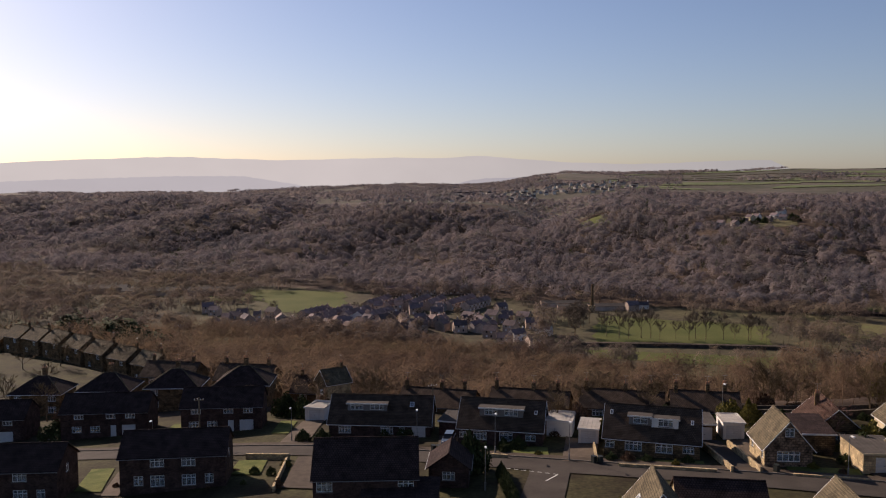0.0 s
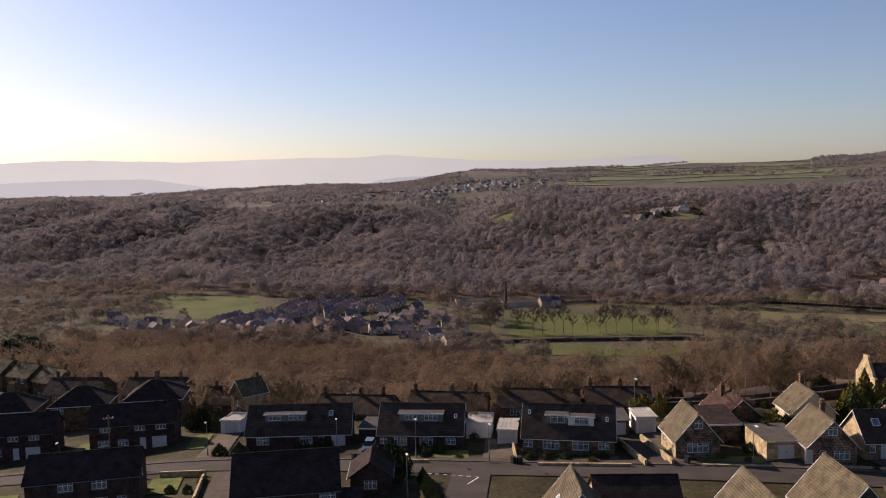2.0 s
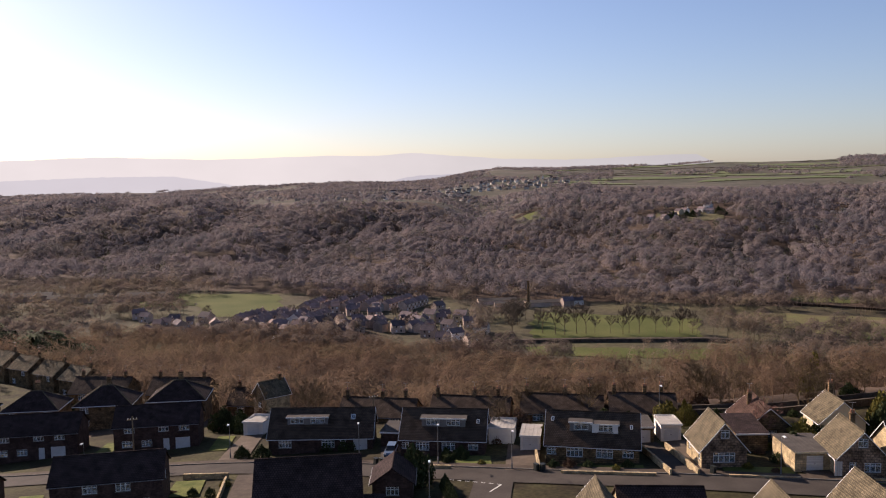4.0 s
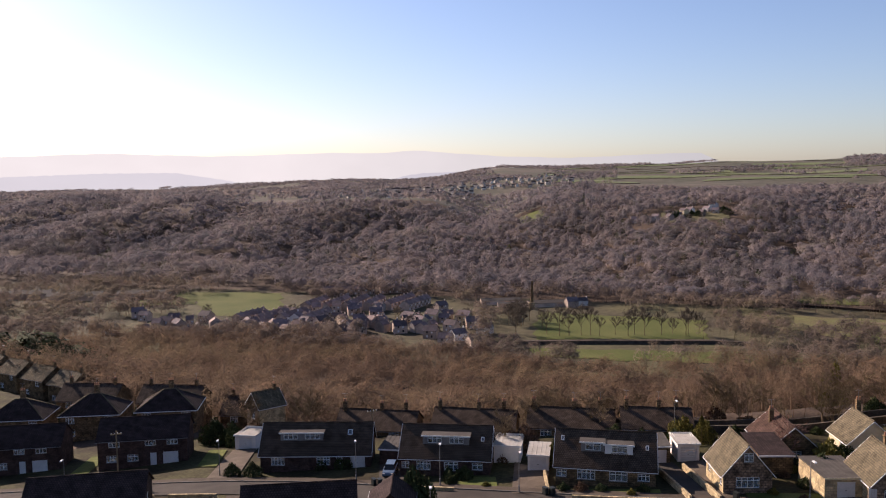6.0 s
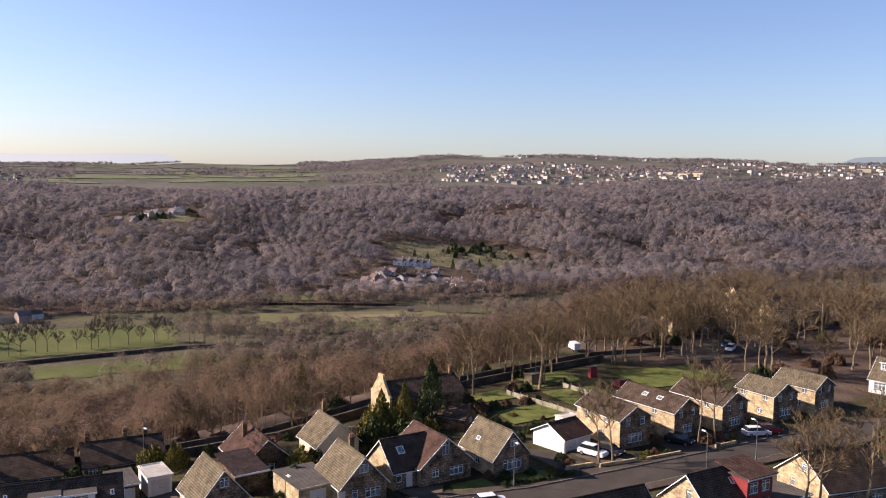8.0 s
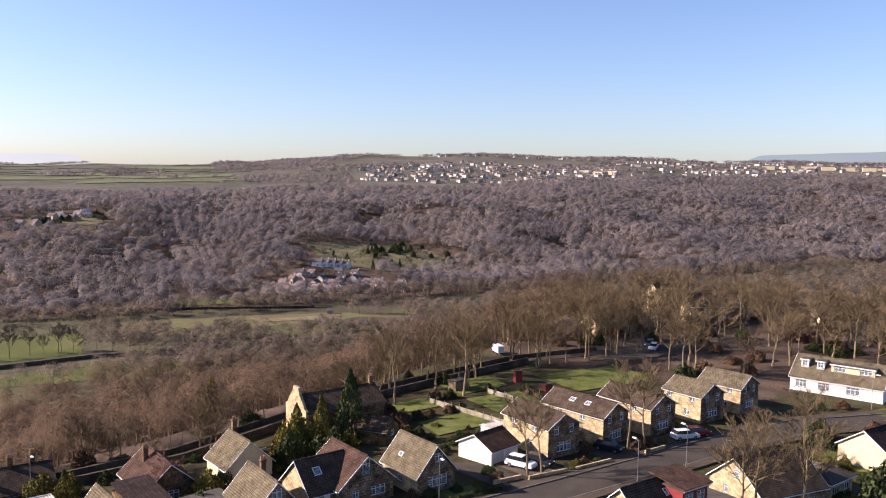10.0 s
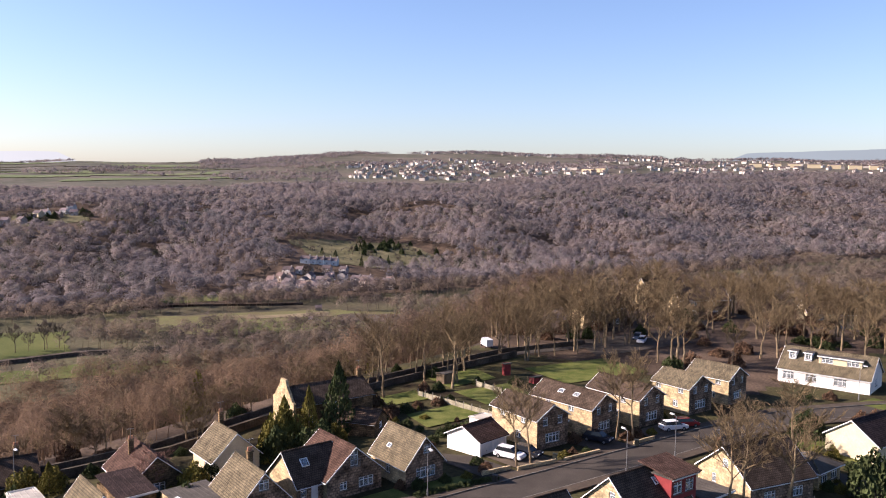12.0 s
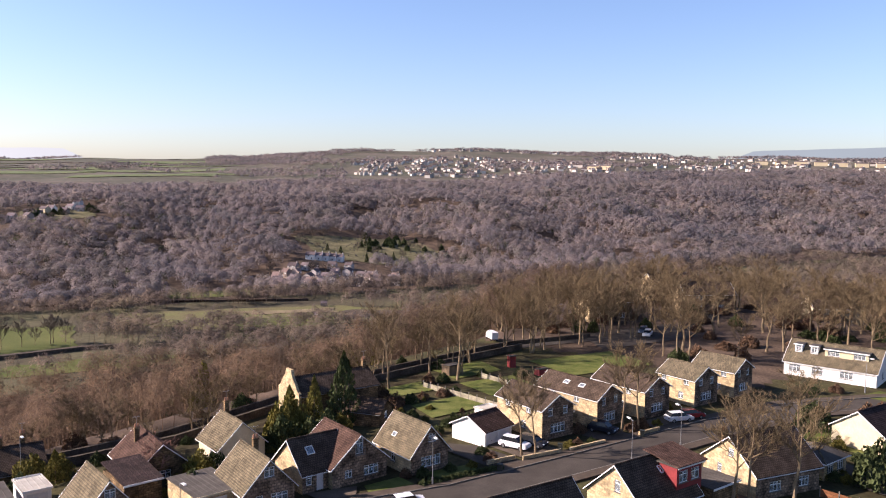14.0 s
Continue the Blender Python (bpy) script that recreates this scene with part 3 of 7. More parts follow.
def slope_keep(x, y):
    w = y + 0.35 * x
    edge = 146 + 0.3 * np.clip(x - 150, 0, 90) + 0.25 * np.clip(23 - x, 0, 46) + 0.9 * np.clip(-23 - x, 0, 104)
    return ((y > edge + 7) | (x > 236)) & (w < 492 + 30 * value_noise(x + 500, y, 40, 5)) & ~spot(x, y, 152, 472, 112, 46, -14) & ~spot(x, y, 25, 520, 30, 40)


def far_keep(x, y):
    w = y + 0.35 * x
    az = np.degrees(np.arctan2(x, y))
    n = value_noise(x + 3000, y + 3000, 160, 9)
    dense = (w > 733) & (w < 1300 + 160 * (n - 0.5) + 480 * sst(9, 13, az))
    fine = value_noise(x + 3000, y + 3000, 34, 10)
    glade = ((n > 0.78) & (w < 1000)) | (fine < 0.16)
    return dense & ~open_land(x, y) & ~glade


def high_keep(x, y):
    w = y + 0.35 * x
    az = np.degrees(np.arctan2(x, y))
    n = value_noise(x + 5000, y + 5000, 210, 11) * 0.65 + value_noise(x + 5000, y + 5000, 70, 12) * 0.35
    bare = (az > 16) & (az < 30) & (w > 1750)
    built = (az > 39) & (az < 78) & (np.hypot(x, y) > 1900) & (np.hypot(x, y) < 2950)
    west = (az > -18) & (az < 14.5) & (np.hypot(x, y) > 1600) & (np.hypot(x, y) < 2500)
    return (w > 1240) & (n > np.where(built, 0.66, np.where(west, 0.42, 0.46))) & ~(bare & (n < 0.72))


x, y = scatter(-40, 78, 140, 560, 6.0, slope_keep)
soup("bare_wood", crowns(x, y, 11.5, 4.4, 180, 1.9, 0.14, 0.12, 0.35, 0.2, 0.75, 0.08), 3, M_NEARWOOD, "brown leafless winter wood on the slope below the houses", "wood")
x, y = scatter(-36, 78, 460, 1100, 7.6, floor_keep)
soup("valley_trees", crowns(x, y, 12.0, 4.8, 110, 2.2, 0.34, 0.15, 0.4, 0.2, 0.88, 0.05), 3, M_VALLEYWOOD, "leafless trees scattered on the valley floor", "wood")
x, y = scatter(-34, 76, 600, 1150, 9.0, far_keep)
soup("hillside_wood", crowns(x, y, 14.0, 5.6, 130, 2.3, 0.48, 0, 0.35, 0.2, 0.92, 0.04), 3, M_FARWOOD, "haze-tinted mauve brown leafless woodland on the far hillside", "wood")
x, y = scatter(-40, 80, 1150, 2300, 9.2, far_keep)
soup("hillside_wood_beyond", crowns(x, y, 14.0, 6.2, 48, 3.3, 1.15, 0, 0.35, 0.2, 0.92, 0.04), 3, M_FARWOOD, "haze-tinted mauve brown leafless woodland towards the hilltop", "wood")
x, y = scatter(2, 42, 120, 175, 3.4, lambda x, y: (x > 18) & (x < 108) & (y < 152) & (y > np.interp(x, (12, 30, 50, 64, 104, 112), (151, 145, 136, 133, 135.5, 135)) + 4.5))
soup("lane_scrub", crowns(x, y, 5.5, 2.5, 130, 1.0, 0.055, 0.06, 0.35, 0.1, 0.0, 0.2), 3, M_NEARWOOD, "brown leafless scrub between the lane and the wood", "scrub")
x, y = scatter(-40, 80, 1300, 3900, 16, high_keep)
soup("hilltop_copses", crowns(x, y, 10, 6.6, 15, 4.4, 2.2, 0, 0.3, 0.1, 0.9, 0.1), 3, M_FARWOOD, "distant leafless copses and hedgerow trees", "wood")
x, y = scatter(-36, 76, 620, 1500, 30, lambda x, y: far_keep(x, y) & (value_noise(x + 800, y + 800, 90, 21) > 0.52))
X_, Y_ = np.meshgrid(np.arange(12), np.arange(4))
xe, ye = (-160 + X_ * 5.2 + RNG.uniform(-3, 3, X_.shape)).ravel(), (278 + X_ * 1.6 + Y_ * 8 + RNG.uniform(-4, 4, X_.shape)).ravel()
soup("evergreen_trees", crowns(xe, ye, 15.0, 5.2, 420, 1.5, 0.9, 0.2, 0.2, 0.05, 0.82, 0.12), 3, M_EVERGREEN, "mass of dark evergreen trees on the shelf", "trees")
soup("dark_conifers", crowns(x, y, 14, 3.4, 80, 1.4, 0.5, 0.2, 0.1, 0.1, 0.0, 0.5), 3, M_EVERGREEN, "dark conifers scattered through the hillside wood", "wood")

# ---- houses ----
def clip_poly(poly, a, b, c):
    """The part of a polygon of (u, z) where a*u + b*z <= c."""
    out = []
    for i, p in enumerate(poly):
        q = poly[(i + 1) % len(poly)]
        dp, dq = a * p[0] + b * p[1] - c, a * q[0] + b * q[1] - c
        if dp <= 0:
            out.append(p)
        if dp * dq < 0:
            t = dp / (dp - dq)
            out.append((p[0] + (q[0] - p[0]) * t, p[1] + (q[1] - p[1]) * t))
    return out


def wall_panel(bm, m, width, eave, ridge, holes, thick=0.25, foot=-0.8):
    """A wall in the plane of m (x along it, z up, -y outside), gabled where ridge is given, with openings through it."""
    us = sorted({0.0, width, *(u for h in holes for u in (h[0] - h[2] / 2, h[0] + h[2] / 2))})
    top = ridge or eave
    zs = sorted({foot, eave, top, *(z for h in holes for z in (h[1], h[1] + h[3]))})
    for u0, u1 in zip(us, us[1:]):
        for z0, z1 in zip(zs, zs[1:]):
            um, zm = (u0 + u1) / 2, (z0 + z1) / 2
            if any(abs(um - h[0]) < h[2] / 2 and h[1] < zm < h[1] + h[3] for h in holes):
                continue
            poly = [(u0, z0), (u1, z0), (u1, z1), (u0, z1)]
            if ridge:
                k = (ridge - eave) / (width / 2)
                poly = clip_poly(poly, -k, 1, eave)
                poly = clip_poly(poly, k, 1, eave + k * width) if len(poly) > 2 else poly
            if len(poly) < 3:
                continue
            face(bm, [m @ Vector((u, 0, z)) for u, z in poly])
            face(bm, [m @ Vector((u, thick, z)) for u, z in reversed(poly)])
    for u, z, w, h, *_ in holes:
        a, b = u - w / 2, u + w / 2
        for (p, q) in (((a, z), (b, z)), ((b, z), (b, z + h)), ((b, z + h), (a, z + h)), ((a, z + h), (a, z))):
            face(bm, [m @ Vector((p[0], 0, p[1])), m @ Vector((q[0], 0, q[1])), m @ Vector((q[0], thick, q[1])), m @ Vector((p[0], thick, p[1]))])


MESHES = {}


def kept(key, build):
    if key not in MESHES:
        MESHES[key] = build()
    return MESHES[key]


def window(parent, m, w, h, lights, mat=None):
    """A white window in an opening: frame with mullions and sill, and a pane to each light."""
    mat = mat or M_WHITE
    w, h = round(w, 2), round(h, 2)
    f = 0.07

    def frame_mesh():
        bm = bmesh.new()
        pw = (w - f) / lights - f
        holes = []
        for i in range(lights):
            x = f / 2 + (w - f) * (i + 0.5) / lights
            holes += [(x, f, pw, h * 0.66 - f), (x, h * 0.66 + 0.06, pw, h * 0.34 - 0.06 - f)]
        wall_panel(bm, Matrix.Translation((-w / 2, 0.06, 0)), w, h, None, holes, 0.08, 0.0)
        bmesh.ops.remove_doubles(bm, verts=bm.verts[:], dist=0.002)
        return mesh_of("window", bm, mat)

    def sill_mesh():
        bm = bmesh.new()
        box(bm, -w / 2 - 0.08, w / 2 + 0.08, -0.08, 0.06, -0.08, 0.0)
        return mesh_of("sill", bm, M_KERB)

    def pane_mesh():
        bm = bmesh.new()
        pw = (w - f) / lights - f
        box(bm, -pw / 2, pw / 2, 0.09, 0.11, f, h - f)
        return mesh_of("pane", bm, M_GLASS)

    ob = part("window", kept(("win", w, h, lights, mat.name), frame_mesh), None, parent, at=m)
    part("sill", kept(("sill", w), sill_mesh), None, ob)
    for i in range(lights):
        part("pane", kept(("pane", w, h, lights), pane_mesh), None, ob, at=pose(-w / 2 + f / 2 + (w - f) * (i + 0.5) / lights, 0, 0))
    return ob


def slab(bm, a, b, c, d, thick):
    """A solid sheet on the corners a b c d, thick downwards along its normal."""
    a, b, c, d = Vector(a), Vector(b), Vector(c), Vector(d)
    n = (b - a).cross(d - a).normalized()
    n = n if n.z > 0 else -n
    t = [bm.verts.new(p) for p in (a, b, c, d)]
    u = [bm.verts.new(p - n * thick) for p in (a, b, c, d)]
    bm.faces.new(t)
    bm.faces.new(u[::-1])
    for i in range(4):
        bm.faces.new((t[i], u[i], u[(i + 1) % 4], t[(i + 1) % 4]))


def chimney(parent, x, y, z0, z1, w=0.62, d=0.5, pots=2, mat=None):
    bm = bmesh.new()
    box(bm, x - w / 2, x + w / 2, y - d / 2, y + d / 2, z0, z1)
    box(bm, x - w / 2 - 0.08, x + w / 2 + 0.08, y - d / 2 - 0.08, y + d / 2 + 0.08, z1, z1 + 0.15)
    c = part("chimney", bm, mat or M_STONE_OLD, parent)
    bm = bmesh.new()
    top = z1 + 1.5
    tube(bm, (x, y, z1), (x, y, top), 0.025, 0.025, 4)
    tube(bm, (x - 0.45, y, top), (x + 0.45, y, top), 0.02, 0.02, 4)
    for k in range(4):
        tube(bm, (x - 0.4 + k * 0.25, y - 0.22, top), (x - 0.4 + k * 0.25, y + 0.22, top), 0.015, 0.015, 4)
    part("aerial", bm, M_METAL, c)
    for i in range(pots):
        bm = bmesh.new()
        px = x + (i - (pots - 1) / 2) * 0.36
        tube(bm, (px, y, z1 + 0.1), (px, y, z1 + 0.6), 0.15, 0.12, 8)
        part("chimney_pot", bm, M_POT, c)


def gable_roof(parent, w, d, eave, ridge, axis, mat, over=0.35, barge=M_WHITE, x0=0.0, y0=0.0):
    """Two slopes with ridge tiles, bargeboards and gutters over a plan w by d whose front middle is at x0, y0."""
    run = (d if axis == "x" else w) / 2
    k = (ridge - eave) / run
    low = eave - k * over

    def P(s, t, z):          # s along the ridge, t across it
        return (x0 + s, y0 + d / 2 + t, z) if axis == "x" else (x0 + t, y0 + d / 2 + s, z)

    half = (w if axis == "x" else d) / 2 + 0.25
    for sgn in (-1, 1):
        bm = bmesh.new()
        slab(bm, P(-half, sgn * (run + over), low + 0.16), P(half, sgn * (run + over), low + 0.16), P(half, 0, ridge + 0.16), P(-half, 0, ridge + 0.16), 0.14)
        part("roof_slope", bm, mat, parent)
        bm = bmesh.new()
        tube(bm, P(-half, sgn * (run + over + 0.06), low + 0.02), P(half, sgn * (run + over + 0.06), low + 0.02), 0.05, 0.05, 6)
        part("gutter", bm, M_METAL if barge is None else barge, parent)
        if barge is not None:
            for e in (-1, 1):
                bm = bmesh.new()
                a, b = P(e * (half + 0.02), sgn * (run + over), low), P(e * (half + 0.02), 0, ridge)
                o = Vector(P(e * 0.05, 0, 0)) - Vector(P(0, 0, 0))
                up = Vector((0, 0, 0.14))
                a, b = Vector(a), Vector(b)
                vs = [a, b, b + up, a + up]
                fr = [bm.verts.new(v) for v in vs]
                bk = [bm.verts.new(v + o) for v in vs]
                bm.faces.new(fr)
                bm.faces.new(bk[::-1])
                for i in range(4):
                    bm.faces.new((fr[i], bk[i], bk[(i + 1) % 4], fr[(i + 1) % 4]))
                part("bargeboard", bm, barge, parent)
    bm = bmesh.new()
    n = max(3, int(2 * half / 0.45))
    for i in range(n):
        tube(bm, P(-half + 2 * half * i / n, 0, ridge + 0.15), P(-half + 2 * half * (i + 0.94) / n, 0, ridge + 0.15), 0.13, 0.12, 6)
    part("ridge_tiles", bm, mat, parent)
    return k


def house(x, y, rz, w, d, eave, ridge, axis, wall, roof, label, front=(), left=(), right=(), doors=(), chimneys=(), skylights=(),
          dormers=(), barge=M_WHITE, group="", name="house", door_mat=None, sink=0.0, cat="house"):
    """A house whose front wall has its middle at x, y. Openings: (place along the wall from its middle, sill, width, height, lights)."""
    h = thing(name, label, cat, group, pose(x, y, gz(x, y) - sink, 0, 0, rz))
    gx, gy = (ridge, None) if axis == "x" else (None, ridge)
    frames = {"front": (Matrix.Translation((-w / 2, 0, 0)), w, gy, front), "right": (pose(w / 2, 0, 0, 0, 0, 90), d, gx, right),
              "back": (pose(w / 2, d, 0, 0, 0, 180), w, gy, ()), "left": (pose(-w / 2, d, 0, 0, 0, -90), d, gx, left)}
    bm = bmesh.new()
    for key, (m, width, rg, holes) in frames.items():
        hs = [(u + width / 2, z, a, b) for u, z, a, b, *_ in holes]
        if key == "front":
            hs += [(u + width / 2, 0.05, a, b) for u, a, b, *_ in doors]
        if key == "front" and wall == M_STONE:       # rougher stone to the road, its colour also darkened for the front's shade
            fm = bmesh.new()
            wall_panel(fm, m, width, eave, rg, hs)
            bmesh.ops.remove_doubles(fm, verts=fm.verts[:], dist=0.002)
            part("front_wall", fm, M_STONE_FRONT, h, "rough grey-brown stone front, darkened for shade")
        else:
            wall_panel(bm, m, width, eave, rg, hs)
    part("wall", bm, wall, h)
    for key, (m, width, rg, holes) in frames.items():
        for u, z, a, b, lights in holes:
            window(h, m @ pose(u + width / 2, 0, z), a, b, lights)
    for u, a, b, kind in doors:
        bm = bmesh.new()
        box(bm, u - a / 2, u + a / 2, 0.08, 0.14, 0.05, 0.05 + b)
        if kind == "garage_door":
            bm.clear()
            ribbed(bm, u - a / 2, u + a / 2, 0.05, 0.05 + b, 0.08)
        dr = part(kind, bm, door_mat or M_DOOR, h)
        bm = bmesh.new()
        box(bm, u + (a / 2 - 0.16 if kind != "garage_door" else -0.1), u + (a / 2 - 0.08 if kind != "garage_door" else 0.1), 0.03, 0.06, 1.0, 1.06)
        part("handle", bm, M_METAL, dr)
    k = gable_roof(h, w, d, eave, ridge, axis, roof, barge=barge)
    for cx, cy, top in chimneys:
        t = abs((cy - d / 2) if axis == "x" else cx)
        chimney(h, cx, cy, ridge - k * t - 0.5, top)
    for cx, cy, a, b in skylights:
        t = (cy - d / 2) if axis == "x" else cx
        s = -1 if t < 0 else 1
        ang = math.atan(k)
        z = ridge - k * abs(t) + 0.2
        m = Matrix.Translation((cx, cy, z)) @ (pose(0, 0, 0, -s * math.degrees(ang), 0, 0) if axis == "x" else pose(0, 0, 0, 0, s * math.degrees(ang), 0))
        bm = bmesh.new()
        for q in ((-a / 2, a / 2, -b / 2, -b / 2 + 0.08), (-a / 2, a / 2, b / 2 - 0.08, b / 2), (-a / 2, -a / 2 + 0.08, -b / 2 + 0.08, b / 2 - 0.08), (a / 2 - 0.08, a / 2, -b / 2 + 0.08, b / 2 - 0.08)):
            box(bm, *q, -0.05, 0.08)
        sk = part("skylight", bm, M_WHITE, h, at=m)
        bm = bmesh.new()
        box(bm, -a / 2 + 0.08, a / 2 - 0.08, -b / 2 + 0.08, b / 2 - 0.08, 0.02, 0.05)
        part("pane", bm, M_GLASS, sk)
    for u, a, z0, dh, y_out, mat, wins in dormers:
        # flat-topped box dormer on the front slope
        z0 = eave + k * y_out + 0.12
        yb = y_out + (z0 + dh - (eave + k * y_out)) / k if axis == "x" else 0
        bm = bmesh.new()
        m = Matrix.Translation((u - a / 2, y_out, 0))
        wall_panel(bm, m, a, z0 + dh, None, [(q + a / 2, z0 + r, s, t) for q, r, s, t, *_ in wins], 0.15, z0 - 0.5)
        for sx in (-a / 2, a / 2):
            face(bm, [(u + sx, y_out, eave + k * y_out), (u + sx, y_out, z0 + dh), (u + sx, yb, z0 + dh)])
        part("dormer", bm, mat, h)
        bm = bmesh.new()
        box(bm, u - a / 2 - 0.2, u + a / 2 + 0.2, y_out - 0.3, yb + 0.1, z0 + dh, z0 + dh + 0.1)
        part("dormer_roof", bm, M_FELT, h)
        bm = bmesh.new()
        box(bm, u - a / 2 - 0.22, u + a / 2 + 0.22, y_out - 0.34, y_out - 0.303, z0 + dh - 0.08, z0 + dh + 0.12)
        part("fascia", bm, M_WHITE, h)
        for q, r, s, t, lights in wins:
            window(h, m @ pose(q + a / 2, 0, z0 + r), s, t, lights)
    return h


def ribbed(bm, x0, x1, z0, z1, y, n=6):
    """An upright door sheet pressed into n horizontal panels."""
    prev = None
    for i in range(n):
        a, c = z0 + (z1 - z0) * i / n, z0 + (z1 - z0) * (i + 1) / n
        for z, dy in ((a, 0.03), (a + 0.04, 0), (c - 0.04, 0), (c, 0.03)):
            row = [bm.verts.new((x0, y + dy, z)), bm.verts.new((x1, y + dy, z))]
            if prev:
                bm.faces.new((prev[0], prev[1], row[1], row[0]))
            prev = row


def ribbed_roof(bm, x0, x1, y0, y1, z, drop):
    """A roof sheet with shallow standing seams running front to back, closed below."""
    n = max(3, int((x1 - x0) / 0.6))
    prof = []
    for i in range(n):
        a, c = x0 + (x1 - x0) * i / n, x0 + (x1 - x0) * (i + 1) / n
        prof += [(a, 0.04), (a + 0.08, 0.0), (c - 0.06, 0.0), (c, 0.04)]
    prof += [(x1, -0.12), (x0, -0.12)]
    fr = [bm.verts.new((u, y0, z + v)) for u, v in prof]
    bk = [bm.verts.new((u, y1, z + v - drop)) for u, v in prof]
    m = len(prof)
    for i in range(m):
        bm.faces.new((fr[i], fr[(i + 1) % m], bk[(i + 1) % m], bk[i]))
    bm.faces.new(fr)
    bm.faces.new(bk[::-1])


def flat_garage(x, y, rz, w, d, hgt, wall, roof, label, door=True, fascia=M_WHITE, name="garage", slope=0.0, group="garages"):
    g = thing(name, label, "garage", group, pose(x, y, gz(x, y), 0, 0, rz))
    bm = bmesh.new()
    holes = [(w / 2, 0.03, min(2.2, w - 0.5), 2.05)] if door else []
    wall_panel(bm, Matrix.Translation((-w / 2, 0, 0)), w, hgt, None, holes)
    for m, width in ((pose(w / 2, 0, 0, 0, 0, 90), d), (pose(w / 2, d, 0, 0, 0, 180), w), (pose(-w / 2, d, 0, 0, 0, -90), d)):
        wall_panel(bm, m, width, hgt, None, ())
    part("wall", bm, wall, g)
    bm = bmesh.new()
    ribbed_roof(bm, -w / 2 - 0.15, w / 2 + 0.15, -0.25, d + 0.15, hgt + 0.16, slope)
    part("roof", bm, roof, g)
    bm = bmesh.new()
    box(bm, -w / 2 - 0.16, w / 2 + 0.16, -0.30, -0.255, hgt - 0.06, hgt + 0.17)
    part("fascia", bm, fascia, g)
    if door:
        dw = min(2.2, w - 0.5)
        bm = bmesh.new()
        ribbed(bm, -dw / 2, dw / 2, 0.03, 2.08, 0.1)
        dr = part("garage_door", bm, M_DOOR, g, "white up-and-over door")
        bm = bmesh.new()
        box(bm, -0.1, 0.1, 0.04, 0.08, 0.95, 1.02)
        part("handle", bm, M_METAL, dr)
    return g


def hip_house(x, y, rz, w, d, eave, ridge, wall, roof, label, front=(), doors=(), chimneys=(), group=""):
    h = thing("house", label, "house", group, pose(x, y, gz(x, y), 0, 0, rz))
    bm = bmesh.new()
    wall_panel(bm, Matrix.Translation((-w / 2, 0, 0)), w, eave, None, [(u + w / 2, z, a, b) for u, z, a, b, *_ in front])
    for m, width in ((pose(w / 2, 0, 0, 0, 0, 90), d), (pose(w / 2, d, 0, 0, 0, 180), w), (pose(-w / 2, d, 0, 0, 0, -90), d)):
        wall_panel(bm, m, width, eave, None, ())
    part("wall", bm, wall, h)
    for u, z, a, b, lights in front:
        window(h, pose(u, 0, z), a, b, lights)
    o = 0.4
    r = max(0.3, (w - d) / 2)
    A, B, C, D = (-w / 2 - o, -o, eave), (w / 2 + o, -o, eave), (w / 2 + o, d + o, eave), (-w / 2 - o, d + o, eave)
    E, F = (-r, d / 2, ridge), (r, d / 2, ridge)
    for pts in ((A, B, F, E), (B, C, F), (C, D, E, F), (D, A, E)):
        bm = bmesh.new()
        top = [bm.verts.new(p) for p in pts]
        low = [bm.verts.new(Vector(p) - Vector((0, 0, 0.14))) for p in pts]
        bm.faces.new(top)
        bm.faces.new(low[::-1])
        for i in range(len(pts)):
            bm.faces.new((top[i], low[i], low[(i + 1) % len(pts)], top[(i + 1) % len(pts)]))
        part("roof_slope", bm, roof, h)
    bm = bmesh.new()
    for a, b in ((E, F), (A, E), (D, E), (B, F), (C, F)):
        tube(bm, a, b, 0.12, 0.12, 6)
    part("ridge_tiles", bm, M_TILE_TAN, h, "pale mortared ridge tiles")
    bm = bmesh.new()
    for a, b in ((A, B), (B, C), (C, D), (D, A)):
        tube(bm, Vector(a) - Vector((0, 0, 0.1)), Vector(b) - Vector((0, 0, 0.1)), 0.08, 0.08, 6)
    part("gutter", bm, M_WHITE, h)
    for cx, cy, top in chimneys:
        chimney(h, cx, cy, eave, top, 0.9, 0.6, 3)
    return h


# the row of semi-detached dormer bungalows
DORM_WIN = [(-3.0, 0.75, 2.0, 1.25, 4), (0.9, 0.75, 2.0, 1.25, 3), (-5.6, 0.95, 1.1, 0.95, 2), (4.6, 0.95, 1.5, 0.95, 2)]
DORM_LAB = "dark brick dormer bungalow pair with brown tiled roof and flat-topped dormers"
house(-10.3, 129.8, -4.6, 16.4, 8.0, 2.45, 5.95, "x", M_BRICK, M_TILE_BROWN, "long dark dormer bungalow with white-framed dormer and integral garage", [(-5.6, 0.75, 2.0, 1.2, 4), (1.2, 0.75, 2.0, 1.2, 4), (3.6, 0.95, 0.9, 1.0, 1)],
      doors=[(6.3, 2.2, 2.1, "garage_door")], dormers=[(-2.2, 6.4, 3.35, 1.25, 1.6, M_GREYCLAD, [(-1.7, 0.2, 2.1, 0.95, 3), (1.6, 0.2, 2.3, 0.95, 3)])], skylights=[(5.0, 2.6, 0.7, 0.9)], group="dormer bungalows")
house(8.4, 121.4, -11.4, 12.7, 8.6, 2.55, 5.9, "x", M_BRICK, M_TILE_BROWN, DORM_LAB, DORM_WIN, dormers=[(0.0, 6.6, 3.4, 1.3, 1.6, M_GREYCLAD, [(-1.6, 0.2, 2.0, 1.0, 3), (1.5, 0.2, 2.0, 1.0, 3)])],
      skylights=[(5.2, 2.4, 0.45, 0.7)], group="dormer bungalows")
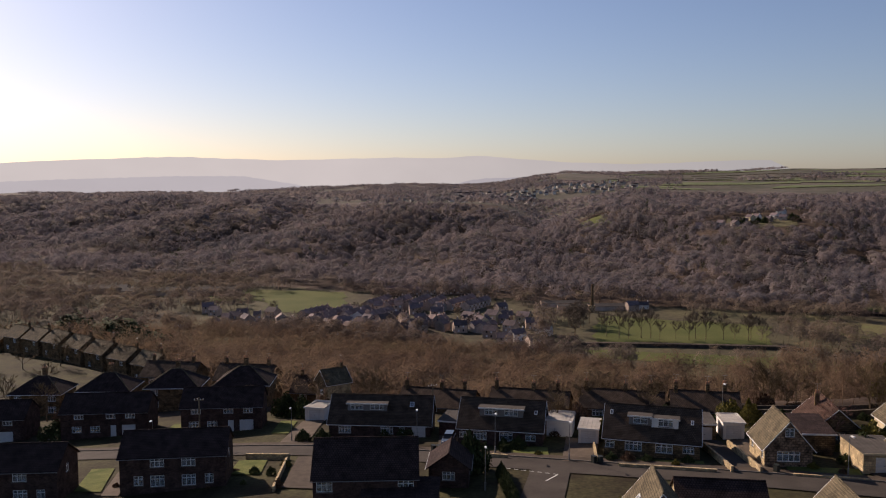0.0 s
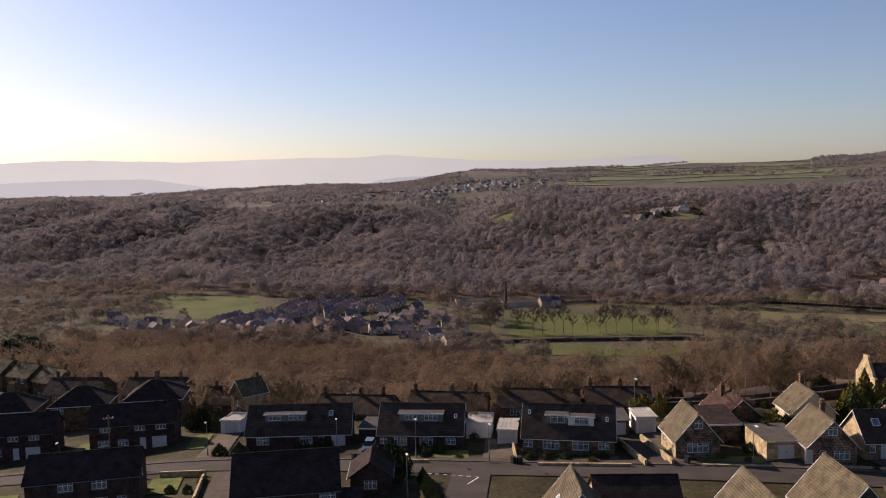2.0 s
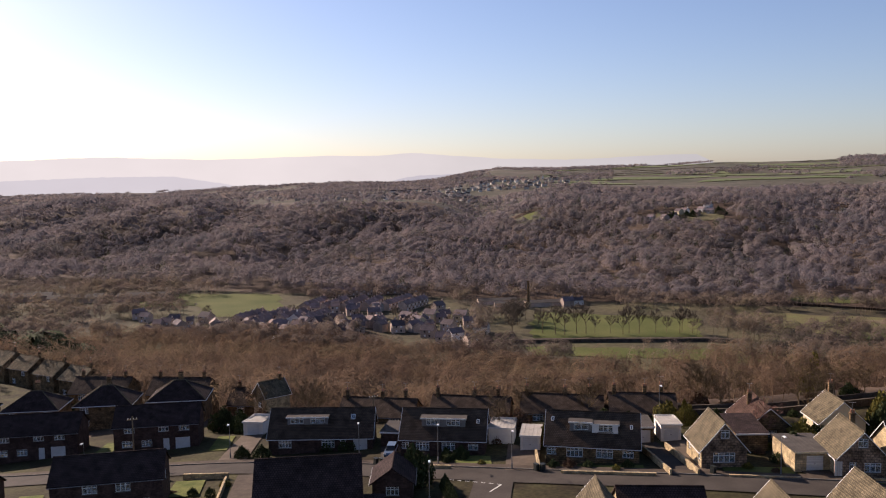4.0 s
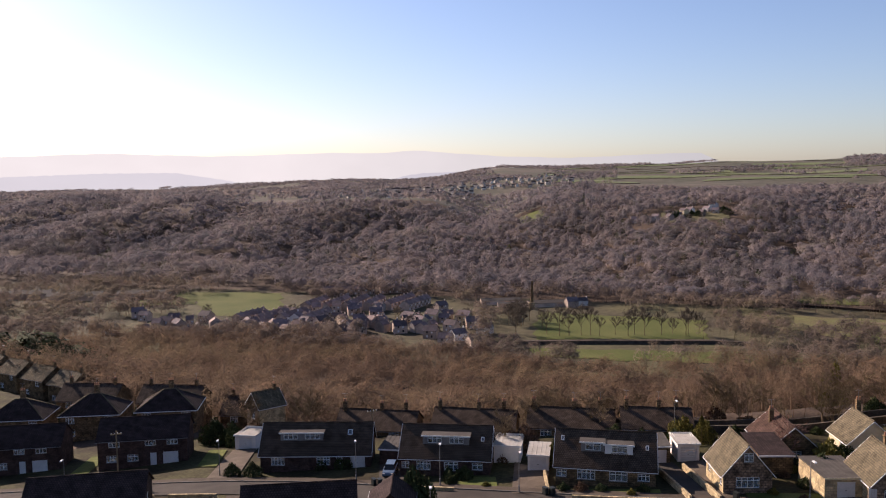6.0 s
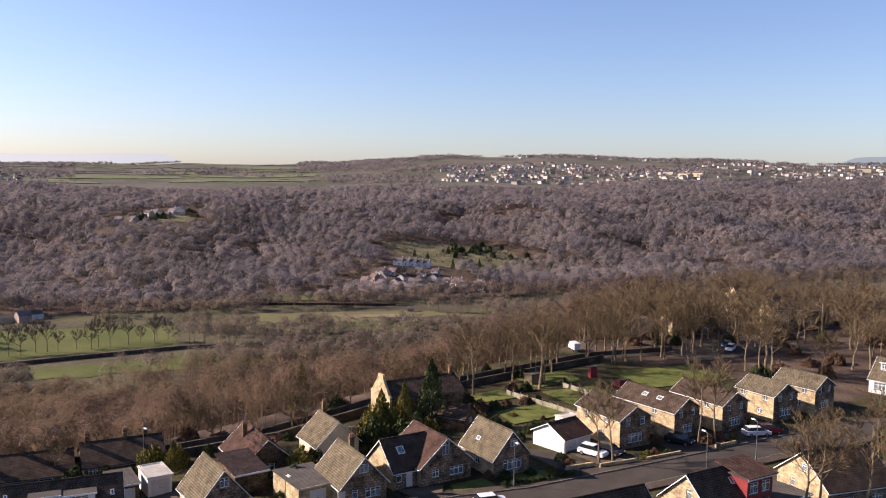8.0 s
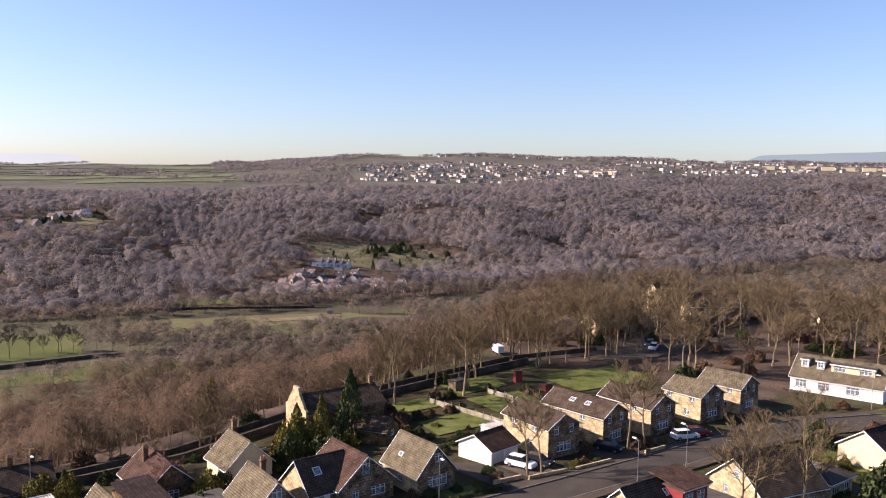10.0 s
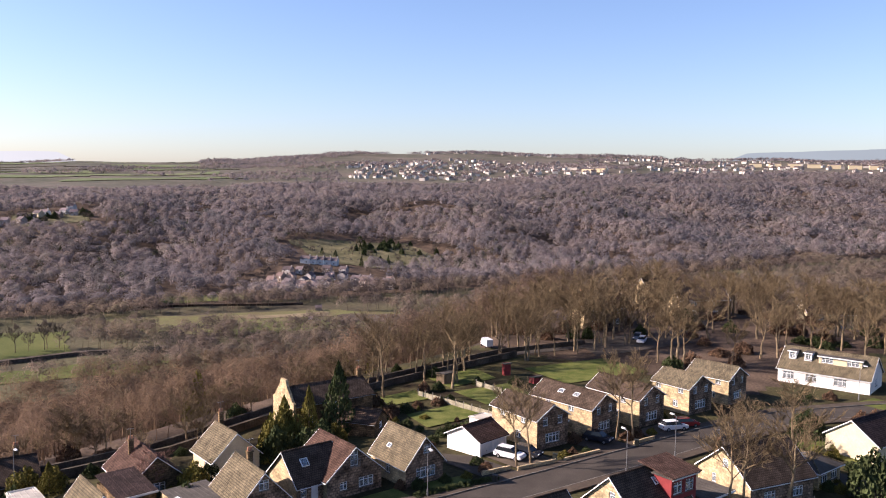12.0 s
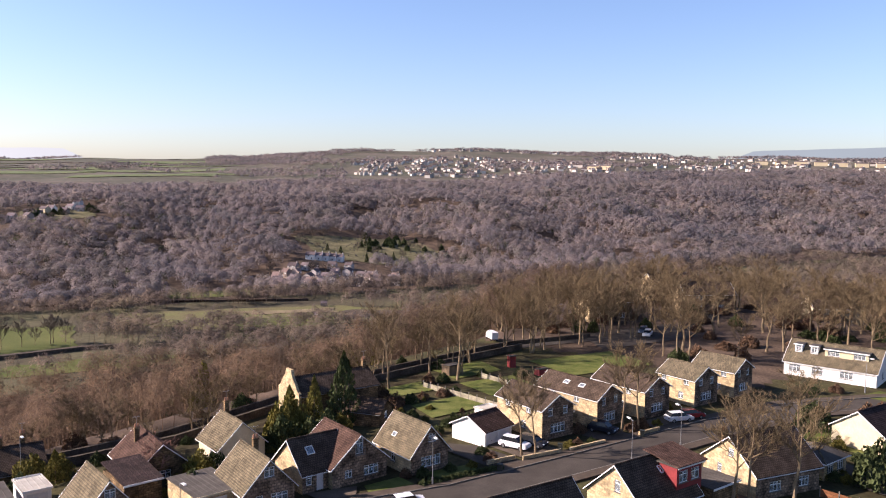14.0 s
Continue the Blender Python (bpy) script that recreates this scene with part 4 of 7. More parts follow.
house(28.5, 111.2, -16, 12.8, 8.4, 2.5, 6.0, "x", M_STONE_OLD, M_TILE_BROWN, "stone dormer bungalow pair with brown tiles, one dormer white-clad", [(-5.6, 0.95, 1.3, 0.95, 2), (-2.4, 0.75, 2.3, 1.3, 4), (1.7, 0.75, 2.3, 1.3, 3), (4.9, 0.95, 1.5, 0.95, 3)],
      dormers=[(-1.65, 3.0, 3.4, 1.3, 1.6, M_GREYCLAD, [(0.1, 0.2, 2.0, 1.0, 2)]), (1.75, 3.6, 3.4, 1.3, 1.45, M_WHITE, [(0.1, 0.2, 2.0, 1.0, 3)])], skylights=[(-5.6, 3.0, 0.4, 0.7), (5.4, 2.3, 0.4, 0.7)], group="dormer bungalows")
# garages between them
flat_garage(17.9, 125.6, -14, 3.9, 6, 2.5, M_RENDER, M_SHEET, "pale rendered garage with rusty white sheet roof", door=False, slope=0.4)
flat_garage(21.4, 119.9, -14, 2.9, 5.5, 2.3, M_RENDER, M_SHEET, "narrow white garage with pale roof beside the bungalow")
flat_garage(38.3, 119.0, -8, 3.2, 6, 2.5, M_STONE_OLD, M_FELT, "stone garage with grey felt roof and white door")
flat_garage(42.7, 119.3, -8, 3.0, 5.5, 2.5, M_RENDER, M_SHEET, "white garage with pale corrugated roof and white door", slope=0.3)
flat_garage(-23.3, 146.5, -12, 3.6, 5.5, 2.4, M_RENDER, M_SHEET, "small garage with pale pitched roof and white door", slope=0.5)
flat_garage(0.8, 129.5, -14, 3.2, 6, 2.3, M_BRICK, M_FELT, "dark brick garage with felt roof", door=False)

# two-storey brick houses to the west, on both sides of the road
SEMI = [(-4.8, 0.9, 1.7, 1.15, 3), (-1.6, 0.9, 1.7, 1.15, 3), (1.2, 3.35, 1.7, 1.1, 3), (-4.4, 3.35, 1.7, 1.1, 3), (4.6, 3.35, 1.7, 1.1, 3)]
for sx, sy, sw in ((-61.2, 146.2, 15.2), (-39.0, 142.5, 13.9), (-84.5, 148.2, 15.0)):
    house(sx, sy, 4.8, sw, 7.4, 4.6, 7.1, "x", M_BRICK, M_TILE_DARK, "two-storey dark brick semi-detached house with white windows", SEMI, doors=[(4.3, 2.4, 2.15, "door"), (1.6, 1.0, 2.1, "door")], barge=None, group="brick semis")
SEMI_B = [(-4.4, 0.9, 1.2, 1.3, 2), (-2.0, 0.7, 1.8, 1.5, 3), (2.0, 0.7, 1.8, 1.5, 3), (4.6, 0.9, 1.1, 1.3, 2), (-2.0, 3.3, 1.8, 1.15, 3), (2.0, 3.3, 1.8, 1.15, 3)]
for sx, sy, sw, rz in ((-35.5, 105.8, 13.5, 6.9), (-56.8, 104.0, 13.4, 4)):
    house(sx, sy, rz, sw, 7.4, 4.75, 7.1, "x", M_BRICK, M_TILE_DARK, "two-storey dark brick house seen from its back garden side", SEMI_B, left=[(0.5, 3.3, 1.0, 1.2, 2)], right=[(0.0, 3.3, 1.0, 1.2, 2)], barge=None, group="brick semis")
house(-8.9, 91.2, 2.7, 11.8, 8.4, 4.5, 7.7, "x", M_BRICK, M_TILE_DARK, "dark tiled house with pale gutter and low rear extension", [(-4.6, 2.9, 1.8, 1.2, 3), (4.6, 2.9, 1.8, 1.2, 3)], barge=None, group="brick semis")
flat_garage(-5.0, 89.6, -4, 8.5, 4.0, 2.5, M_BRICK, M_TILE_DARK, "low dark-roofed rear extension", door=False, name="extension", fascia=M_TILE_DARK, slope=-0.9, group="extensions")
house(0.6, 100.7, -4, 5.0, 6.0, 2.6, 4.4, "y", M_BRICK, M_TILE_DARK, "small dark tiled side extension with white windows", [(0, 1.0, 1.6, 1.1, 3)], right=[(0, 1.0, 1.2, 1.1, 2)], barge=None)
# hipped semis behind
HIP = [(-3.6, 0.8, 1.7, 1.4, 3), (3.6, 0.8, 1.7, 1.4, 3), (-3.6, 3.3, 1.6, 1.2, 3), (3.6, 3.3, 1.6, 1.2, 3)]
for sx, sy, mat in ((-56.5, 169.0, M_STONE_OLD), (-41.0, 165.0, M_STONE_OLD), (-72.0, 172.0, M_STONE_OLD), (-88.0, 175.0, M_STONE_OLD)):
    hip_house(sx, sy, 2, 10.8, 8.6, 4.9, 8.0, mat, M_TILE_DARK, "stone semi-detached house with hipped dark roof and pale ridge", HIP, chimneys=[(0.0, 5.5, 9.3)], group="hipped semis")
for sx, sy in ((-27.0, 176.0), (-45.0, 181.0), (-64.0, 188.0)):
    house(sx, sy, -10, 13, 8, 4.9, 7.6, "x", M_STONE_OLD, M_TILE_BROWN, "stone terrace house with brown tiled roof", HIP, chimneys=[(-5, 4, 8.8), (5, 4, 8.8)], barge=None, group="lower terrace")
house(-23.8, 158.6, -54, 4.8, 5.2, 5.4, 7.7, "y", M_STONE, M_TILE_TAN, "small stone cottage with sunlit gable and tan roof", [(0, 3.0, 1.2, 1.1, 2)], left=[(0, 0.8, 1.4, 1.2, 2)], chimneys=[(0, 4.4, 8.6)])
for i in range(9):
    house(-150 + i * 8.6, 262 - i * 5.4, -33, 8.3, 8, 4.9, 7.6, "x", M_STONE_OLD, M_TILE_TAN, "terraced stone house with sunlit grey-tan roof", [(-2, 0.8, 1.4, 1.3, 2), (2, 3.2, 1.4, 1.2, 2)], chimneys=[(3.7, 4, 8.9)], barge=None, group="terrace on the shelf")
# low bungalows along the lane behind
for i, (sx, sy, rz, sw) in enumerate(((14.8, 143.8, -15, 14.0), (30.3, 138.7, -15, 14.0), (43.4, 134.2, -12, 11.0), (-1.8, 149.3, -15, 14.0))):
    house(sx, sy, rz, sw, 8.0, 2.2, 4.5, "x", M_STONE_OLD, M_TILE_BROWN, "low stone bungalow with brown tiles and chimney stacks", [(-4, 0.8, 1.8, 1.1, 3), (3.5, 0.8, 1.8, 1.1, 3)], chimneys=[(-sw / 2 + 0.8, 3.6, 5.9), (sw / 2 - 2.2, 4.4, 5.9), (0.5, 4.0, 5.7)], barge=None, group="lane bungalows", sink=1.1)

# stone chalet houses with their gables to the road
GF = [(0.0, 0.75, 2.9, 1.35, 4), (0.1, 4.0, 1.15, 1.15, 2)]
CH = "stone chalet house with steep tan tiled roof and white bargeboards"
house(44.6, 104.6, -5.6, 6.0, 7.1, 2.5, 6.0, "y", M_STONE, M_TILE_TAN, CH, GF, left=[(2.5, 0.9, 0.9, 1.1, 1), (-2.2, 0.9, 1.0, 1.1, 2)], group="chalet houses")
flat_garage(51.4, 111.0, -5, 4.4, 7.0, 2.5, M_STONE_OLD, M_TILE_DARK, "stone link garage with dark roof behind the chalet", door=False, slope=-0.8)
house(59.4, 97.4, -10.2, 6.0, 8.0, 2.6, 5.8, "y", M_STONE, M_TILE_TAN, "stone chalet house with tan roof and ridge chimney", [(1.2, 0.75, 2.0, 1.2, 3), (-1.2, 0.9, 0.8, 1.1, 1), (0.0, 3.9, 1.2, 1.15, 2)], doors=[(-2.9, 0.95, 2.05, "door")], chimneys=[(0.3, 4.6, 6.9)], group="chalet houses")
flat_garage(55.1, 100.9, -5, 5.2, 7.5, 2.5, M_STONE, M_FELT, "flat-roofed stone garage with cream fascia and white door", fascia=M_CREAM)
chalet = house(71.8, 96.6, -8, 7.7, 8.4, 2.55, 5.8, "y", M_STONE, M_TILE_RED, "stone chalet house with red-brown roof and gable balcony window", [(1.6, 0.75, 2.1, 1.2, 3), (-1.6, 0.9, 1.0, 1.0, 2), (-0.1, 3.6, 1.1, 1.9, 2)], group="chalet houses")
bm = bmesh.new()
for i in range(9):
    tube(bm, (-0.75 + i * 0.165, -0.25, 3.5), (-0.75 + i * 0.165, -0.25, 4.4), 0.02, 0.02, 4)
for z in (3.5, 4.4):
    tube(bm, (-0.8, -0.25, z), (0.62, -0.25, z), 0.03, 0.03, 4)
part("balcony_rail", bm, M_METAL, chalet, "dark metal balcony rail")
house(67.9, 98.1, -7, 6.5, 6.8, 2.45, 5.55, "x", M_STONE, M_TILE_BROWN, "side wing of the chalet with dark brown tiles and skylight", [(-2.4, 0.9, 0.8, 1.2, 1)], doors=[(-0.9, 0.95, 2.05, "door")], skylights=[(-1.2, 1.9, 1.0, 1.1)], name="house_wing", group="chalet houses", cat="house wing")
house(80.1, 93.0, -8.2, 5.8, 7.8, 2.6, 5.85, "y", M_STONE, M_TILE_TAN, CH, [(0.2, 0.75, 3.0, 1.35, 4), (0.4, 3.8, 1.2, 1.1, 2)], left=[(0, 0.9, 1.0, 1.1, 2)], skylights=[(-1.9, 5.0, 0.6, 0.8)], group="chalet houses")
# behind them
house(56.9, 117.0, -8.9, 7.1, 9.8, 2.2, 5.3, "y", M_STONE_OLD, M_TILE_RED, "stone bungalow with red-brown gabled roof behind a budding tree", [(0, 0.8, 2.0, 1.2, 3)], chimneys=[(-1.2, 6.5, 6.0)], group="rear houses", sink=0.9)
house(67.0, 114.9, -7.1, 6.5, 6.5, 2.4, 5.4, "y", M_CREAM, M_TILE_TAN, "cream bungalow with steep tan roof and white chimney", [(0, 0.9, 1.6, 1.2, 2)], left=[(1, 0.9, 1.2, 1.1, 2)], chimneys=[(0.8, 6.6, 6.6)], group="rear houses", sink=0.25)
house(90.4, 112.6, 24, 4.6, 5.4, 2.1, 3.5, "y", M_STONE_OLD, M_TILE_BROWN, "low stone outbuilding with brown tiled roof", [(0, 0.9, 1.0, 1.0, 2)], barge=None, name="outbuilding", cat="outbuilding")
# old stone house with a shaped gable
old = house(88.7, 121.2, -9.5, 13.5, 7.0, 4.2, 6.2, "x", M_STONE_OLD, M_TILE_BROWN, "old stone house with shaped gable, slate roof and tall chimneys", [(-4, 0.9, 1.3, 1.4, 2), (3.5, 0.9, 1.3, 1.4, 2), (0, 2.6, 1.2, 1.2, 2)], barge=None, chimneys=[(6.2, 3.5, 7.4)])
bm = bmesh.new()
outline = [(0.0, -0.5), (7.0, -0.5), (7.0, 4.5), (6.4, 4.8), (5.7, 5.7), (5.1, 6.3), (4.6, 6.9), (4.3, 7.7), (2.7, 7.7), (2.4, 6.9), (1.9, 6.3), (1.3, 5.7), (0.6, 4.8), (0.0, 4.5)]
for sx in (-7.2, -6.78):
    face(bm, [(sx, u, z) for u, z in outline])
for i, (u, z) in enumerate(outline):
    u2, z2 = outline[(i + 1) % len(outline)]
    face(bm, [(-7.2, u, z), (-7.2, u2, z2), (-6.78, u2, z2), (-6.78, u, z)])
# Paler stone than the house walls, putting some sunlight into the gable's colour.
part("shaped_gable", bm, M_STONE, old, "sunlit stone gable with curved shoulders")

# two-storey stone houses up the road
UP = [(0.0, 0.8, 2.7, 1.35, 4), (-1.4, 3.3, 0.9, 1.2, 1), (1.4, 3.3, 0.9, 1.2, 1)]
for sx, sy, rz, dd, rf in ((102.3, 89.6, -11, 10.0, M_TILE_BROWN), (112.3, 87.5, -4.5, 11.9, M_TILE_BROWN), (121.7, 85.0, -8.5, 10.5, M_TILE_BROWN), (133.4, 82.8, -10, 7.4, M_TILE_TAN), (143.5, 81.1, -4.5, 8.0, M_TILE_TAN)):
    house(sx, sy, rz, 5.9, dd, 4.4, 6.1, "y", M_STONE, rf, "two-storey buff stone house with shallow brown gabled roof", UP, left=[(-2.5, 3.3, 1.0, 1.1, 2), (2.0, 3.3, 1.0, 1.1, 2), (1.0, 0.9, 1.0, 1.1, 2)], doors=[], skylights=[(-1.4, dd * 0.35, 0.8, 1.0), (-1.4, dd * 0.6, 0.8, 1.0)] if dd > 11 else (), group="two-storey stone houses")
house(94.7, 94.1, -0.5, 5.6, 6.2, 2.5, 4.05, "x", M_RENDER, M_TILE_RED, "white rendered garage with brown tiled roof and white door", doors=[(-1.35, 2.2, 2.1, "garage_door"), (1.3, 2.2, 2.1, "garage_door")], name="garage", group="garages", cat="garage", sink=0.4)
flat_garage(106.3, 90.9, -5, 2.5, 6.0, 2.5, M_STONE, M_FELT, "narrow stone link garage with pale blue door", name="garage")
wh = house(164.7, 74.5, -86, 15.9, 9.1, 2.65, 5.95, "x", M_RENDER, M_TILE_TAN, "long white rendered dormer bungalow with grey-tan roof", [(-6, 0.8, 2.0, 1.3, 3), (-2, 0.8, 2.0, 1.3, 3), (3, 0.8, 2.2, 1.3, 3)], right=[(0, 0.9, 1.4, 1.2, 2)],
      dormers=[(-6.0, 1.3, 3.5, 1.5, 1.9, M_WHITE, [(0, 0.3, 0.9, 1.0, 2)]), (-3.2, 1.3, 3.5, 1.5, 1.9, M_WHITE, [(0, 0.3, 0.9, 1.0, 2)]), (2.4, 7.4, 3.6, 1.35, 1.8, M_CREAM, [(-2.2, 0.2, 2.0, 1.0, 3), (2.2, 0.2, 2.0, 1.0, 3)])])

# houses on the camera's side of the road
near_b = house(86.4, 63.1, -9.9, 9.0, 8.0, 2.9, 6.45, "x", M_STONE, M_TILE_BROWN, "stone bungalow with sunlit gable, dark tiles and red-clad dormer", [(-3, 0.8, 1.8, 1.2, 3)], left=[(0.3, 3.7, 0.8, 1.3, 1), (2.2, 0.9, 1.2, 1.2, 2)], skylights=[(1.0, 2.6, 0.5, 0.9)], group="near bungalows",
               dormers=[(3.4, 4.2, 3.6, 2.5, 0.6, M_REDCLAD, [(-1.0, 0.7, 1.5, 1.3, 2), (1.0, 0.7, 1.4, 1.3, 2)])])
bm = bmesh.new()
slab(bm, (0.9, 0.1, 6.32), (5.9, 0.1, 6.32), (5.9, 5.0, 7.0), (0.9, 5.0, 7.0), 0.1)
part("dormer_tiles", bm, M_TILE_RED, near_b, "red-brown tiled dormer roof")
house(104.3, 58.0, -21.5, 10.0, 8.6, 3.0, 6.3, "x", M_STONE, M_TILE_BROWN, "stone bungalow with pale sunlit gable and orange side door", [(-2, 0.8, 1.8, 1.2, 3), (2.5, 0.8, 1.6, 1.2, 3)], left=[(0.2, 4.0, 0.9, 1.0, 1), (-1.6, 1.6, 0.7, 1.1, 1)], chimneys=[(-4.3, 6.0, 6.4)], group="near bungalows")
house(69.9, 66.3, -12.4, 10.9, 8.0, 2.9, 6.5, "x", M_STONE, M_TILE_BROWN, "bungalow with dark brown tiled roof beside the road", left=[(0, 3.6, 0.8, 1.0, 1)], group="near bungalows")
house(131.0, 53.2, -12, 9.0, 7.4, 2.8, 5.3, "x", M_CREAM, M_TILE_DARK, "cream bungalow with dark tiled roof and white bargeboards", [(0, 0.8, 1.8, 1.2, 3)], group="near bungalows")
hip_house(114.7, 56.3, -8, 5.5, 5.0, 2.3, 3.6, M_STONE, M_FELT, "small grey-roofed conservatory annexe with white windows", [(-1.2, 0.7, 1.6, 1.3, 3), (1.2, 0.7, 1.6, 1.3, 3)])
house(20.7, 76.0, -6.8, 7.0, 7.5, 2.7, 6.9, "y", M_STONE, M_TILE_TAN, "stone chalet bungalow with tan roof facing away from the road", skylights=[(-1.8, 4.0, 0.6, 0.8)], group="near chalets")
house(28.7, 82.2, -8, 9.0, 6.5, 2.6, 4.8, "x", M_STONE, M_TILE_DARK, "low dark-tiled wing beside the chalet bungalow", name="house_wing", cat="house wing", barge=None)
house(37.7, 70.4, -5.8, 7.2, 9.0, 2.7, 6.9, "y", M_STONE, M_TILE_TAN, "stone chalet bungalow with tan roof facing away from the road", group="near chalets")
house(47.9, 72.7, -6, 7.2, 9.0, 2.7, 6.9, "y", M_STONE, M_TILE_TAN, "stone chalet bungalow with tan roof facing away from the road", group="near chalets")
flat_garage(95.8, 61.7, -8, 5.0, 6.0, 2.5, M_STONE_OLD, M_FELT, "flat felt-roofed garage between two bungalows", door=False)

# ---- roads, drives and gardens ----
ROAD = [(-140.9, 151.9), (-79.9, 136.9), (-57.2, 131.2), (-31.6, 126.5), (-12.7, 120.8), (5.9, 112.8), (18.2, 107.4), (30.4, 102.8), (45.9, 97.1), (61.7, 91.5), (77.2, 85.1), (92.9, 81.7), (108.7, 78.6), (122.8, 76.1), (141.0, 71.4), (157.1, 61.6), (173.5, 49.2), (201.0, 32.4)]
ribbon("road", ROAD, 5.8, M_ASPHALT, "worn grey asphalt residential road", 0.13, category="road")
ribbon("side_road", [(14.1, 106.6), (11.5, 94.6), (8.4, 80.1), (3.8, 56.3), (-0.3, 20.6)], 5.2, M_ASPHALT, "side road joining the residential road", 0.125, category="road")
for side in (3.75, -3.75):
    ribbon("pavement", ROAD if side > 0 else ROAD[9:], 1.6, M_PAVE, "narrow flagged pavement along the road", 0.12, 0.14, side, category="pavement")
    ribbon("kerb", ROAD if side > 0 else ROAD[9:], 0.14, M_KERB, "pale stone kerb", 0.12, 0.16, 2.87 if side > 0 else -2.87, category="kerb")
LANE = [(-22.0, 164.0), (8.0, 156.0), (30.7, 145.8), (51.0, 136.1), (65.7, 132.4), (88.0, 135.2), (108.0, 136.2), (125.9, 134.9), (146.1, 133.3), (165.4, 125.3), (180.6, 116.2), (206.6, 119.3), (240.0, 126.0)]
ribbon("lane", LANE, 3.0, M_LANE, "narrow lane along the top of the wood", 0.13, category="lane")
ribbon("lane_wall", LANE[2:9], 0.45, M_DRYSTONE, "dark dry-stone wall along the lane", 0.0, 1.25, -2.3, category="wall")
ribbon("lane_wall", LANE[1:10], 0.45, M_DRYSTONE, "low dark dry-stone wall along the wood", 0.0, 1.0, 2.4, category="wall")
draped("yard", [(156.8, 117.8), (185.6, 110.4), (196.1, 122.9), (167.7, 130.7)], M_ASPHALT, "grey car park beyond the trees", 0.15, category="yard")
for i in range(7):
    a = Vector((8.3 + i * 0.98, 108.2 - i * 0.6))
    draped("road_marking", [a, a + Vector((0.55, -0.34)), a + Vector((0.62, -0.22)), a + Vector((0.07, 0.12))], M_LINE, "white give-way dash painted on asphalt", 0.16, 0.6, category="road marking")
draped("road_marking", [(12.8, 101.8), (13.0, 101.7), (14.8, 104.2), (14.6, 104.3)], M_LINE, "white centre line painted on asphalt", 0.16, 0.6, category="road marking")

DRIVES = (((16.2, 110.8), (20.5, 109.4), (22.8, 119.3), (18.9, 125.0)), ((37.1, 104.2), (39.9, 102.8), (40.3, 119.0), (36.9, 119.1)), ((40.3, 103.0), (43.0, 101.9), (44.6, 118.9), (41.3, 118.9)),
          ((53.5, 98.6), (58.1, 96.8), (58.1, 100.8), (53.2, 101.0)), ((65.0, 94.0), (67.9, 92.8), (70.6, 95.7), (64.9, 98.3)), ((86.2, 87.8), (91.0, 86.4), (91.5, 94.8), (87.5, 102.0)),
          ((91.8, 86.8), (98.0, 85.3), (98.6, 94.9), (92.5, 95.1)), ((105.3, 83.1), (110.5, 81.9), (111.0, 86.0), (105.3, 90.7)), ((115.7, 81.2), (125.5, 79.2), (125.6, 83.6), (116.3, 85.1)),
          ((-0.9, 120.0), (3.1, 118.4), (2.9, 129.1), (-0.7, 129.6)), ((-26.4, 128.6), (-21.7, 126.9), (-21.4, 146.3), (-25.4, 146.6)), ((-20.8, 103.5), (-16.4, 102.3), (-17.1, 118.7), (-21.5, 119.7)),
          ((-45.0, 105.5), (-42.4, 104.8), (-46.7, 124.5), (-49.0, 125.0)), ((112.1, 49.8), (118.4, 47.8), (120.6, 59.2), (114.2, 61.3)), ((93.6, 52.8), (99.4, 51.8), (100.2, 63.2), (93.9, 65.1)))
for i, d in enumerate(DRIVES):
    draped("driveway", d, (M_DRIVE, M_ASPHALT, M_DRIVE, M_PAVE)[i % 4], "paved driveway beside the house", 0.17, 1.0, category="driveway")
LAWNS = (((23.3, 107.8), (33.9, 104.0), (34.7, 108.0), (24.2, 110.7)), ((9.7, 115.9), (14.8, 113.7), (15.2, 118.4), (10.1, 120.1)), ((43.7, 101.9), (51.9, 99.2), (52.7, 102.7), (44.3, 104.6)), ((69.6, 92.0), (75.4, 89.6), (76.1, 94.2), (71.1, 95.1)),
         ((58.7, 95.3), (64.0, 93.1), (64.6, 95.6), (58.9, 96.6)), ((100.2, 122.9), (108.8, 120.6), (111.5, 126.8), (102.6, 128.6)), ((96.6, 108.9), (108.3, 106.9), (110.9, 114.2), (99.4, 116.5)), ((112.4, 110.7), (122.5, 108.3), (126.2, 117.2), (115.1, 120.6)),
         ((116.8, 123.2), (127.9, 121.4), (131.2, 129.8), (119.5, 131.7)), ((125.4, 56.7), (138.8, 54.7), (142.0, 64.1), (127.0, 65.5)), ((156.1, 59.5), (162.1, 57.5), (163.1, 65.4), (157.1, 66.8)), ((-30.0, 111.9), (-25.2, 110.7), (-25.9, 118.7), (-30.3, 119.7)),
         ((-50.0, 108.8), (-45.8, 107.6), (-49.1, 120.6), (-52.8, 121.2)), ((-50.3, 141.7), (-47.3, 141.1), (-47.6, 152.5), (-50.8, 153.2)), ((-29.4, 137.7), (-26.2, 136.5), (-26.5, 147.3), (-29.7, 148.5)), ((78.3, 89.3), (84.0, 87.1), (85.1, 91.0), (79.6, 92.8)), ((133.2, 109.0), (152.4, 103.1), (156.8, 115.8), (137.5, 122.6)))
for d in LAWNS:
    draped("lawn", d, M_LAWN, "green mown garden lawn", 0.16, 1.0, category="lawn")

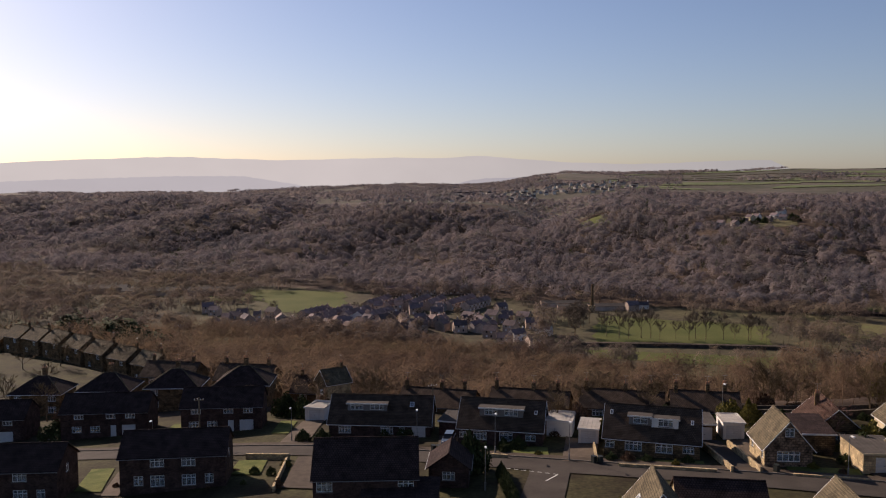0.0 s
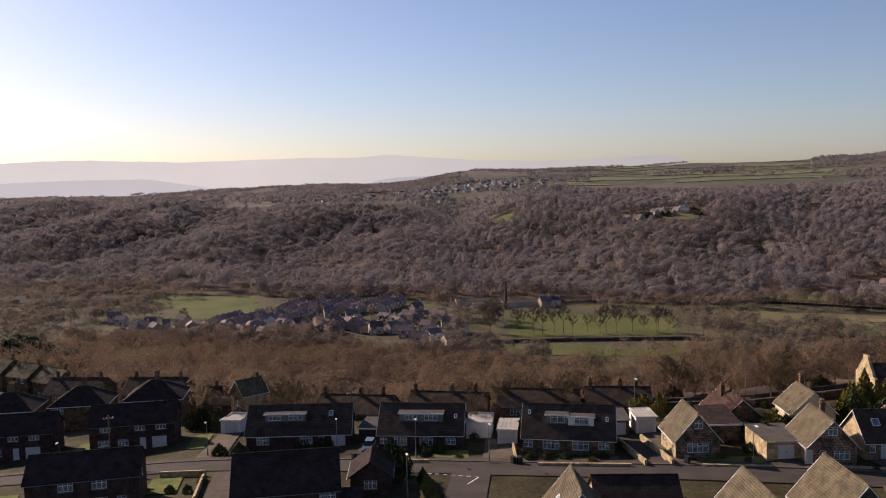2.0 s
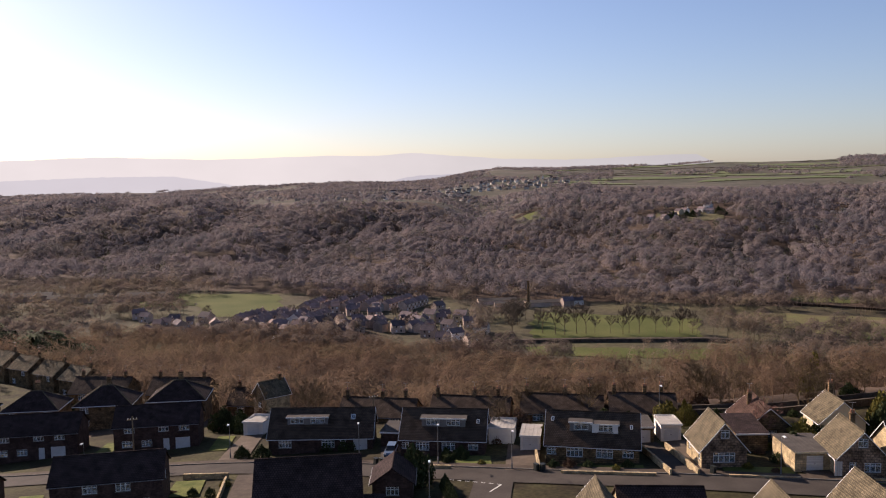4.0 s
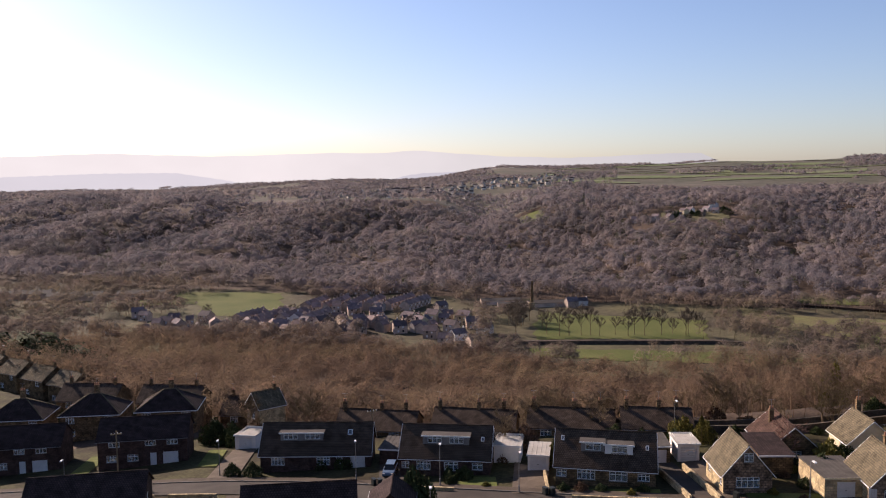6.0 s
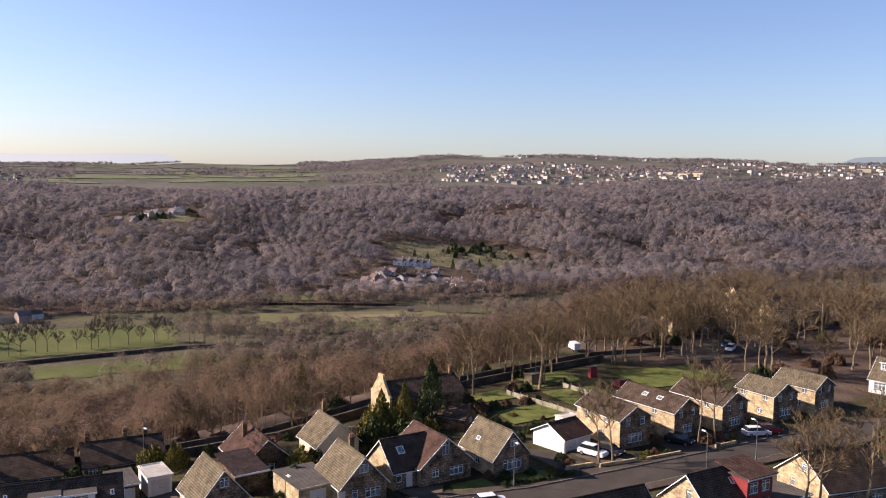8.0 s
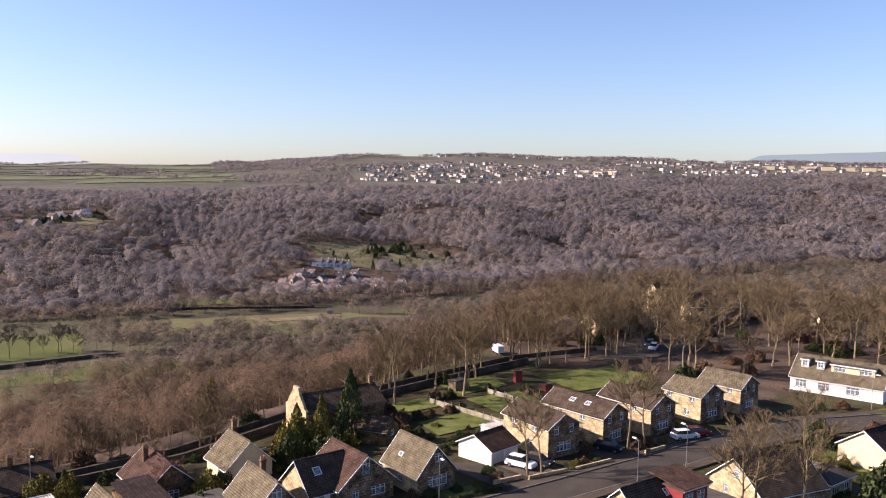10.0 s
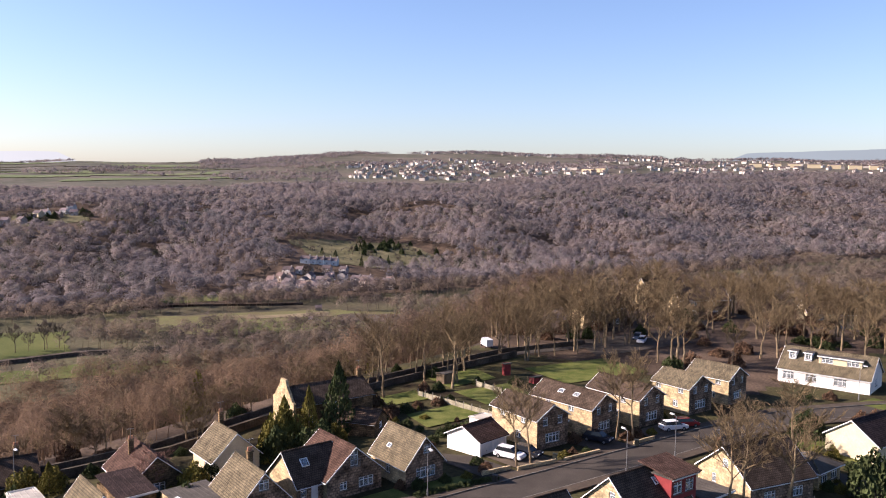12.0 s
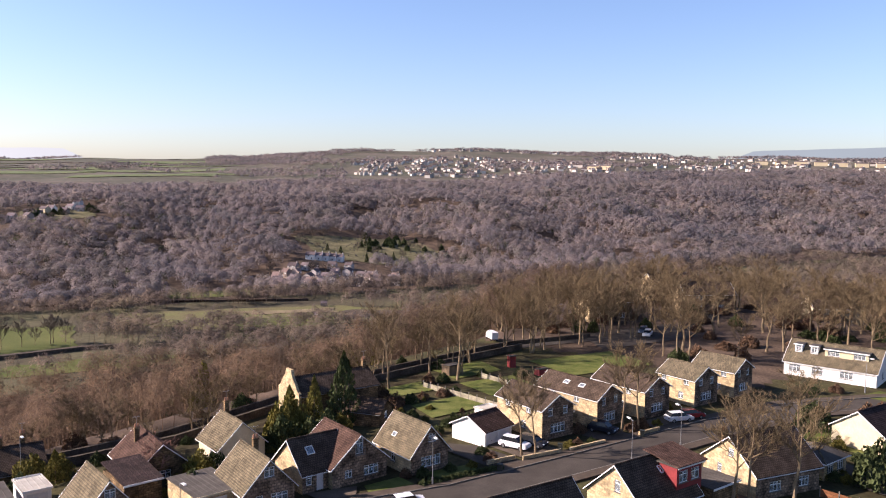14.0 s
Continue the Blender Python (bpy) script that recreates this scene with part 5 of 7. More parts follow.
# garden walls and hedges
WALLS = (([(36.8, 103.0), (36.9, 117.0)], 0.9), ([(40.2, 102.2), (40.6, 115.8)], 0.9), ([(86.7, 89.2), (90.8, 88.0)], 0.7), ([(91.2, 87.0), (97.1, 85.2)], 0.7), ([(98.5, 84.8), (104.8, 83.4)], 0.6), ([(58.7, 96.4), (64.9, 93.8)], 0.5), ([(23.3, 107.3), (34.9, 103.2)], 0.5), ([(2.6, 116.2), (9.0, 113.7)], 0.6),
         ([(43.7, 100.9), (51.8, 98.2)], 0.4), ([(111.0, 81.7), (115.2, 80.9)], 0.7), ([(20.7, 109.3), (21.8, 117.5)], 0.9), ([(-21.6, 102.0), (-22.7, 116.9)], 0.8), ([(-42.0, 105.9), (-45.8, 122.2)], 0.8), ([(-48.6, 123.7), (-31.6, 121.2)], 0.9), ([(-29.5, 120.7), (-22.6, 118.4)], 0.9))
for line, hgt in WALLS:
    ribbon("garden_wall", line, 0.3, M_STONE, "low buff stone garden wall", 0.0, hgt, category="wall", step=1.0)
HEDGES = (([(8.2, 93.5), (7.5, 105.4)], 1.6), ([(8.8, 116.9), (8.9, 120.6)], 1.1), ([(95.0, 104.5), (109.7, 102.5)], 1.3), ([(21.2, 92.3), (33.8, 89.8)], 1.3), ([(76.2, 90.2), (86.6, 87.1)], 0.7))

# ---- plants ----
def leaf_mesh(name, n, shape, size, mat, seed):
    """A crown of small leaf clumps; shape(d, r) turns a direction and radii into places."""
    g = np.random.default_rng(seed)
    d = g.normal(size=(n, 3))
    d /= np.linalg.norm(d, axis=1, keepdims=True)
    p = shape(d, g.uniform(0.45, 1.0, (n, 1)) ** 0.5, g)
    a = g.normal(size=(n, 3))
    a /= np.linalg.norm(a, axis=1, keepdims=True)
    b = np.cross(a, g.normal(size=(n, 3)))
    b /= np.linalg.norm(b, axis=1, keepdims=True) + 1e-6
    s = size * g.uniform(0.6, 1.4, (n, 1))
    v = np.stack([p - a * s, p + a * s * 0.2 - b * s * 0.7, p + a * s, p + a * s * 0.2 + b * s * 0.7], 1).reshape(-1, 3)
    me = bpy.data.meshes.new(name)
    me.from_pydata(v.tolist(), [], np.arange(4 * n).reshape(-1, 4).tolist())
    me.materials.append(mat)
    return me


def bush_shape(d, r, g):
    lump = 1 + 0.25 * np.sin(4 * d[:, :1] + 1) * np.cos(5 * d[:, 1:2])
    q = d * r * lump
    q[:, 2] = np.abs(q[:, 2]) * 0.95 + 0.05
    return q


def cone_shape(d, r, g):
    h = g.uniform(0, 1, (len(d), 1)) ** 1.25
    tier = 0.72 + 0.28 * ((h * 9) % 1.0)
    a = np.arctan2(d[:, 1:2], d[:, 0:1])
    rad = (1 - h) ** 0.8 * tier * (0.5 + 0.5 * r) * (1 + 0.18 * np.sin(3 * a + 9 * h))
    return np.concatenate([np.cos(a) * rad, np.sin(a) * rad, 0.08 + h * 0.92 - 0.05 * rad], 1)


LEAFY = {}
for nm, mt, sd in (("evergreen", M_EVERGREEN, 1), ("olive", M_OLIVE, 2), ("russet", M_RUSSET, 3), ("blossom", M_BLOSSOM, 4)):
    LEAFY[nm, "bush"] = leaf_mesh("foliage", 1700, bush_shape, 0.075, mt, sd)
    LEAFY[nm, "cone"] = leaf_mesh("foliage", 3000, cone_shape, 0.036, mt, sd + 10)
bm = bmesh.new()
tube(bm, (0, 0, -0.3), (0, 0, 1.0), 1.0, 0.3, 7)
STEM = mesh_of("trunk", bm, M_BARK)


def bush(x, y, r, h, kind="evergreen", label="rounded evergreen garden shrub", form="bush"):
    b = thing("shrub" if form == "bush" else "conifer", label, "shrub" if form == "bush" else "conifer tree", "garden shrubs" if form == "bush" else "conifers", pose(x, y, gz(x, y), 0, 0, (x * 37 + y * 91) % 360))
    o = part("foliage", LEAFY[kind, form], None, b)
    o.scale = (r, r, h)
    s = part("trunk" if form == "cone" else "stem", STEM, None, b)
    s.scale = (0.05 * h, 0.05 * h, h * 0.4) if form == "bush" else (0.022 * h, 0.022 * h, h * 0.6)
    return b


SHRUB = {"evergreen": "rounded dark evergreen garden shrub", "olive": "yellow-green leafy garden shrub", "russet": "russet-brown twiggy winter shrub", "blossom": "shrub covered in pinkish buds"}
rs = random.Random(5)
for line, hgt in HEDGES:
    a, b = Vector(line[0]), Vector(line[1])
    n = max(2, int((b - a).length / 0.9))
    hd = thing("hedge", "clipped evergreen garden hedge", "hedge", "hedges", pose(a.x, a.y, gz(*a)))
    for i in range(n):
        p = a.lerp(b, i / (n - 1))
        o = part("foliage", LEAFY["evergreen", "bush"], None, hd, at=pose(p.x - a.x, p.y - a.y, gz(*p) - gz(*a), 0, 0, i * 67))
        o.scale = (0.75, 0.75, hgt)
for x, y, r, h, k in ((22.9, 110.5, 0.8, 1.1, "evergreen"), (25.0, 109.8, 0.9, 1.2, "russet"), (27.4, 109.1, 0.8, 1.0, "evergreen"), (30.7, 106.9, 0.6, 0.8, "olive"), (32.5, 107.7, 0.8, 1.1, "evergreen"), (10.9, 118.8, 1.3, 1.7, "evergreen"), (13.4, 114.6, 0.6, 0.7, "olive"),
                    (-9.4, 130.8, 1.6, 2.0, "evergreen"), (-6.1, 130.0, 1.5, 1.9, "evergreen"), (4.5, 120.6, 0.9, 1.3, "russet"), (47.4, 103.6, 0.7, 0.8, "olive"), (50.1, 101.2, 0.6, 0.7, "russet"), (52.4, 105.5, 0.9, 1.2, "evergreen"),
                    (59.3, 95.7, 0.6, 0.8, "russet"), (63.4, 94.4, 0.6, 0.7, "evergreen"), (76.7, 93.8, 0.8, 1.1, "russet"), (78.3, 92.3, 0.9, 1.2, "evergreen"), (81.9, 91.2, 0.8, 1.1, "evergreen"), (84.8, 90.2, 0.7, 0.9, "olive"), (88.3, 90.0, 1.0, 1.2, "russet"), (89.4, 92.5, 1.0, 1.1, "evergreen"),
                    (100.0, 85.9, 0.8, 0.9, "olive"), (101.7, 85.7, 0.8, 0.9, "russet"), (103.8, 84.9, 0.7, 0.8, "evergreen"), (106.1, 88.5, 1.0, 1.4, "russet"), (112.5, 83.8, 1.0, 1.3, "russet"), (114.6, 83.4, 1.1, 1.5, "russet"), (117.3, 82.4, 0.8, 1.0, "olive"),
                    (55.6, 107.8, 2.0, 3.0, "evergreen"), (58.5, 106.7, 1.6, 2.4, "evergreen"), (46.3, 131.4, 2.2, 3.2, "olive"), (49.5, 130.3, 1.6, 2.6, "olive"), (44.0, 128.9, 1.2, 2.0, "evergreen"), (60.4, 114.2, 1.8, 3.0, "olive"), (63.9, 115.9, 1.5, 2.2, "evergreen"), (56.8, 113.2, 1.2, 1.3, "olive"),
                    (75.0, 118.3, 2.2, 5.0, "olive"), (78.1, 119.4, 2.2, 5.6, "olive"), (73.3, 114.8, 2.4, 4.2, "evergreen"), (76.5, 112.5, 2.4, 3.6, "evergreen"), (80.5, 114.2, 2.2, 3.4, "evergreen"), (83.2, 114.3, 1.6, 2.6, "olive"), (93.1, 115.1, 1.2, 1.6, "evergreen"), (95.6, 116.8, 1.4, 1.8, "russet"), (97.9, 118.6, 1.5, 2.0, "russet"), (98.6, 122.7, 1.8, 2.4, "russet"), (100.8, 117.7, 1.2, 1.4, "evergreen"),
                    (103.7, 118.2, 1.0, 1.2, "russet"), (107.1, 117.0, 1.1, 1.3, "russet"), (110.0, 116.8, 1.0, 1.2, "evergreen"), (111.9, 124.9, 1.2, 1.8, "russet"), (114.1, 123.4, 1.2, 1.6, "evergreen"), (122.1, 121.0, 1.2, 1.3, "evergreen"), (126.6, 115.7, 1.3, 1.5, "evergreen"), (95.1, 111.8, 1.0, 1.2, "evergreen"),
                    (132.9, 65.6, 2.4, 3.0, "evergreen"), (136.7, 66.9, 2.2, 2.8, "evergreen"), (144.8, 61.7, 1.6, 2.2, "russet"), (148.0, 60.5, 1.5, 2.0, "russet"), (142.5, 58.4, 1.3, 1.7, "evergreen"), (151.2, 58.4, 1.4, 1.8, "russet"), (123.4, 60.9, 1.2, 1.8, "olive"), (126.1, 59.7, 1.0, 1.6, "olive"), (121.7, 46.8, 2.6, 4.6, "evergreen"),
                    (153.4, 73.6, 1.3, 1.6, "evergreen"), (157.2, 70.5, 1.2, 1.4, "russet"), (114.8, 51.4, 2.8, 5.2, "evergreen"), (112.6, 57.4, 0.9, 1.2, "olive"), (113.1, 55.8, 0.9, 1.2, "evergreen"), (113.5, 54.4, 0.9, 1.1, "olive"), (-22.6, 130.2, 1.2, 1.8, "evergreen"), (-19.4, 129.0, 1.3, 2.0, "evergreen"), (-26.3, 151.6, 2.2, 3.6, "evergreen"), (-29.9, 154.2, 2.4, 4.0, "evergreen"), (23.7, 90.1, 2.2, 2.6, "evergreen"), (27.1, 89.4, 2.0, 2.2, "russet"), (29.9, 89.9, 2.0, 2.4, "evergreen"), (20.0, 88.7, 1.6, 2.0, "olive"),
                    (35.7, 131.9, 1.6, 2.6, "evergreen"), (39.2, 129.6, 1.5, 2.4, "evergreen"), (19.2, 132.4, 2.2, 3.4, "russet"), (21.9, 131.3, 2.0, 3.6, "russet"), (24.1, 123.0, 1.2, 2.6, "olive"), (25.1, 125.9, 1.3, 2.4, "evergreen")):
    bush(x, y, r, h, k, SHRUB[k])
bush(3.5, 108.0, 2.5, 4.8, "evergreen", "broad dark conifer on the road corner")
for x, y, r, h, k, lab in ((86.2, 117.4, 3.4, 11.0, "evergreen", "tall dark green spruce in the garden"), (82.0, 119.1, 2.2, 8.0, "olive", "slim yellow-green cypress beside the old house"), (78.7, 120.7, 2.3, 7.0, "olive", "yellow-green cypress in the garden"), (47.9, 127.7, 1.8, 4.4, "olive", "small golden conifer by the lane"), (118.4, 45.2, 2.2, 6.0, "evergreen", "dark conifer beside the bungalow")):
    bush(x, y, r, h, k, lab, "cone")


# ---- bare trees ----
def bare_tree_meshes(seed, height, limbs=9, fork=0.38, twig=M_TWIG, spray=0.016):
    """Trunk and branching crown of a leafless tree, as two meshes."""
    r = random.Random(seed)
    tr = bmesh.new()
    pts = [Vector((0, 0, -0.3))]
    lean = Vector((r.uniform(-0.06, 0.06), r.uniform(-0.06, 0.06), 1))
    for i in range(1, 7):
        pts.append(Vector((0, 0, height * 0.8 * i / 6)) + Vector((lean.x, lean.y, 0)) * height * 0.8 * i / 6 + Vector((r.uniform(-1, 1), r.uniform(-1, 1), 0)) * height * 0.012)
    r0 = height * 0.0175
    for i in range(6):
        tube(tr, pts[i], pts[i + 1], r0 * (1 - i / 6.6), r0 * (1 - (i + 1) / 6.6), 7, False)
    cr = bmesh.new()

    def spike(a, b, rad):
        w = (b - a).normalized()
        s = w.cross(Vector((r.uniform(-1, 1), r.uniform(-1, 1), r.uniform(-1, 1)))).normalized() * rad
        face(cr, [a - s, a + s, b])

    def grow(base, way, length, rad, level):
        mid = base + way * length * 0.5 + Vector((r.uniform(-1, 1), r.uniform(-1, 1), r.uniform(-0.3, 1))) * length * 0.07
        end = base + way * length + Vector((0, 0, length * 0.12))
        if level == 3:
            spike(base, end, spray)
            return
        if level == 2:
            tube(cr, base, end, rad, 0.012, 3, False)
        else:
            tube(cr, base, mid, rad, rad * 0.7, 5 if level == 0 else 3, False)
            tube(cr, mid, end, rad * 0.7, max(rad * 0.3, 0.012), 5 if level == 0 else 3, False)
        for k in range((7, 7, 7)[level]):
            t = r.uniform(0.3, 1.0)
            p = base.lerp(mid, t * 2) if t < 0.5 else mid.lerp(end, t * 2 - 1)
            out = (way + Vector((r.uniform(-1, 1), r.uniform(-1, 1), r.uniform(-0.35, 0.8))) * 0.85).normalized()
            grow(p, out, length * r.uniform(0.38, 0.6), max(rad * 0.5, 0.02), level + 1)

    for i in range(limbs):
        t = fork + (1 - fork) * i / limbs
        j = min(5, int(t * 6))
        p = pts[j].lerp(pts[j + 1], t * 6 - j)
        a = i * 2.4 + r.uniform(-0.4, 0.4)
        way = Vector((math.cos(a), math.sin(a), r.uniform(0.6, 1.4))).normalized()
        grow(p, way, height * (0.36 - 0.14 * t) * r.uniform(0.8, 1.15), r0 * 0.42 * (1.1 - t * 0.6), 0)
    return mesh_of("trunk", tr, M_BARK), mesh_of("crown", cr, twig)


TREES = [bare_tree_meshes(40 + i, 12.0, (9, 11, 8, 10, 9, 12)[i], (0.36, 0.3, 0.5, 0.42, 0.55, 0.25)[i]) for i in range(6)]


def bare_tree(x, y, h, kind, label="leafless broadleaf tree with grey-brown branches", group="bare trees", tilt=0.0, wide=1.0):
    t = thing("tree", label, "tree", group, pose(x, y, gz(x, y) - 0.2, tilt, 0, (x * 53 + y * 29) % 360))
    for nm, me in zip(("trunk", "crown"), TREES[kind]):
        o = part(nm, me, None, t)
        o.scale = (h / 12 * wide, h / 12 * wide, h / 12)
    return t


for x, y, h, k, ti, wd, lab in ((104.6, 127.5, 15, 2, 0, 1.0, "tall leafless tree beside the lawn"), (117.0, 122.8, 15, 4, 3, 1.1, "tall leafless tree behind the garden fence"), (120.5, 124.6, 12, 0, 8, 1.0, "leaning leafless garden tree"), (92.7, 88.3, 11.5, 2, 6, 0.9, "slender leaning street tree in a front garden"),
                            (94.6, 87.6, 11.0, 4, -7, 0.9, "slender leaning street tree in a front garden"), (113.2, 83.2, 12.5, 2, 0, 1.0, "bare street tree before a stone house"), (111.0, 84.6, 13.0, 4, 2, 0.9, "tall straight bare tree before a stone house"), (95.1, 60.5, 13.0, 2, 0, 1.0, "spreading bare tree between the bungalows"),
                            (96.2, 59.4, 12.5, 4, 4, 1.0, "spreading bare tree between the bungalows"), (99.0, 55.5, 13.5, 2, 0, 1.15, "pale spreading bare tree beside a bungalow"), (130.7, 66.8, 9.0, 5, 0, 1.4, "broad low bare tree over the lawn"), (120.6, 69.6, 7.5, 5, 0, 1.3, "small bare garden tree by the road"),
                            (-23.9, 155.7, 8.0, 1, 0, 1.1, "pale bare tree beside the cottage"), (18.3, 131.4, 6.5, 5, 0, 1.2, "brown leafless garden tree behind the bungalows"), (68.8, 131.2, 9.0, 1, 0, 1.1, "brown bare tree above the lane")):
    bare_tree(x, y, h, k, lab, tilt=ti, wide=wd)
TREES.append(bare_tree_meshes(77, 12.0, 10, 0.25, M_BLOSSOM))
for i in range(3):         # paler trees of the valley
    TREES.append(bare_tree_meshes(60 + i, 12.0, (9, 11, 10)[i], (0.4, 0.3, 0.35)[i], M_VALLEYWOOD, 0.036))
bare_tree(56.5, 117.8, 5.6, 6, "small garden tree with pinkish-brown budding twigs", wide=1.5)
rs = random.Random(11)
for i in range(38):        # belt of tall trees along the lane
    t = (i / 37) ** 0.8
    x, y = 112 + t * 64 + rs.uniform(-3, 3), 137.5 - 16 * max(0, t - 0.35) + rs.uniform(-9, 6)
    bare_tree(x, y, rs.uniform(8, 12.5) + 2 * t, rs.choice((2, 4, 2, 4, 0, 3)), "tall leafless tree in the belt beside the lane", "tree belt", rs.uniform(-3, 3), rs.uniform(1.0, 1.3))
for i in range(84):        # grove beyond the houses
    x, y = rs.uniform(158, 240), rs.uniform(80, 156)
    if (x < 184 and 106 < y < 130) or (x < 178 and y < 92):
        continue
    bare_tree(x, y, rs.uniform(9, 14.5), rs.choice((2, 4, 2, 4, 0, 3)), "tall leafless tree in the grove beyond the houses", "grove", rs.uniform(-3, 3), rs.uniform(1.1, 1.4))
for i in range(26):
    x, y = rs.uniform(176, 246), rs.uniform(24, 80)
    bare_tree(x, y, rs.uniform(11, 14), rs.choice((2, 4, 2, 4, 0, 3)), "tall leafless tree in the grove beyond the houses", "grove", rs.uniform(-3, 3), rs.uniform(1.1, 1.4))
for i in range(80):        # undergrowth
    x, y = rs.uniform(158, 240), rs.uniform(78, 150)
    if x < 184 and (104 < y < 130 or y < 92):
        continue
    bush(x, y, rs.uniform(1.4, 3.2), rs.uniform(1.0, 3.0), rs.choice(("evergreen", "russet", "russet")), "dark undergrowth bush in the grove")


for i in range(46):        # garden trees among the western houses
    x, y = rs.uniform(-125, -12), rs.uniform(146, 235)
    if rs.random() < 0.6:
        bare_tree(x, y, rs.uniform(5, 10), rs.randrange(6), "leafless tree between the western gardens", "garden trees", 0, 1.2)
    else:
        bush(x, y, rs.uniform(1.5, 3), rs.uniform(2, 4), rs.choice(("evergreen", "russet")), "bushy hedge tree between the western gardens")


for i in range(58):        # scrub and small trees along the lane
    u = rs.uniform(0.02, 0.98) * 6
    j = int(u)
    p = Vector(LANE[1 + j]).lerp(Vector(LANE[2 + j]), u - j)
    off = rs.choice((rs.uniform(3.4, 7), rs.uniform(3.4, 7), rs.uniform(-4.6, -3.4)))
    if off < 0 and 76 < p.x < 100:
        continue
    if i % 3:
        bare_tree(p.x + 0.3 * off, p.y + off, rs.uniform(4.5, 8), rs.randrange(6), "leafless tree overhanging the lane", "lane trees", rs.uniform(-4, 4), 1.35)
    else:
        bush(p.x + 0.3 * off, p.y + off, rs.uniform(0.8, 1.8), rs.uniform(1.0, 2.4), rs.choice(("russet", "evergreen", "russet")), "scrubby bush beside the lane")


for i in range(14):        # ivy-clad trees in the wood
    x = rs.uniform(75, 175)
    y = rs.uniform(152, 262) + 0.2 * max(0, x - 120)
    bush(x, y, rs.uniform(1.3, 2.4), rs.uniform(6, 10), rs.choice(("evergreen", "evergreen", "olive")), "dark ivy-covered tree on the wooded slope")


CLUTTER = ((90, 100, 109, 124, 40), (4, 118, 36, 130, 26), (50, 104, 72, 116, 22), (-45, 102, -20, 116, 18), (108, 84, 146, 104, 26), (110, 48, 134, 62, 14), (86, 62, 104, 72, 12), (18, 82, 36, 96, 14))
for x0, y0, x1, y1, n in CLUTTER:
    for i in range(n // 2):
        k = rs.choice(("evergreen", "olive", "russet", "russet", "evergreen"))
        bush(rs.uniform(x0, x1), rs.uniform(y0, y1), rs.uniform(0.35, 1.0), rs.uniform(0.4, 1.3), k, SHRUB[k])


def telegraph_pole(x, y, h):
    t = thing("telegraph_pole", "weathered timber telegraph pole with crossarm", "telegraph pole", "telegraph poles", pose(x, y, gz(x, y), 0, 0, 20))
    bm = bmesh.new()
    tube(bm, (0, 0, -0.3), (0, 0, h), 0.14, 0.1, 8)
    part("pole", bm, M_BARK, t)
    bm = bmesh.new()
    box(bm, -0.8, 0.8, -0.06, 0.06, h - 0.6, h - 0.45)
    part("crossarm", bm, M_BARK, t)
    for i in range(4):
        bm = bmesh.new()
        tube(bm, (-0.7 + i * 0.46, 0, h - 0.45), (-0.7 + i * 0.46, 0, h - 0.25), 0.05, 0.04, 6)
        part("insulator", bm, M_WHITE, t)


for x, y, h in ((-1.8, 133.8, 8.0), (-40.2, 133.6, 8.0)):
    telegraph_pole(x, y, h)


# ---- street things ----
def lamp_post(x, y, h, rz, label="tall grey steel street lamp with short arm"):
    t = thing("street_lamp", label, "street lamp", "street lamps", pose(x, y, gz(x, y), 0, 0, rz))
    bm = bmesh.new()
    tube(bm, (0, 0, 0), (0, 0, 1.1), 0.11, 0.11, 8)
    tube(bm, (0, 0, 1.1), (0, 0, h), 0.055, 0.035, 8)
    part("pole", bm, M_METAL, t)
    bm = bmesh.new()
    tube(bm, (0, 0, h - 0.05), (0, -0.55, h + 0.12), 0.04, 0.04, 6)
    part("arm", bm, M_METAL, t)
    bm = bmesh.new()
    box(bm, -0.13, 0.13, -1.15, -0.5, h + 0.06, h + 0.2)
    part("lantern", bm, M_WHITE, t)


for x, y, h, rz in ((17.2, 110.9, 5.6, 0), (50.2, 100.2, 5.2, 0), (5.1, 99.1, 5.6, 0), (76.9, 89.3, 6.0, -20), (99.6, 76.0, 6.0, 160), (109.9, 74.7, 6.0, 160), (-24.5, 130.6, 5.6, 0), (-4.0, 121.8, 6.0, 0), (7.4, 116.5, 6.0, 0), (-46.0, 128.2, 5.6, 0), (45.4, 132.4, 6, 0), (160.4, 66.9, 6, 0)):
    lamp_post(x, y, h, rz)


def wheelie_bin(x, y, mat_rz):
    t = thing("wheelie_bin", "dark plastic wheelie bin by the kerb", "bin", "wheelie bins", pose(x, y, gz(x, y) + 0.1, 0, 0, mat_rz))
    bm = bmesh.new()
    slab(bm, (-0.26, -0.3, 0.95), (0.26, -0.3, 0.95), (0.26, 0.3, 0.95), (-0.26, 0.3, 0.95), 0.85)
    part("body", bm, M_BINDARK, t)
    bm = bmesh.new()
    slab(bm, (-0.29, -0.34, 1.0), (0.29, -0.34, 1.0), (0.29, 0.32, 1.06), (-0.29, 0.32, 1.06), 0.06)
    part("lid", bm, M_BINDARK, t)
    for sx in (-0.22, 0.22):
        bm = bmesh.new()
        tube(bm, (sx - 0.03, 0.3, 0.1), (sx + 0.03, 0.3, 0.1), 0.1, 0.1, 8)
        part("wheel", bm, M_BINDARK, t)


M_BINDARK = material("dark_plastic", (0.03, 0.035, 0.03), 0.5, 0.2, 2.0, 9.0)
for x, y in ((-1.5, 119.0), (-0.7, 118.7), (20.3, 109.3), (21.1, 109.0), (86.0, 86.5), (97.7, 85.8), (110.8, 81.1), (42.2, 102.4)):
    wheelie_bin(x, y, (x * 31) % 40)

M_TYRE = material("tyre_rubber", (0.025, 0.025, 0.025), 0.8, 0.2, 3.0, 9.0)


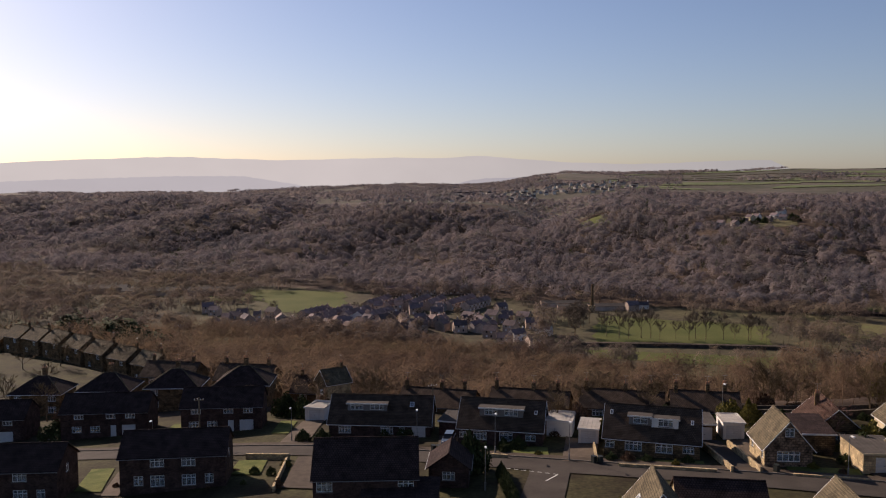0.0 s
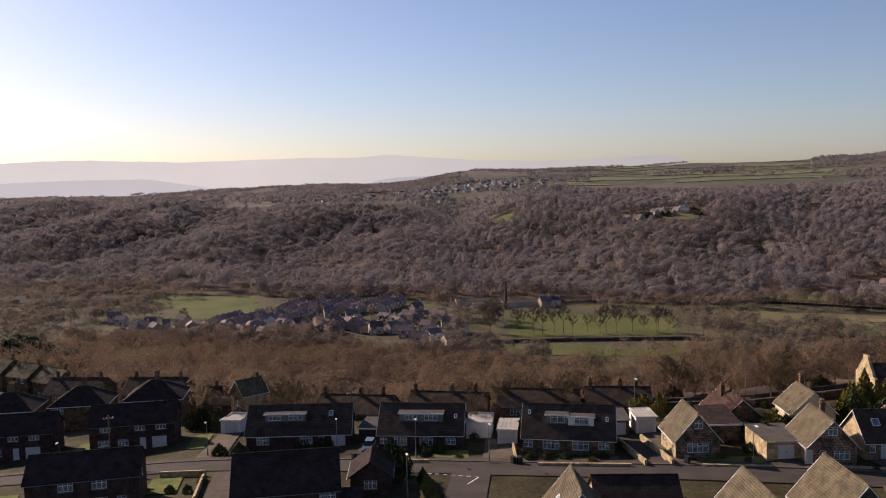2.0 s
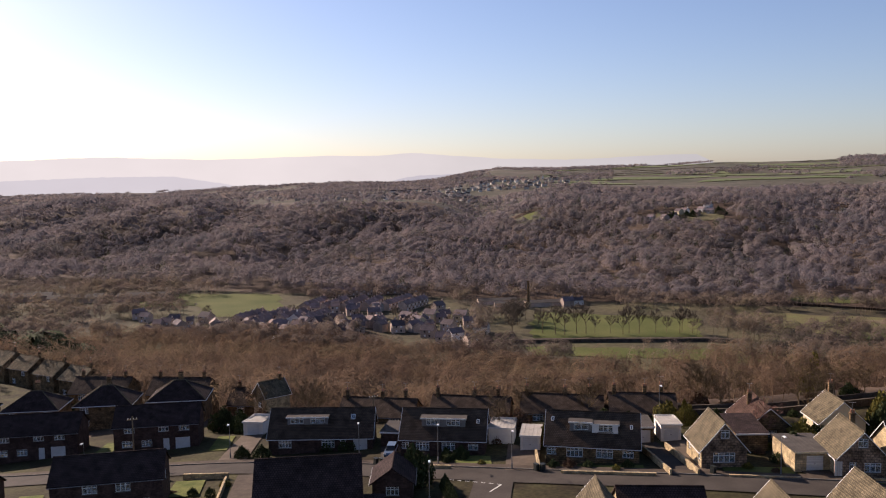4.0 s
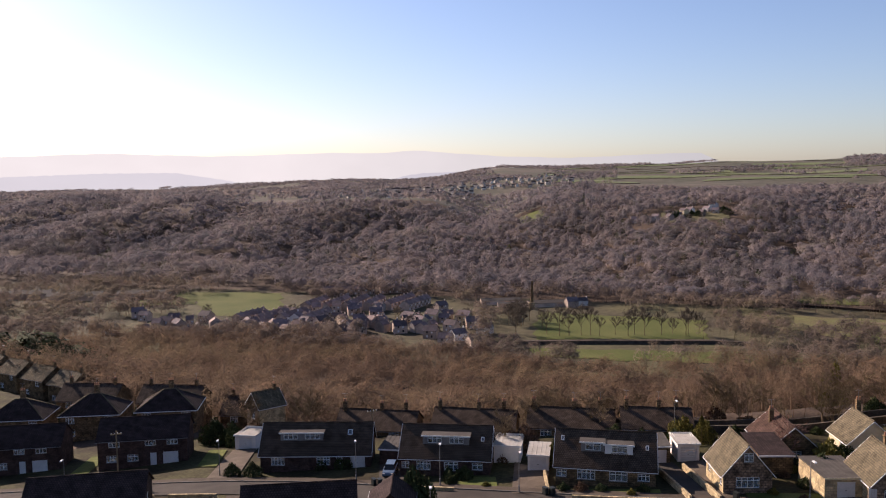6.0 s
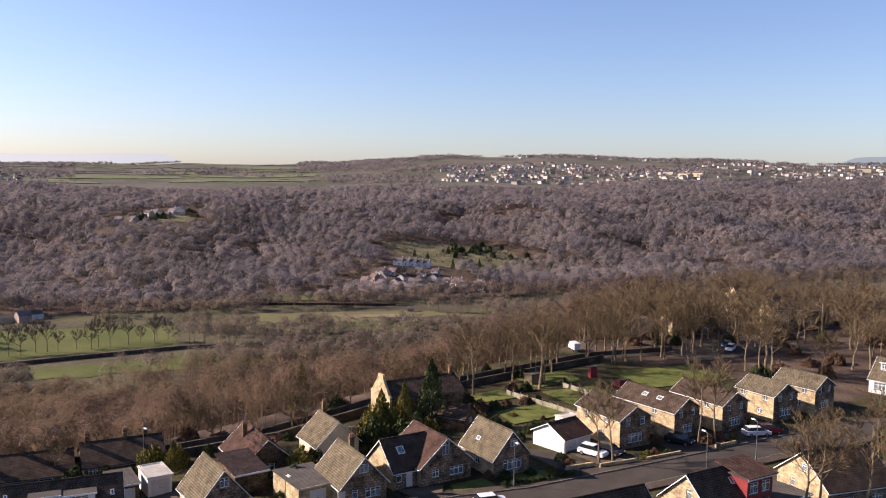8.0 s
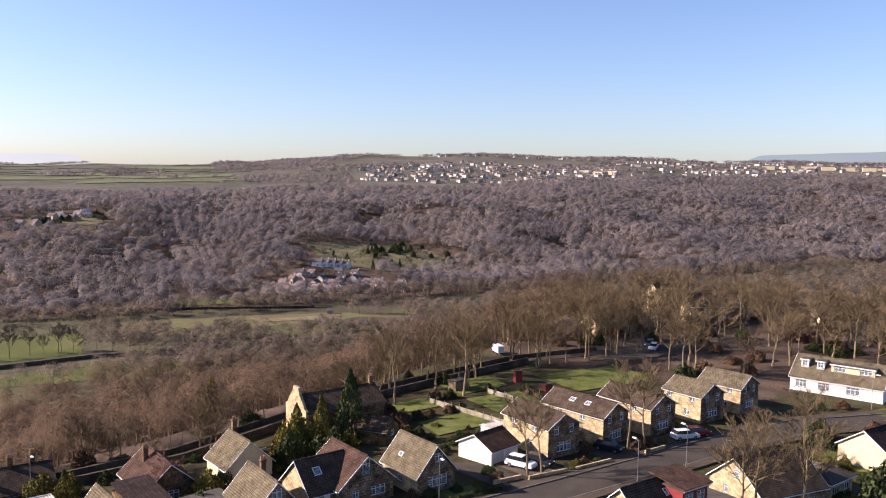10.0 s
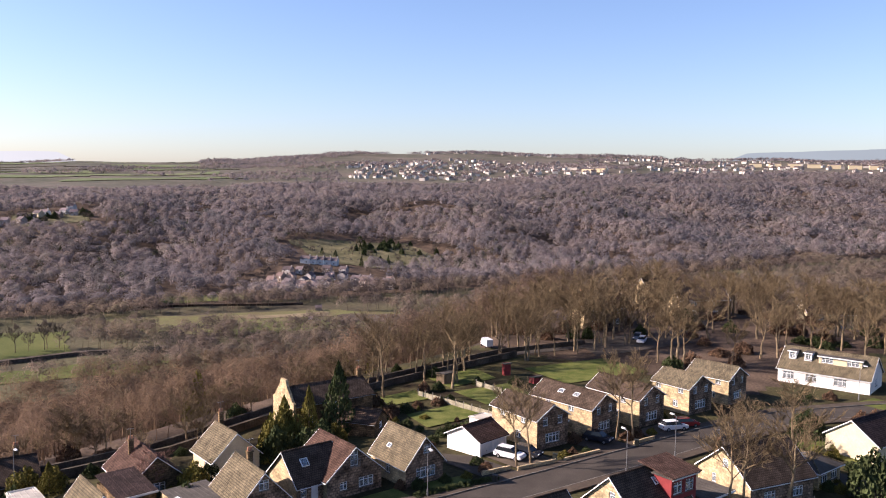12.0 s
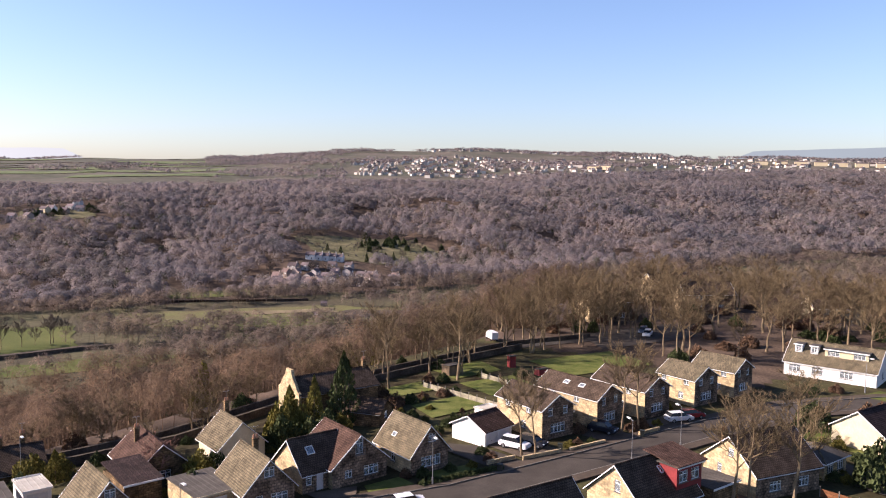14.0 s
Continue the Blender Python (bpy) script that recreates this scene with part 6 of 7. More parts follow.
def car(x, y, rz, paint, label, tall=1.0):
    """A parked hatchback: shaped body, dark glass, lamps and four wheels."""
    c = thing("car", label, "car", "parked cars", pose(x, y, gz(x, y) + 0.17, 0, 0, rz))
    bm = bmesh.new()
    prof = [(-2.1, 0.35), (-2.15, 0.62), (-1.95, 0.82), (-1.0, 0.95), (1.75, 1.0), (2.05, 0.92), (2.12, 0.55), (2.05, 0.32)]
    rings = []
    for w, k in ((-0.86, 0.93), (-0.8, 1.0), (0.8, 1.0), (0.86, 0.93)):
        rings.append([bm.verts.new((u * k, w, 0.32 + (z - 0.32) * tall * (k if abs(w) > 0.82 else 1))) for u, z in prof])
    for a, b in zip(rings, rings[1:]):
        for i in range(len(prof)):
            bm.faces.new((a[i], b[i], b[(i + 1) % len(prof)], a[(i + 1) % len(prof)]))
    bm.faces.new(rings[0])
    bm.faces.new(rings[-1][::-1])
    box(bm, -0.45, 1.55, -0.62, 0.62, 1.46 * tall, 1.5 * tall)
    part("body", bm, paint, c)
    bm = bmesh.new()
    lo = [bm.verts.new(p) for p in ((-1.15, -0.74, 0.96 * tall), (1.85, -0.74, 0.99 * tall), (1.85, 0.74, 0.99 * tall), (-1.15, 0.74, 0.96 * tall))]
    hi = [bm.verts.new(p) for p in ((-0.45, -0.62, 1.46 * tall), (1.5, -0.62, 1.46 * tall), (1.5, 0.62, 1.46 * tall), (-0.45, 0.62, 1.46 * tall))]
    for i in range(4):
        bm.faces.new((lo[i], lo[(i + 1) % 4], hi[(i + 1) % 4], hi[i]))
    part("cabin_glass", bm, M_GLASSDARK, c)
    for sx in (-0.62, 0.62):
        bm = bmesh.new()
        box(bm, -2.12, -1.98, sx - 0.16, sx + 0.16, 0.62, 0.76)
        part("headlight", bm, M_WHITE, c)
        bm = bmesh.new()
        box(bm, 2.0, 2.1, sx - 0.14, sx + 0.14, 0.68, 0.84)
        part("tail_light", bm, M_REDCLAD, c)
    for sx in (-1.3, 1.32):
        for sy in (-0.78, 0.78):
            bm = bmesh.new()
            tube(bm, (sx, sy - 0.1, 0.31), (sx, sy + 0.1, 0.31), 0.31, 0.31, 14)
            wl = part("wheel", bm, M_TYRE, c)
            bm = bmesh.new()
            tube(bm, (sx, sy - 0.105, 0.31), (sx, sy + 0.105, 0.31), 0.19, 0.19, 10)
            part("rim", bm, M_METAL, wl)
    return c


M_GLASSDARK = material("dark_car_glass", (0.02, 0.022, 0.025), 0.08, 0.1, 1.0, 5.0)
M_PAINTW = material("white_car_paint", (0.75, 0.75, 0.76), 0.25, 0.05, 1.0, 8.0)
M_PAINTD = material("dark_car_paint", (0.02, 0.022, 0.03), 0.25, 0.1, 1.0, 8.0)
M_PAINTB = material("blue_grey_car_paint", (0.1, 0.14, 0.2), 0.25, 0.1, 1.0, 8.0)
M_PAINTR = material("red_car_paint", (0.3, 0.03, 0.03), 0.25, 0.1, 1.0, 8.0)
for x, y, rz, p, lab, tl in ((94.2, 90.8, 100, M_PAINTW, "white estate car parked on a garden drive", 1.08), (96.6, 89.7, 100, M_PAINTD, "dark car parked on a garden drive", 1.0), (121.4, 81.1, 150, M_PAINTW, "white hatchback parked before a stone house", 1.0),
                             (124.1, 80.6, 150, M_PAINTR, "red car parked before a stone house", 1.0), (108.6, 86.2, 100, M_PAINTD, "dark car parked beside the house", 1.05), (70.3, 86.6, 160, M_PAINTW, "white car parked at the kerb", 1.0), (0.8, 124.2, 80, M_PAINTB, "blue-grey car parked on a drive", 1.0), (176.8, 118.8, 20, M_PAINTW, "white car in the car park beyond trees", 1.0), (179.6, 121.5, 20, M_PAINTB, "blue-grey car in the car park beyond trees", 1.0)):
    car(x, y, rz, p, lab, tl)

# white van and buildings glimpsed beyond the belt
bm = bmesh.new()
slab(bm, (-2.6, -1, 2.5), (1.9, -1, 2.5), (1.9, 1, 2.5), (-2.6, 1, 2.5), 2.0)
van = thing("van", "white panel van parked on the lane", "van", at=pose(149.0, 142.0, gz(149, 142) + 0.3, 0, 0, 62))
part("body", bm, M_PAINTW, van)
van.scale = (0.75, 0.75, 0.75)
bm = bmesh.new()
slab(bm, (1.9, -0.95, 1.5), (2.7, -0.95, 1.3), (2.7, 0.95, 1.3), (1.9, 0.95, 1.5), 1.0)
part("bonnet", bm, M_PAINTW, van)
for sx in (-1.7, 1.8):
    for sy in (-0.9, 0.9):
        bm = bmesh.new()
        tube(bm, (sx, sy - 0.1, 0.1), (sx, sy + 0.1, 0.1), 0.34, 0.34, 12)
        part("wheel", bm, M_TYRE, van)
for x, y, rz, w, lab, rf in ((187.3, 135.3, -30, 12, "brick villa with red tiled roof among trees", M_TILE_RED), (217.8, 123.8, -40, 14, "stone villa with brown roof among trees", M_TILE_BROWN), (240.0, 98.0, -50, 13, "cream house among trees", M_TILE_BROWN), (228.2, 140.6, -35, 12, "stone house glimpsed through trees", M_TILE_BROWN), (240, 66, -60, 14, "cream house among trees", M_TILE_TAN)):
    house(x, y, rz, w, 8.5, 2.8 if "white" in lab else 5, 5.0 if "white" in lab else 7.8, "x", M_RENDER if "white" in lab else M_CREAM if "cream" in lab else M_STONE, rf, lab, [(-3, 0.9, 1.6, 1.3, 3), (3, 0.9, 1.6, 1.3, 3)] + ([] if "white" in lab else [(-3, 3.4, 1.6, 1.2, 3), (3, 3.4, 1.6, 1.2, 3)]), sink=1.8 if "white" in lab else 0.0, chimneys=[(-w / 2 + 1, 4, 6 if "white" in lab else 9)], group="villas among trees")


# garden fence and sheds
M_PALEBOARD = material("pale_weathered_boards", (0.3, 0.27, 0.19), 0.9, 0.25, 1.0, 7.0, spread=0.15)
M_REDBOARD = material("red_brown_boards", (0.2, 0.085, 0.04), 0.9, 0.25, 1.0, 7.0, spread=0.15)
def fence(a, b, label, h=1.25, mat=None):
    a, b = Vector(a), Vector(b)
    f = thing("fence", label, "fence", "garden fences", pose(a.x, a.y, gz(*a), 0, 0, math.degrees(math.atan2(b.y - a.y, b.x - a.x))))
    L = (b - a).length
    n = int(L / 1.8)

    def post():
        bm = bmesh.new()
        box(bm, -0.06, 0.06, -0.06, 0.06, -0.3, h + 0.1)
        return mesh_of("post", bm, M_KERB)

    def board():
        bm = bmesh.new()
        box(bm, 0.06, L / n - 0.06, -0.02, 0.02, 0, 0.3)
        return mesh_of("board", bm, mat or M_PALEBOARD)

    pm, bd = post(), board()
    for i in range(n + 1):
        p = a.lerp(b, i / n)
        z = gz(*p) - gz(*a)
        part("post", pm, None, f, at=pose(i * L / n, 0, z))
        if i < n:
            for j in range(int(h / 0.32)):
                part("board", bd, None, f, at=pose(i * L / n, 0, z + 0.05 + j * 0.32))


fence((109.2, 123.6), (107.4, 104.0), "concrete-post garden fence with pale boards")
fence((107.4, 104.0), (103.5, 99.5), "concrete-post garden fence with pale boards")
fence((106.6, 55.2), (106.0, 48.6), "low red-brown boarded garden fence", 1.2, M_REDBOARD)
fence((121.0, 120.4), (120.0, 113.5), "short garden fence with pale boards")
for x, y, rz, w, d, h, mt, rf, lab in ((119.2, 125.4, -5, 2.8, 2.2, 2.0, M_WOODFENCE, M_FELT, "timber garden shed with felt roof"), (131.2, 121.4, -30, 1.3, 1.3, 2.3, M_REDCLAD, M_FELT, "bright red garden shed"), (130.2, 113.4, -10, 1.8, 1.4, 1.2, M_REDCLAD, M_FELT, "low red garden shed"), (26.3, 121.0, -14, 2.0, 3.0, 2.0, M_GREYCLAD, M_SHEET, "small greenhouse-like shed with pale roof"), (101.1, 99.9, -5, 3.0, 3.2, 2.3, M_WHITE, M_SHEET, "white conservatory behind the house")):
    flat_garage(x, y, rz, w, d, h, mt, rf, lab, door=False, name="shed", fascia=rf, slope=0.25, group="sheds")

# ---- the valley ----
M_UPLAND = material("upland_grass", (0.14, 0.175, 0.075), 0.95, 0.2, 0.006, 0.05, second=(0.18, 0.2, 0.1))
draped("field", [(-172, 772), (-92, 758), (-74, 640), (-136, 642)], M_FIELD, "bright green sloping field above the terraces", 0.3, 8, category="field")
draped("field", [(-225, 790), (-176, 775), (-150, 700), (-200, 700)], M_FIELD, "small green field beyond a hedge", 0.3, 8, category="field")
draped("field", [(84, 506), (210, 476), (236, 452), (214, 440), (92, 480)], M_FIELD, "long green meadow below the wood", 0.3, 8, category="field")
draped("field", [(98, 530), (205, 515), (232, 580), (118, 628)], M_FIELD, "green playing field behind a row of trees", 0.3, 8, category="field")
draped("field", [(300, 490), (372, 460), (388, 484), (330, 520), (292, 512)], M_FIELD, "green meadow on the valley floor", 0.75, 8, category="field")
draped("field", [(330, 640), (392, 612), (410, 636), (345, 666)], M_FIELD, "rough pasture among valley trees", 0.5, 8, category="field")
draped("rough_meadow", [(244, 604), (300, 588), (404, 532), (446, 466), (424, 440), (372, 456), (292, 500), (256, 560)], M_STRAW, "straw-coloured rough meadow beside the river", 0.45, 8, category="meadow")
draped("bare_ground", [(330, 556), (400, 516), (392, 500), (340, 536)], M_BARE, "bare earth heaps at the earthworks", 0.8, 8, category="bare ground")
draped("yard", [(380, 480), (430, 444), (446, 458), (404, 504)], M_PAVE, "grey levelled yard at the earthworks", 0.9, 8, category="yard")
draped("field", [(573, 812), (640, 800), (714, 757), (690, 690), (656, 650), (590, 662), (548, 702)], M_GRAVEGRASS, "grassy hillside burial ground", 0.6, 10, category="burial ground")
draped("field", [(340, 1000), (420, 985), (450, 1060), (370, 1100)], M_GRAVEGRASS, "green paddock beside the hill farms", 0.6, 12, category="field")
draped("field", [(195, 1095), (222, 1090), (228, 1190), (198, 1200)], M_FIELD, "small green clearing in the wooded valley", 0.6, 12, category="field")
rs = random.Random(21)
for i in range(46):        # upland fields and their walls, long strips along the contour
    a, r = rs.uniform(13, 31), rs.choice((2150, 2230, 2310, 2400, 2490, 2590, 2700, 2820, 2950, 3100, 3260, 3430))
    if i < 5:
        a, r = -27 + i * 4.6, 2500 + 120 * (i % 2)
    c = Vector((r * math.sin(radians(a)), r * math.cos(radians(a))))
    s, t = Vector((math.cos(radians(a)), -math.sin(radians(a)))) * rs.uniform(60, 170), c.normalized() * r * 0.0135
    draped("field", [c - s - t, c + s - t, c + s + t, c - s + t], M_UPLAND if i % 3 else M_FARFIELD, "walled upland pasture on the hill", 1.2, 40, category="field")
    ribbon("field_wall", [c - s - t * 1.02, c + s - t * 1.02], 1.0, M_LITTER, "dark dry-stone field wall", 0, 1.5, category="wall", step=30)
ribbon("hedge_bank", [(84, 517), (140, 512), (205, 503), (228, 492)], 4, M_DRYSTONE, "dark hedge bank across the meadows", 0, 2.2, category="hedge", step=8)
ribbon("river_wall", [(236, 673), (290, 648), (345, 612), (410, 560)], 4, M_LITTER, "dark embankment along the river", 0, 1.8, category="wall", step=10)
ribbon("path", [(703, 733), (672, 684), (644, 637)], 4, M_BARE, "pale path beside the burial ground", 0.8, category="path", step=8)
for i in range(15):
    x = 108 + i * 7.2
    bare_tree(x + rs.uniform(-4, 4), 541 - 0.13 * (x - 108) + rs.uniform(-3, 3), rs.uniform(12, 23), 7 + rs.randrange(3), "leafless tree in a row beside the playing field", "row of trees", 0, 0.9)
for i in range(12):
    bare_tree(86 + rs.uniform(0, 24), 545 + rs.uniform(0, 60), rs.uniform(12, 18), 7 + rs.randrange(3), "leafless tree beside the mill fields", "row of trees", 0, 1.0)


def far_meshes(kind, w, d, e, r, wall, roof):
    bm = bmesh.new()
    wall_panel(bm, Matrix.Translation((-w / 2, 0, 0)), w, e, None, (), 0.2, -3)
    wall_panel(bm, pose(w / 2, d, 0, 0, 0, 180), w, e, None, (), 0.2, -3)
    wall_panel(bm, pose(w / 2, 0, 0, 0, 0, 90), d, e, r, (), 0.2, -3)
    wall_panel(bm, pose(-w / 2, d, 0, 0, 0, -90), d, e, r, (), 0.2, -3)
    wm = mesh_of("wall", bm, wall)
    bm = bmesh.new()
    for s in (-1, 1):
        slab(bm, (-w / 2 - 0.2, d / 2 + s * (d / 2 + 0.3), e - 0.1), (w / 2 + 0.2, d / 2 + s * (d / 2 + 0.3), e - 0.1), (w / 2 + 0.2, d / 2, r + 0.1), (-w / 2 - 0.2, d / 2, r + 0.1), 0.2)
    rm = mesh_of("roof", bm, roof)
    bm = bmesh.new()
    box(bm, w / 2 - 1.0, w / 2 - 0.2, d / 2 - 0.4, d / 2 + 0.4, r - 0.6, r + 1.2)
    cm = mesh_of("chimney", bm, wall)
    return wm, rm, cm


M_COTTAGE = material("pale_cottage_wall", (0.45, 0.4, 0.36), 0.9, 0.15, 0.2, 1.0, spread=0.2)
bm = bmesh.new()
box(bm, -0.55, 0.55, -0.06, 0.05, 0, 1.4)
FARWIN = mesh_of("window", bm, M_GLASSDARK)
bm = bmesh.new()
box(bm, -0.6, 0.6, -0.06, 0.05, 0, 1.4)
FARWIN_W = mesh_of("window", bm, M_WHITE)
FAR = {"cottage": far_meshes("cottage", 9, 8, 5.0, 7.8, M_COTTAGE, M_ROOFFAR), "stone": far_meshes("stone", 9, 8, 5.2, 8.2, M_WALLFAR, M_ROOFFAR), "white": far_meshes("white", 10, 8, 5.0, 7.8, M_WHITEFAR, M_ROOFFAR),
       "terrace": far_meshes("terrace", 6.5, 9, 6.0, 9.0, M_WALLFAR, M_SLATE), "cream": far_meshes("cream", 10, 9, 6.5, 9.5, M_CREAM, M_ROOFFAR),
       "block": far_meshes("block", 22, 10, 7.5, 9.0, M_CREAM, M_ROOFFAR), "shed": far_meshes("shed", 46, 16, 5.0, 7.2, M_WALLFAR, M_FELT), "estate": far_meshes("estate", 11, 9, 5.6, 8.8, M_WHITEFAR, M_ROOFFAR), "estate_stone": far_meshes("estate_stone", 12, 9, 5.6, 8.8, M_CREAM, M_ROOFFAR)}


def far_house(x, y, rz, kind, label, group, windows=False, size=1.0, cat="house"):
    h = thing("house", label, cat, group, pose(x, y, gz(x, y), 0, 0, rz))
    h.scale = (size, size, size)
    for nm, me in zip(("wall", "roof", "chimney"), FAR[kind]):
        if kind != "shed" or nm != "chimney":
            part(nm, me, None, h)
    if windows:
        for u in (-1.6, 1.6):
            for z in (0.9, 3.7):
                part("window", FARWIN_W if (u > 0) == (z > 2) else FARWIN, None, h, at=pose(u, 0, z))
    return h


rs = random.Random(33)
TER, VIL = "slate-roofed stone terrace house in the valley village", "stone village house with dark roof in the valley"
for row, (x0, y0, n, rz) in enumerate(((-56, 655, 6, 68), (-40, 650, 7, 70), (-24, 652, 7, 70), (-8, 655, 6, 72), (8, 655, 7, 62), (22, 650, 6, 60), (-100, 606, 5, 60), (-84, 604, 5, 60), (-68, 604, 5, 62), (-50, 600, 5, 64), (-48, 735, 7, 6), (2, 742, 6, 12))):
    for i in range(n):
        a = radians(rz)
        far_house(x0 + i * 6.5 * math.cos(a), y0 + i * 6.5 * math.sin(a), rz, "terrace", TER, "valley terraces", True, 0.9)
for i in range(44):
    x, y = rs.uniform(-75, 48), rs.uniform(560, 650)
    if rs.random() < 0.35:
        x, y = rs.uniform(-190, -70), rs.uniform(575, 640)
    far_house(x, y, rs.choice((-35, -10, 5, 40, 80)) + rs.uniform(-8, 8), rs.choice(("stone", "cottage", "terrace", "terrace", "stone", "stone", "white")), VIL, "valley village", True, rs.uniform(0.8, 1.05))
for i in range(52):        # lower village, packed along the river
    x = rs.uniform(-150, 40)
    y = 548 + rs.uniform(0, 46) + 0.12 * max(0, -x)
    far_house(x, y, rs.choice((-62, -50, 28, 40, 66)) + rs.uniform(-8, 8), rs.choice(("stone", "terrace", "cottage", "stone")), VIL, "valley village", False, rs.uniform(0.7, 0.95))
for x, y, rz, k in ((16, 588, -40, "cream"), (34, 596, -35, "cream"), (22, 572, -50, "cream"), (56, 588, -30, "cream"), (44, 560, -40, "stone"), (30, 540, -20, "stone"), (50, 530, 30, "white"), (38, 515, -15, "stone"), (58, 508, 20, "stone"), (66, 548, -25, "white"), (12, 560, 10, "stone"), (62, 570, 0, "stone")):
    far_house(x, y, rz, k, "sunlit stone house at the village centre", "village centre", True)
for x, y, rz in ((-262, 728, 4), (-310, 742, 4), (-205, 732, 2), (-330, 700, 6)):
    far_house(x, y, rz, "shed", "long pale-roofed industrial shed in the valley", "industrial sheds", cat="shed")
for i in range(14):
    p = Vector((rs.uniform(-150, -60), rs.uniform(545, 590)))
    bush(p.x, p.y, rs.uniform(2, 4), rs.uniform(2.5, 5), rs.choice(("evergreen", "russet", "russet")), "scrubby bush at the village edge")
for i in range(24):
    bare_tree(rs.uniform(-160, 70), rs.uniform(500, 640), rs.uniform(7, 12), 7 + rs.randrange(3), "leafless tree among the village houses", "village trees", 0, 1.3)
for i in range(24):
    u = rs.uniform(0, 1)
    bare_tree(412 + 150 * u + rs.uniform(-12, 12), 622 - 76 * u + rs.choice((rs.uniform(-30, -22), rs.uniform(70, 100))), rs.uniform(8, 13), 7 + rs.randrange(3), "leafless tree round the hillside hamlet", "hamlet trees", 0, 1.3)
for i in range(22):
    car(-118 + (i % 11) * 4.6 + rs.uniform(-0.4, 0.4), 548 + (i // 11) * 12 - (i % 11) * 0.8, 78, rs.choice((M_PAINTW, M_PAINTB, M_PAINTD, M_PAINTR)), "small parked car in the village car park")
# mill and its stack
stack = thing("mill_chimney", "tall tapering brick mill chimney", "mill chimney", at=pose(116.7, 644.2, gz(116.7, 644.2)))
bm = bmesh.new()
tube(bm, (0, 0, -1), (0, 0, 21.5), 1.45, 0.85, 12)
part("shaft", bm, M_STONE_OLD, stack)
bm = bmesh.new()
tube(bm, (0, 0, 21.5), (0, 0, 22.3), 1.1, 1.0, 12)
part("cap", bm, M_STONE_OLD, stack)
bm = bmesh.new()
box(bm, -2, 2, -2, 2, -1, 5.5)
part("plinth", bm, M_STONE, stack)
for x, y, rz, k, s in ((132, 652, 5, "shed", 0.7), (104, 655, -5, "shed", 0.55), (150, 646, 10, "stone", 1.0), (96, 668, 0, "shed", 0.7), (160, 655, 0, "white", 0.8)):
    far_house(x, y, rz, k, "low stone mill building with pale roof", "mill buildings", False, s, "mill building")
# hamlet below the burial ground
for row, (x0, y0, x1, y1, n) in enumerate(((429, 634, 520, 575, 9), (436, 645, 528, 588, 9), (447, 655, 520, 610, 7), (460, 668, 516, 634, 5), (478, 684, 530, 655, 5))):
    for i in range(n):
        u = (i + rs.uniform(-0.25, 0.25)) / (n - 1)
        far_house(x0 + (x1 - x0) * u, y0 + (y1 - y0) * u, rs.choice((-66, -60, -70, 24)) + rs.uniform(-6, 6), rs.choice(("stone", "cottage", "cottage", "terrace", "cottage")), "stone cottage in the hillside hamlet", "hillside hamlet", True, rs.uniform(0.85, 1.05))
for i in range(5):
    far_house(521 + i * 5.6, 706 - i * 4.2, -56, "white", "white three-storey terrace house above the hamlet", "hillside hamlet", True, 1.0)
far_house(522, 582, -60, "white", "white detached house below the burial ground", "hillside hamlet", True, 1.1)
far_house(400, 527, -38, "stone", "small green-roofed building beside the river", "hillside hamlet", False, 0.55)
far_house(372, 500, -38, "white", "small white hut at the earthworks", "hillside hamlet", False, 0.35, "hut")
# gravestones
bm = bmesh.new()
slab(bm, (-0.4, -0.1, 1.2), (0.4, -0.1, 1.2), (0.4, 0.1, 1.2), (-0.4, 0.1, 1.2), 1.4)
GRAVE = mesh_of("gravestone", bm, M_KERB)
for i in range(150):
    x, y = rs.uniform(555, 705), rs.uniform(655, 805)
    if spot(np.array(x), np.array(y), 630, 732, 76, 64, -24):
        g = tagged(new("gravestone", GRAVE), "weathered pale gravestone on the grassy slope", "gravestone", "gravestones")
        g.matrix_basis = pose(x, y, gz(x, y) + 0.5, 0, 0, rs.uniform(-50, -30))
        g.scale = (1.3, 1.3, 1.2)
for i in range(34):
    x, y = rs.uniform(560, 720), rs.uniform(640, 800)
    if i < 16:
        x, y = 648 + rs.uniform(-30, 40), 736 + rs.uniform(-14, 14)
    if i % 4:
        bush(x, y, rs.uniform(2.2, 4.2), rs.uniform(4, 8.5), "evergreen", "dark evergreen tree near the burial ground")
    else:
        bush(x, y, rs.uniform(2.5, 3.6), rs.uniform(7, 11), "evergreen", "dark conifer near the burial ground", "cone")
for i in range(22):
    x, y = rs.uniform(560, 720), rs.uniform(640, 800)
    bare_tree(x, y, rs.uniform(8, 13), 7 + rs.randrange(3), "leafless tree in the burial ground", "burial ground trees", 0, 1.3)
# hill farms
for x, y, rz, k in ((384, 1046, -30, "cream"), (398, 1060, -20, "white"), (420, 1058, -28, "white"), (366, 1040, 10, "stone"), (342, 1026, -10, "stone"), (356, 1020, -40, "stone"), (330, 1016, 0, "stone"), (374, 1028, 20, "stone"), (404, 1036, -15, "stone"), (426, 1040, 5, "stone"), (440, 1085, -20, "white"), (318, 1030, 25, "stone")):
    far_house(x, y, rz - 38, k, "stone farmhouse on the wooded hill", "hill farms", True)
for i in range(12):
    bare_tree(rs.uniform(325, 450), rs.uniform(985, 1060), rs.uniform(8, 13), 7 + rs.randrange(3), "leafless tree among the hill farms", "hill farm trees", 0, 1.3)
